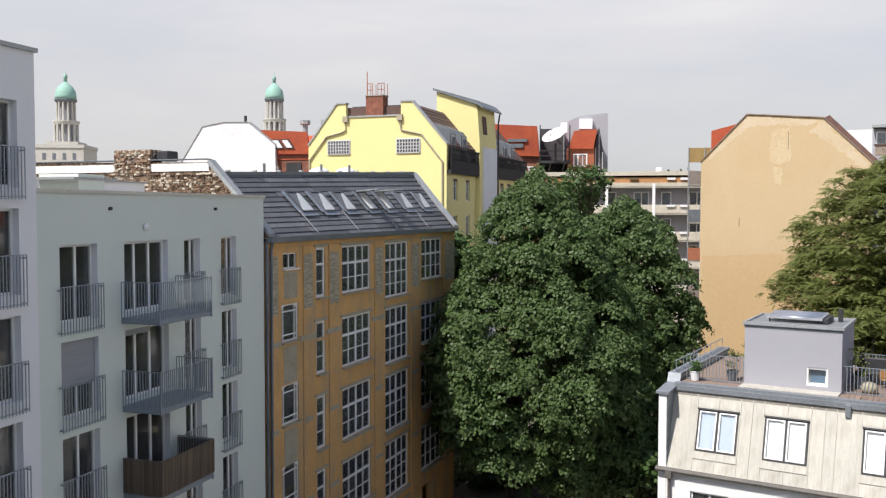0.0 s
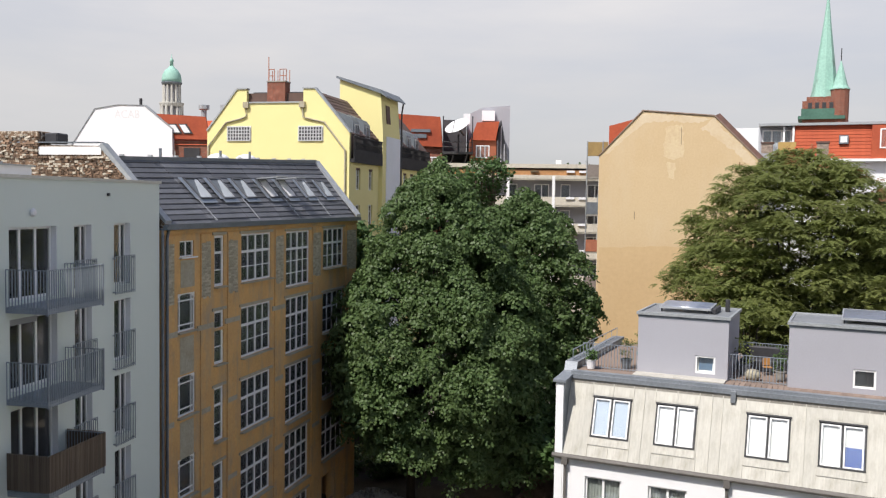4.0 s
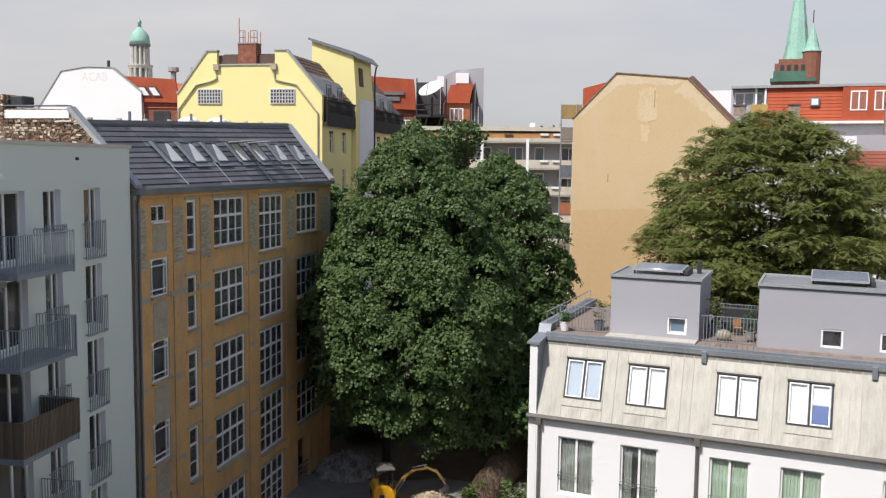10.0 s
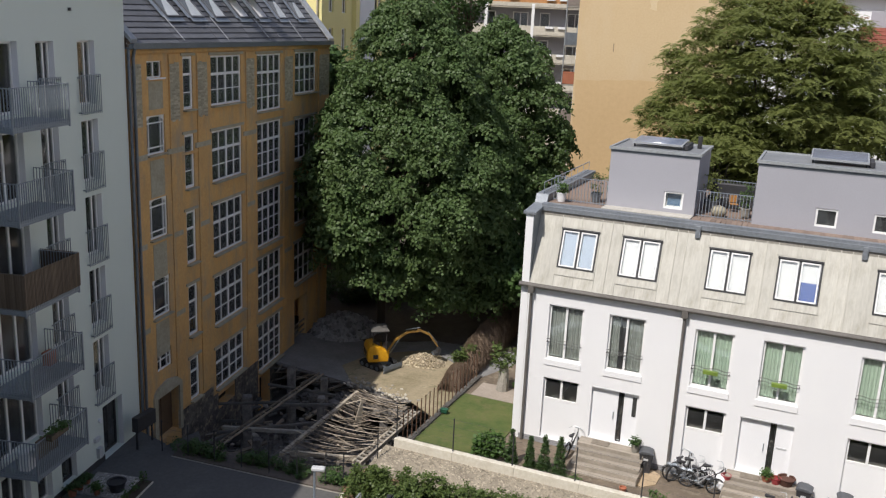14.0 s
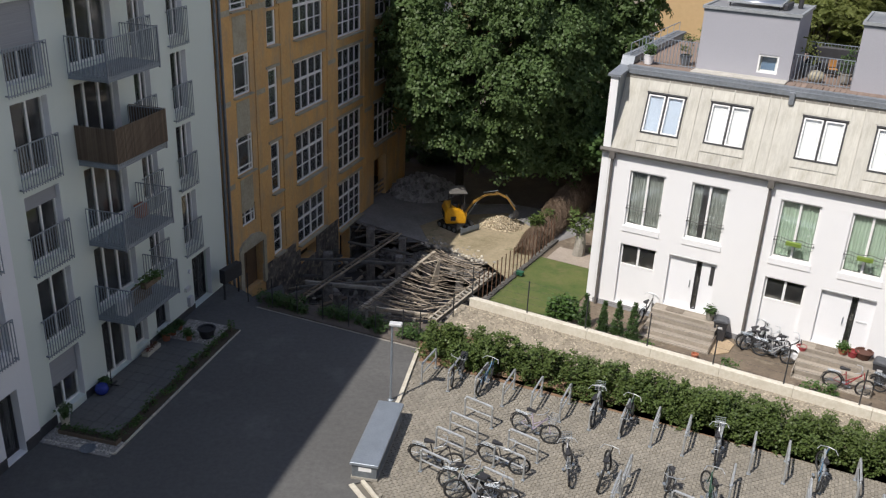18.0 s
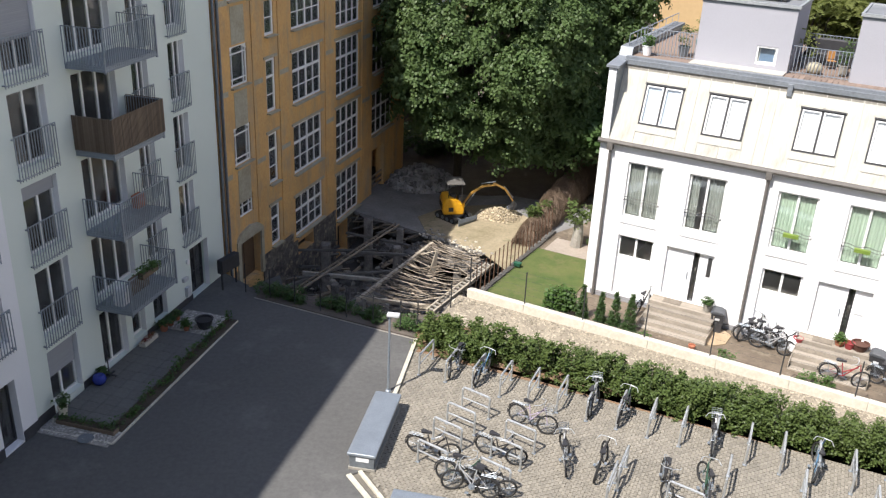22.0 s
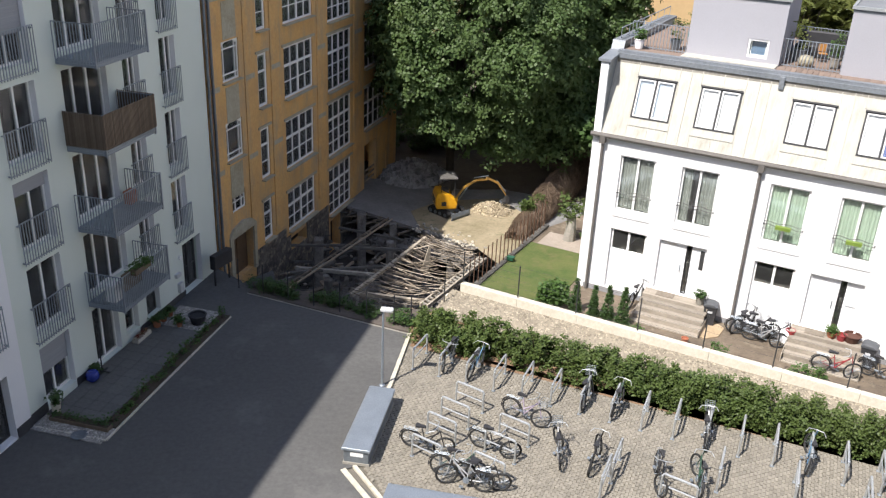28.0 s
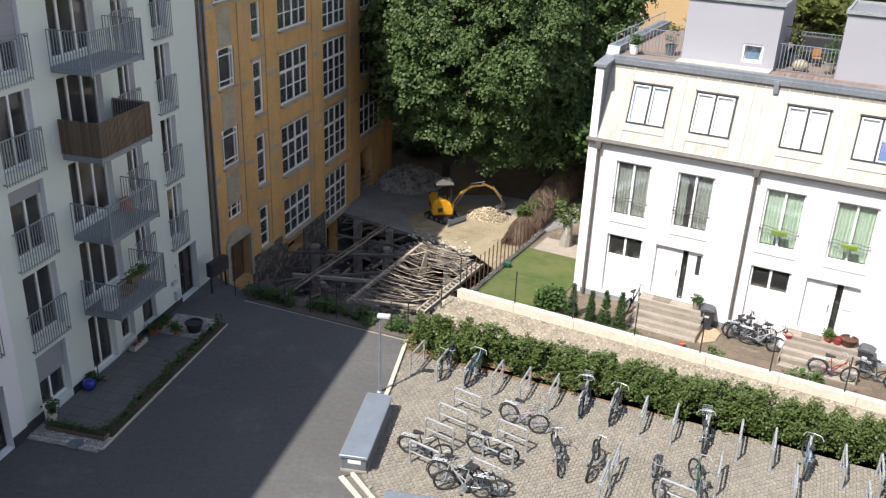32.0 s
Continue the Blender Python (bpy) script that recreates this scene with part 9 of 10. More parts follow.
for y in (-0.6, 0.6):
    tr = bmesh.new()
    prof = [(-0.85, 0.12), (-0.7, 0.0), (0.7, 0.0), (0.85, 0.12), (0.9, 0.28), (0.75, 0.42), (-0.75, 0.42), (-0.9, 0.28)]
    prism(tr, prof, y - 0.16, y + 0.16)
    t = part("track", bevel(tr, 0.03), M_RUBBER, ex, "black rubber crawler track")
    for x in (-0.62, -0.2, 0.2, 0.62):
        part("roller", tube(bmesh.new(), [(x, y - 0.18, 0.2), (x, y + 0.18, 0.2)], 0.12, 10), M_ZINC_D, t)
    for i in range(14):
        part("cleat", boxes((-0.72 + i * 0.11, -0.69 + i * 0.11, y - 0.17, y + 0.17, 0.415, 0.45)), M_RUBBER, t)
part("undercarriage", boxes((-0.5, 0.5, -0.45, 0.45, 0.2, 0.5)), M_ZINC_D, ex)
part("blade", bevel(prism(bmesh.new(), [(1.15, 0.02), (1.2, 0.0), (1.28, 0.2), (1.2, 0.42), (1.15, 0.4), (1.2, 0.2)], -0.78, 0.78), 0.008), M_ZINC_D, ex, "worn steel dozer blade")
part("blade_arm", boxes((0.4, 1.18, -0.3, -0.22, 0.18, 0.28), (0.4, 1.18, 0.22, 0.3, 0.18, 0.28)), M_ZINC_D, ex)
rot_e = pose(0, 0, 0, 0, 0, 54) @ Matrix.Diagonal((0.74, 1, 1, 1))
up = part("upper_body", bevel(prism(bmesh.new(), [(-1.0, 0.5), (-1.1, 0.8), (-1.08, 1.25), (-0.9, 1.5), (-0.5, 1.56), (-0.1, 1.42), (0.5, 1.2), (0.7, 0.9), (0.66, 0.5)], -0.72, 0.72), 0.1, 3), YEL, ex, "yellow rounded engine body", at=rot_e)
part("engine_grille", boxes((-1.12, -1.095, -0.45, 0.45, 0.8, 1.15)), M_BLACK, up)
part("side_mark", boxes((-0.6, -0.2, -0.735, -0.725, 0.72, 0.98)), M_BLACK, up)
part("seat", bevel(boxes((-0.4, 0.1, -0.25, 0.25, 1.3, 1.6)), 0.04), M_BLACK, up)
part("seat_back", bevel(boxes((-0.45, -0.33, -0.25, 0.25, 1.2, 1.7)), 0.04), M_BLACK, up)
part("console", bevel(boxes((0.3, 0.5, -0.3, 0.3, 1.1, 1.6)), 0.03), M_BLACK, up)
for x, y in ((-0.62, -0.58), (-0.62, 0.58), (0.5, -0.58), (0.5, 0.58)):
    part("canopy_post", tube(bmesh.new(), [(x, y, 0.9), (x * 0.95, y, 2.45)], 0.03, 6), M_FRAME_D, up)
part("canopy", bevel(boxes((-0.8, 0.68, -0.7, 0.7, 2.38, 2.48)), 0.04, 2), M_CONC_D, up, "flat grey canopy roof with rounded edges")
bo = part("boom", bmesh.new(), YEL, up)
bmb = bmesh.new()


def link(bm, pts, w, hgt):
    for (a, b), h0, h1 in zip(zip(pts, pts[1:]), hgt, hgt[1:]):
        (x0, z0), (x1, z1) = a, b
        d = Vector((x1 - x0, z1 - z0)).normalized()
        nx, nz = -d.y, d.x
        prism(bm, [(x0 + nx * h0, z0 + nz * h0), (x1 + nx * h1, z1 + nz * h1), (x1 - nx * h1, z1 - nz * h1), (x0 - nx * h0, z0 - nz * h0)], -w, w)
    return bm


bo.data = mesh_of("boom", link(bmb, [(0.65, 0.85), (1.4, 1.65), (2.4, 2.1), (3.4, 2.15)], 0.05, (0.07, 0.075, 0.065, 0.05)), YEL_D)
part("swing_bracket", boxes((0.55, 0.85, -0.12, 0.12, 0.5, 1.0)), YEL, up)
part("stick", link(bmesh.new(), [(3.2, 2.26), (4.2, 1.9), (4.95, 1.1)], 0.05, (0.055, 0.07, 0.05)), YEL_D, up)
part("boom_cylinder", tube(bmesh.new(), [(0.9, 0, 0.75), (1.8, 0, 1.8)], 0.045, 8), M_ZINC_D, up)
part("stick_cylinder", tube(bmesh.new(), [(2.2, 0, 2.25), (3.4, 0, 2.36)], 0.04, 8), M_ZINC_D, up)
part("bucket_cylinder", tube(bmesh.new(), [(4.1, 0, 2.08), (4.95, 0, 1.3)], 0.035, 8), M_ZINC_D, up)
part("bucket", bevel(prism(bmesh.new(), [(4.95, 1.15), (5.2, 1.0), (5.15, 0.7), (4.85, 0.55), (4.6, 0.67), (4.7, 0.75), (4.9, 0.77), (4.95, 0.95)], -0.24, 0.24), 0.01), M_FRAME_D, up, "worn dark bucket")
part("teeth", boxes(*[(4.5, 4.62, -0.24 + 0.11 * i, -0.19 + 0.11 * i, 0.61, 0.66) for i in range(5)]), M_ZINC_D, up)


def rubble(m, rx, ry, h, n, r0, r1, material, label, seed, shape=1.4):
    r = random.Random(seed)
    bm = bmesh.new()
    # the heap itself, then loose lumps on it
    gx, gy = 22, 18
    grid = []
    for j in range(gy + 1):
        row = []
        for i in range(gx + 1):
            a, b = 2 * i / gx - 1, 2 * j / gy - 1
            d = min(1.0, math.hypot(a, b))
            z = h * (1 - d ** shape) * (1 + 0.35 * noise.noise(Vector((a * 3 + seed, b * 3, 0)))) + 0.08 * noise.noise(Vector((a * 9, b * 9, seed)))
            row.append(bm.verts.new((a * rx, b * ry, max(-0.05, z - 0.05))))
        grid.append(row)
    for j in range(gy):
        for i in range(gx):
            bm.faces.new((grid[j][i], grid[j][i + 1], grid[j + 1][i + 1], grid[j + 1][i]))
    for k in range(n):
        a, d = r.uniform(0, 6.283), math.sqrt(r.random())
        x, y = rx * d * math.cos(a), ry * d * math.sin(a)
        z = max(0.0, h * (1 - d ** shape) * 0.95)
        s = r.uniform(r0, r1) * (0.6 + 0.8 * r.random())
        e = Euler((r.uniform(0, 3), r.uniform(0, 3), r.uniform(0, 3))).to_matrix()
        dims = (s, s * r.uniform(0.5, 0.9), s * r.uniform(0.35, 0.7))
        cs = [Vector((x, y, z + 0.03)) + e @ Vector((dims[0] * px * r.uniform(0.75, 1), dims[1] * py * r.uniform(0.75, 1), dims[2] * pz * r.uniform(0.75, 1))) for pz in (-1, 1) for py in (-1, 1) for px in (-1, 1)]
        v = [bm.verts.new(c) for c in cs]
        for f in ((0, 2, 3, 1), (4, 5, 7, 6), (0, 1, 5, 4), (2, 6, 7, 3), (0, 4, 6, 2), (1, 3, 7, 5)):
            bm.faces.new([v[q] for q in f])
    return solid("rubble_heap", bm, material, m, label, "rubble", "rubble heaps", "stuff")


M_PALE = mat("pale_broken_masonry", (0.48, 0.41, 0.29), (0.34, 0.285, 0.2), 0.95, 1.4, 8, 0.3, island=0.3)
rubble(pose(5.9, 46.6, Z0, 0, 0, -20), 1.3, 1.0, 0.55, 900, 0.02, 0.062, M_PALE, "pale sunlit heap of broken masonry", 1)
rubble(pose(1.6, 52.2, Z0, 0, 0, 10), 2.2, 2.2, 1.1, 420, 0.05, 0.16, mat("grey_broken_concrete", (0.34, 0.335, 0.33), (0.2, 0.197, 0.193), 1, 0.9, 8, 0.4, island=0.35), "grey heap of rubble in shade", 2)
rubble(pose(-0.5, 39.5, -4.2, 0, 0, 15), 4.5, 4.0, 0.9, 420, 0.08, 0.22, M_RUBBLE, "rubble on the pit floor, shade in its dark colour", 4)
rubble(pose(-3.6, 36.5, -4.2, 0, 0, 15), 3.0, 4.0, 1.2, 300, 0.08, 0.22, M_RUBBLE, "rubble below the factory wall, shade in its dark colour", 5)
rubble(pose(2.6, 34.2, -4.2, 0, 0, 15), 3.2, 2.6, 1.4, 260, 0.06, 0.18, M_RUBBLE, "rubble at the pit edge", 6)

# cellar remains: posts, edge beams, and the laid-bare ceiling poles
NEARER = Matrix.Translation(EYE) @ Matrix.Scale(0.938, 4) @ Matrix.Translation([-v for v in EYE])
cellar = thing("cellar_ruin", NEARER, "laid-bare cellar ceiling of poles and concrete beams", "ruin")
def beam(p, q, w, h, ma, name="beam", label=""):
    p, q = Vector(p), Vector(q)
    d = q - p
    o = part(name, bevel(boxes((0, d.length, -w / 2, w / 2, -h, 0)), 0.015), ma, cellar, label)
    o.matrix_local = Matrix.Translation(p) @ d.to_track_quat("X", "Z").to_matrix().to_4x4()
    return o


B1a, B1b = Vector((-1.6, 35.8, -1.85)), Vector((2.0, 42.6, -1.9))
B2a, B2b = Vector((1.64, 34.3, -1.55)), Vector((4.76, 39.7, -1.7))
B0a, B0b = Vector((-4.6, 36.3, -1.85)), Vector((0.15, 45.15, -1.92))
M_PILLAR = mat("stained_pillar_concrete", (0.25, 0.235, 0.215), (0.12, 0.112, 0.105), 1, 1.6, 8, 0.5, stain=(0.09, 0.082, 0.075), stain_at=(0.5, 0.7), grain=0.4)
M_PALEBEAM = mat("pale_dusty_beam", (0.46, 0.41, 0.33), (0.32, 0.28, 0.22), 0.95, 1.2, 8, 0.3)
M_OLDPOLE = mat("rotten_dark_pole", (0.17, 0.14, 0.115), (0.09, 0.075, 0.062), 0.95, 1.2, 8, 0.4, stretch=(1, 1, 0.3), vary=0.4)
M_POLE = mat("pale_dry_pole", (0.40, 0.35, 0.28), (0.20, 0.165, 0.13), 0.95, 1.2, 8, 0.4, stretch=(1, 1, 0.3), vary=0.5)
beam(B1a, B1b, 0.16, 0.18, M_PALEBEAM, label="dusty timber edge beam")
# the far edge is two rails with short rungs between them
side2 = (B2b - B2a).normalized().cross(Vector((0, 0, 1)))
for k in (-0.17, 0.17):
    beam(B2a + side2 * k, B2b + side2 * k, 0.1, 0.2, M_PALEBEAM, label="broken concrete edge rail")
side0 = (B0b - B0a).normalized().cross(Vector((0, 0, 1)))
for k in (-0.12, 0.12):
    beam(B0a + side0 * k, B0b + side0 * k, 0.07, 0.1, M_MASK, label="thin weathered rail over the open cellar")
for i in range(17):
    q = B0a.lerp(B0b, (i + 0.5 + 0.3 * math.sin(i * 2.3)) / 17)
    beam(q - side0 * 0.1, q + side0 * 0.1 + Vector((0, 0, -0.03)), 0.05, 0.06, M_MASK, "rung")
for i in range(19):
    q = B2a.lerp(B2b, (i + 0.5) / 19)
    beam(q - side2 * 0.14, q + side2 * 0.14 + Vector((0, 0, -0.03)), 0.07, 0.1, M_CONC, "rung")
beam((-4.4, 38.9, -2.0), (-0.35, 38.2, -2.0), 0.15, 0.18, M_CONC)
beam((-2.2, 41.4, -2.0), (1.35, 41.3, -2.05), 0.13, 0.16, M_CONC_D)
beam((-1.3, 36.4, -2.05), (2.0, 35.0, -1.75), 0.18, 0.18, M_PALEBEAM)
beam((-5.2, 37.5, -2.2), (-2.6, 40.4, -2.3), 0.16, 0.18, M_CONC_D)
rj = random.Random(6)
for i in range(46):
    t = (i + rj.uniform(-0.45, 0.45)) / 45
    a = B1a.lerp(B1b, min(1, max(0, t + rj.uniform(-0.01, 0.01))))
    b = B2a.lerp(B2b, min(1, max(0, t + rj.uniform(-0.03, 0.03))))
    a2 = a + (a - b).normalized() * rj.uniform(-0.1, 0.45)
    b2 = b + (b - a).normalized() * rj.uniform(-0.5, 0.25)
    low = rj.uniform(0.08, 0.42) + (0.6 if i % 7 == 3 else 0)
    z = rj.uniform(-0.02, 0.09)
    r = rj.uniform(0.011, 0.024)
    if i % 8 == 5:
        b2 = a2.lerp(b2, rj.uniform(0.45, 0.75))
    pp = [a2.lerp(b2, k / 6) + Vector((rj.gauss(0, 0.012), rj.gauss(0, 0.02), z - low * 4 * (k / 6) * (1 - k / 6))) for k in range(7)]
    part("pole", tube(bmesh.new(), pp, r, 5, r * 0.8), (M_POLE, M_MASK, M_POLE, M_OLDPOLE, M_MASK)[i % 5], cellar)
debris = thing("building_debris", Matrix.Identity(4), "loose broken stones and fallen beams in the cellar", "debris")
# a second, lower row of poles shows below the near end
for i in range(9):
    zz = -2.15 - 0.17 * i
    part("pole", tube(bmesh.new(), [(-1.35, 36.1, zz), (-0.1, 35.5, zz - rj.uniform(0, 0.06)), (1.25, 34.95, zz + rj.uniform(-0.04, 0.04))], 0.03, 5), M_MASK, cellar)
for x, y in ((-1.3, 36.0), (-0.25, 35.5), (0.85, 35.05)):
    part("post", bevel(boxes((x - 0.07, x + 0.07, y - 0.14, y - 0.02, -5.6, -1.9)), 0.012), M_CONC, cellar)
for i in range(30):
    q = B1a.lerp(B1b, rj.random()).lerp(B2a.lerp(B2b, rj.random()), rj.random())
    l = rj.uniform(0.3, 1.2)
    part("broken_lath", boxes((-l / 2, l / 2, -0.03, 0.03, -0.012, 0.012)), M_POLE if i % 2 else M_MASK, cellar, at=pose(q.x, q.y, q.z + rj.uniform(-0.35, 0.12), rj.uniform(-12, 12), rj.uniform(-25, 25), rj.uniform(-50, 40)))
# pale broken edge of the slab, and lumps along the rails
for i in range(110):
    if i % 3:
        q = Vector((1.5, 43.75, -1.97)).lerp(Vector((4.75, 41.35, -1.95)), rj.random()) + Vector((rj.gauss(0, 0.16), rj.gauss(0, 0.2), rj.uniform(-0.06, 0.03)))
    else:
        q = Vector((1.9, 44.2, -1.97)).lerp(Vector((4.6, 42.0, -1.97)), rj.random()) + Vector((rj.gauss(0, 0.3), rj.gauss(0, 0.3), 0))
    w = rj.uniform(0.03, 0.13)
    part("broken_stone", bevel(boxes((-w, w, -w * 0.7, w * 0.7, -w * 0.5, w * 0.5)), w * 0.25), M_KERB if i % 4 == 0 else M_PALEBEAM if i % 4 == 1 else M_CONC, debris, at=pose(*q, rj.uniform(0, 40), rj.uniform(0, 40), rj.uniform(0, 90)))
for x, y, w, top in ((-1.4, 37.8, 0.42, -2.9), (0.15, 42.67, 0.42, -2.25), (-2.9, 39.6, 0.4, -3.0), (1.62, 42.9, 0.5, -2.3), (-1.35, 43.3, 0.42, -2.4), (-3.6, 42.8, 0.5, -2.2), (-1.5, 46.7, 0.5, -2.3), (0.3, 45.2, 0.4, -2.3), (-4.4, 37.0, 0.4, -3.1), (3.4, 42.6, 0.4, -2.3), (2.1, 34.9, 0.4, -1.85)):
    part("pillar", bevel(boxes((x - w / 2, x + w / 2, y - w / 2, y + w / 2, -5.6, top)), 0.05), M_PILLAR, cellar, "old concrete cellar pillar")
part("standing_board", prism(bmesh.new(), [(-0.2, 0.0), (0.2, 0.05), (0.06, 1.4), (-0.05, 1.45)], -0.03, 0.03), M_PALEBEAM, cellar, "upright pale splintered board in the ruin", at=pose(1.86, 39.2, -2.3, 8, 6, 20))
# more poles run out from the end of the beam to the broken slab
for i in range(15):
    a = B1b.lerp(B1a, 0.1 * rj.random()) + Vector((rj.uniform(-0.2, 0.5), rj.uniform(0.0, 0.35), rj.uniform(-0.15, 0.03)))
    b = B2b.lerp(Vector((4.45, 41.3, -1.95)), (i + rj.random()) / 15) + Vector((rj.uniform(-0.7, 0.1), rj.uniform(-0.1, 0.1), rj.uniform(-0.1, 0.05)))
    low = rj.uniform(0.05, 0.25)
    pp = [a.lerp(b, k / 5) + Vector((0, rj.gauss(0, 0.03), -low * 4 * (k / 5) * (1 - k / 5))) for k in range(6)]
    part("pole", tube(bmesh.new(), pp, rj.uniform(0.014, 0.028), 5), M_POLE if i % 3 else M_MASK, cellar)
# rotten joist ends stick out under the slab
for i in range(26):
    q = Vector((-2.1, 46.75, -2.12)).lerp(Vector((1.6, 43.75, -2.12)), (i + rj.random()) / 26) + Vector((0, 0, -0.16 * (i % 3)))
    l = rj.uniform(0.35, 1.3)
    part("broken_lath", boxes((-l, 0.2, -0.035, 0.035, -0.03, 0.03)), (M_MASK, M_CONC_D)[i % 2], debris, at=pose(*q, rj.uniform(-10, 10), rj.uniform(-14, 10), 52 + rj.uniform(-75, 30)))
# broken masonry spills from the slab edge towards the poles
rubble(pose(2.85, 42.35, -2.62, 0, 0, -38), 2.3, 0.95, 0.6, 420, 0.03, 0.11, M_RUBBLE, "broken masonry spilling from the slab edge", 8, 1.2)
rubble(pose(0.1, 44.6, -3.6, 0, 0, -38), 1.9, 1.0, 0.9, 260, 0.05, 0.16, M_RUBBLE, "rubble below the slab edge, shade in its dark colour", 9, 1.2)
# fallen beams, pipes, boards and bricks on the cellar floor
for i in range(70):
    x = rj.uniform(-5.6, 1.2)
    y = rj.uniform(35.6, 44.6) - 0.12 * x
    zz = rj.uniform(-3.7, -2.5)
    l = rj.uniform(0.5, 2.6) if i % 3 else rj.uniform(0.2, 0.5)
    w = rj.uniform(0.03, 0.1)
    ma = (M_MASK, M_CONC_D, M_MASK, M_CONC_D, M_CONC_D)[i % 5]
    part("fallen_beam", boxes((-l / 2, l / 2, -w, w, -w * 0.6, w * 0.6)), ma, debris, at=pose(x, y, zz, rj.uniform(-20, 20), rj.uniform(-28, 28), rj.choice((-30, 60, 20)) + rj.uniform(-25, 25)))
for i in range(90):
    x, w = rj.uniform(-5.4, 1.4), rj.uniform(0.06, 0.2)
    part("broken_stone", bevel(boxes((-w, w, -w * 0.7, w * 0.7, -w * 0.5, w * 0.5)), w * 0.25), (M_CONC_D, M_CONC, M_RUBBLE, M_KERB)[0 if i % 10 else 3] if i % 2 else M_CONC, debris, at=pose(x, rj.uniform(35.4, 44.2) - 0.12 * x, rj.uniform(-3.8, -3.1), rj.uniform(0, 40), rj.uniform(0, 40), rj.uniform(0, 90)))
for x0, y0, x1, y1 in ((-4.6, 38.2, 0.2, 39.6), (-4.9, 41.4, -0.9, 42.0), (-2.6, 43.8, 0.9, 42.7)):
    beam((x0, y0, -1.95), (x1, y1, -2.15), 0.11, 0.13, M_CONC_D)
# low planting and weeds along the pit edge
# bed takes the darkened tree soil, so shade is painted in
solid("pit_edge_bed", prism(bmesh.new(), [(-5.55, 32.15), (0.9, 29.05), (1.4, 30.0), (2.1, 31.0), (1.0, 30.85), (-0.7, 30.85), (-2.8, 32.05), (-5.3, 33.15)], -4.18, 0.02, "z"), M_SHADESOIL, Matrix.Identity(4), "planted strip at the edge of the pit, shade in its colour", "garden bed", kind="structure")
for i in range(38):
    t = rj.random()
    shrub(pose(-5.4 + 6.6 * t + rj.uniform(-0.1, 0.4), 32.35 - 3.1 * t + rj.uniform(0, 0.45), 0.02), rj.uniform(0.14, 0.34), rj.uniform(0.18, 0.6), 20, 0.08, M_DARKLEAF, "low shrub at the pit edge", 120 + i)
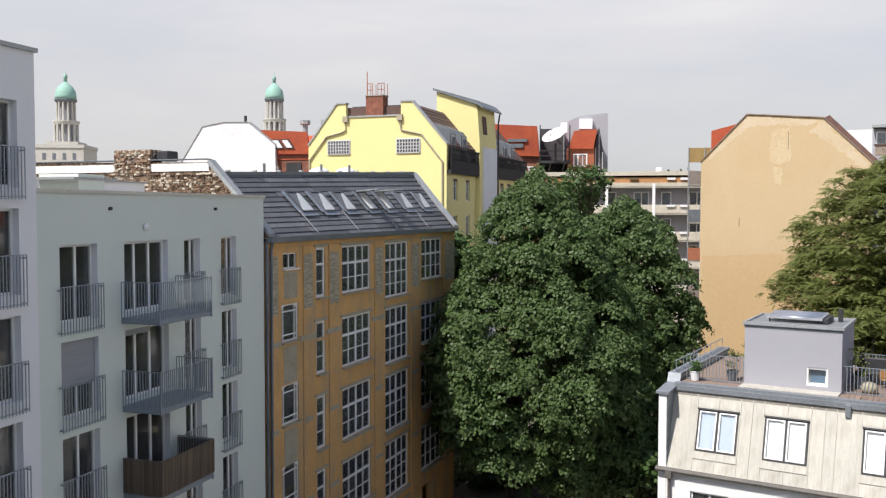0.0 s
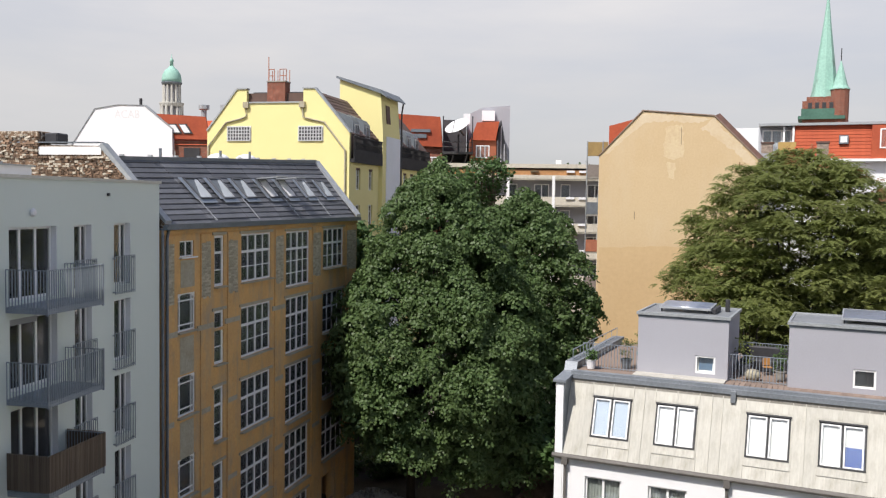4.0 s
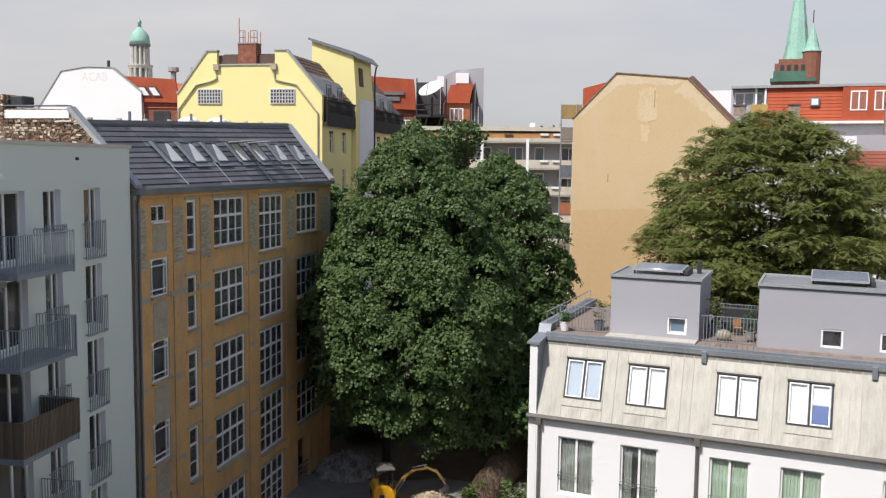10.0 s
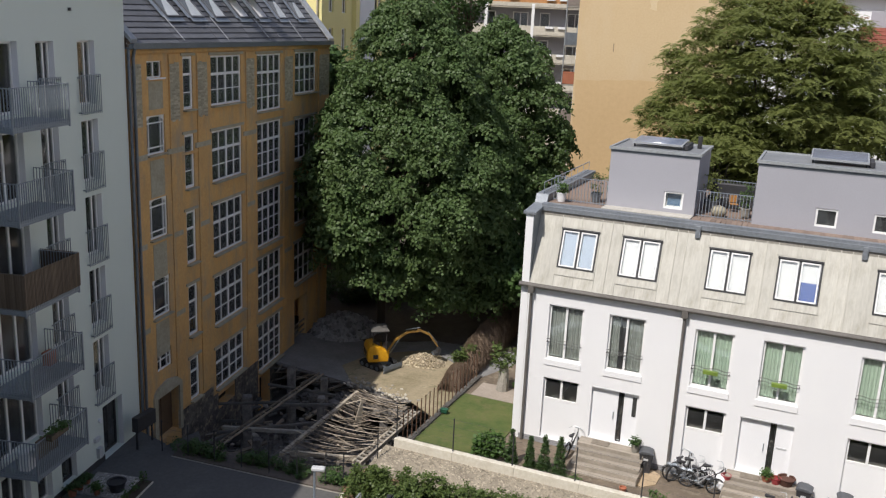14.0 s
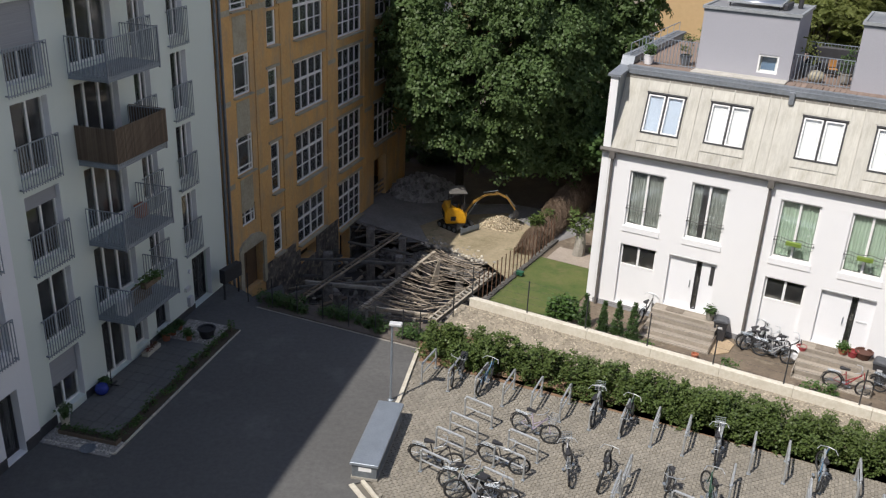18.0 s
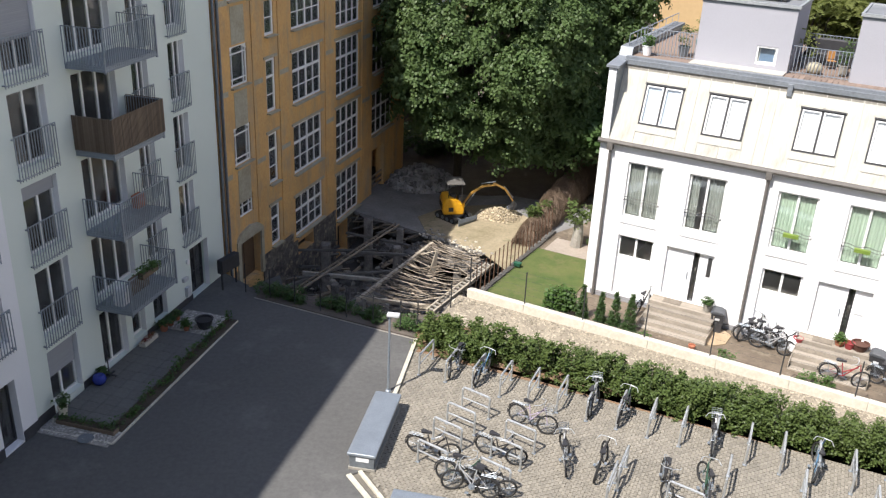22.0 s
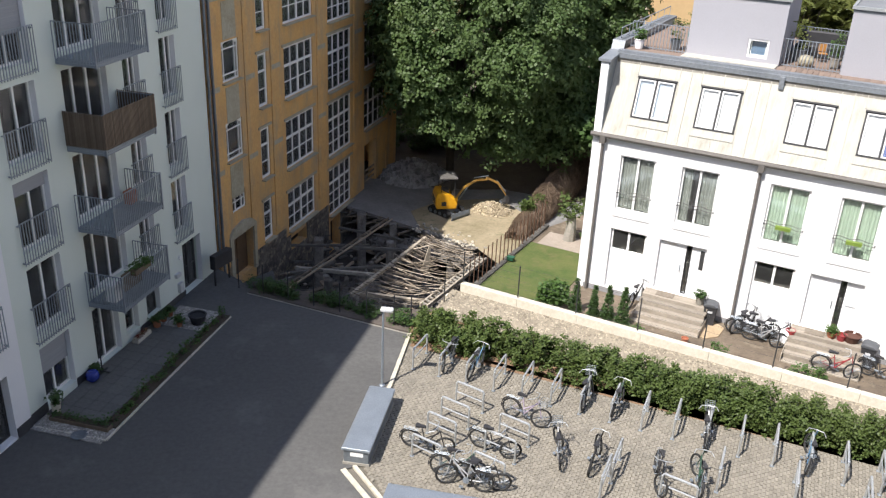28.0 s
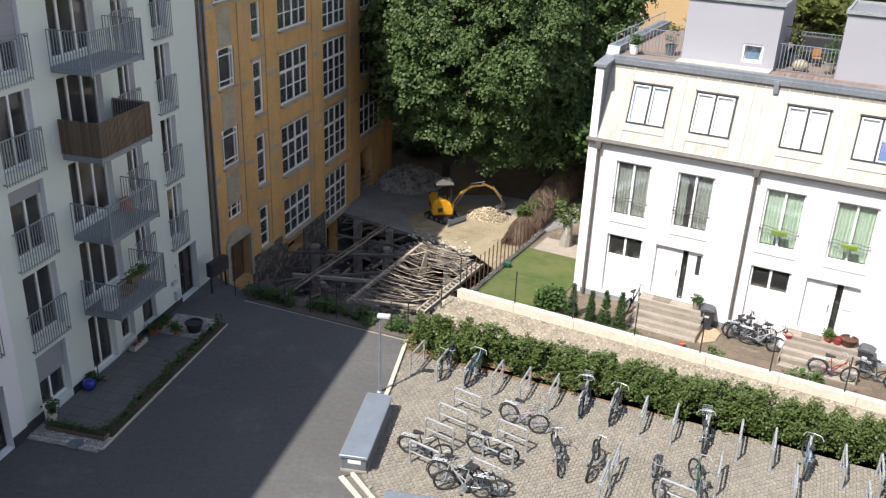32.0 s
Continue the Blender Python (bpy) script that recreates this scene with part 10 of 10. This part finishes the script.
# dry brush along the garden side
M_BRUSH = mat("dry_brown_brush", (0.22, 0.16, 0.115), (0.14, 0.10, 0.07), 0.95, 1.5, 6, 0.2, island=0.3)
brush = thing("brush_heap", Matrix.Identity(4), "long bank of dry brown brambles", "brush")
bmq = bmesh.new()
A_B, E_B = Vector((6.95, 42.9, Z0)), Vector((13.5, 55.3, Z0 + 0.2))
axis_b = (E_B - A_B).normalized()
side_b = Vector((axis_b.y, -axis_b.x, 0))
for i in range(4600):
    t = rj.random() if i % 9 else rj.uniform(-0.04, 0.1)
    c = A_B.lerp(E_B, t)
    k = (1.0 + 0.3 * noise.noise(Vector((t * 12, 0, 0)))) * min(1.0, 0.55 + t * 1.3)
    lean = rj.uniform(-0.2, 0.2)
    a0 = rj.uniform(0.1, 3.0)
    pp = []
    for m in range(4):
        ang = a0 + (m - 1) * 0.33 * (1 if a0 > 1.57 else -1)
        rr_ = 0.96 + 0.34 * rj.random() ** 2
        pp.append(c + axis_b * (lean * m + rj.uniform(-0.12, 0.12)) + side_b * (-0.78 * math.cos(ang) * rr_ * min(1.0, 0.62 + 0.8 * t)) + Vector((0, 0, 1.3 * k * max(-0.05, math.sin(ang)) * rr_)))
    tube(bmq, pp, 0.011, 3, 0.005, cap=False)
for i in range(600):
    phi = rj.uniform(-1.7, 1.7)
    out_b = side_b * math.sin(phi) - axis_b * math.cos(phi)
    c = A_B + axis_b * rj.uniform(-0.1, 0.5)
    s0 = rj.uniform(0.75, 1.15)
    tube(bmq, [c + out_b * (0.5 * s0 * math.cos(g) + rj.uniform(-0.06, 0.06)) + side_b * rj.uniform(-0.12, 0.12) + Vector((0, 0, 0.72 * s0 * math.sin(g))) for g in (1.5, 1.0, 0.5, -0.03)], 0.011, 3, 0.005, cap=False)
part("bramble", bmq, M_BRUSH, brush)
core = bmesh.new()
rows_b = []
for i in range(25):
    c = A_B.lerp(E_B, i / 24)
    k = (0.74 + 0.2 * noise.noise(Vector((i * 0.5, 0, 0)))) * min(1.0, 0.4 + i / 20)
    rows_b.append([core.verts.new(c + side_b * (0.78 * u) * min(1.0, 0.5 + i / 26) + Vector((0, 0, w * k))) for u, w in ((-0.95, -0.1), (-0.8, 0.8), (-0.4, 1.5), (0.1, 1.65), (0.55, 1.2), (0.95, -0.1))])
for p, q in zip(rows_b, rows_b[1:]):
    for k in range(5):
        core.faces.new((p[k], p[k + 1], q[k + 1], q[k]))
core.faces.new(rows_b[0])
part("tangle", core, M_BRUSH, brush)
for i, (x, y, r, h) in enumerate(((7.6, 44.6, 0.4, 0.6), (8.3, 45.6, 0.35, 0.5))):
    shrub(pose(x, y, Z0 + 0.85), r, h, 36, 0.15, M_HEDGE, "green shoots in the brush", 160 + i)
# wall wears the same shade-darkened colour as the ground below the trees
solid("boundary_wall", boxes((-16, 40, 0, 0.4, -4.2, 0.2)), M_SHADESOIL, pose(0, 62.5, 0, 0, 0, 6), "old boundary wall behind the trees, shade in its colour", "wall", kind="structure")
for i in range(16):
    u = (i + rj.uniform(-0.3, 0.3)) / 15
    shrub(pose(-3.5 + 17 * u, 58.5 + rj.uniform(-2.2, 1.8) + 1.5 * u, -1.97), rj.uniform(0.7, 1.2), rj.uniform(1.0, 2.4), 70, 0.24, M_DARKLEAF, "dark undergrowth below the trees", 200 + i)
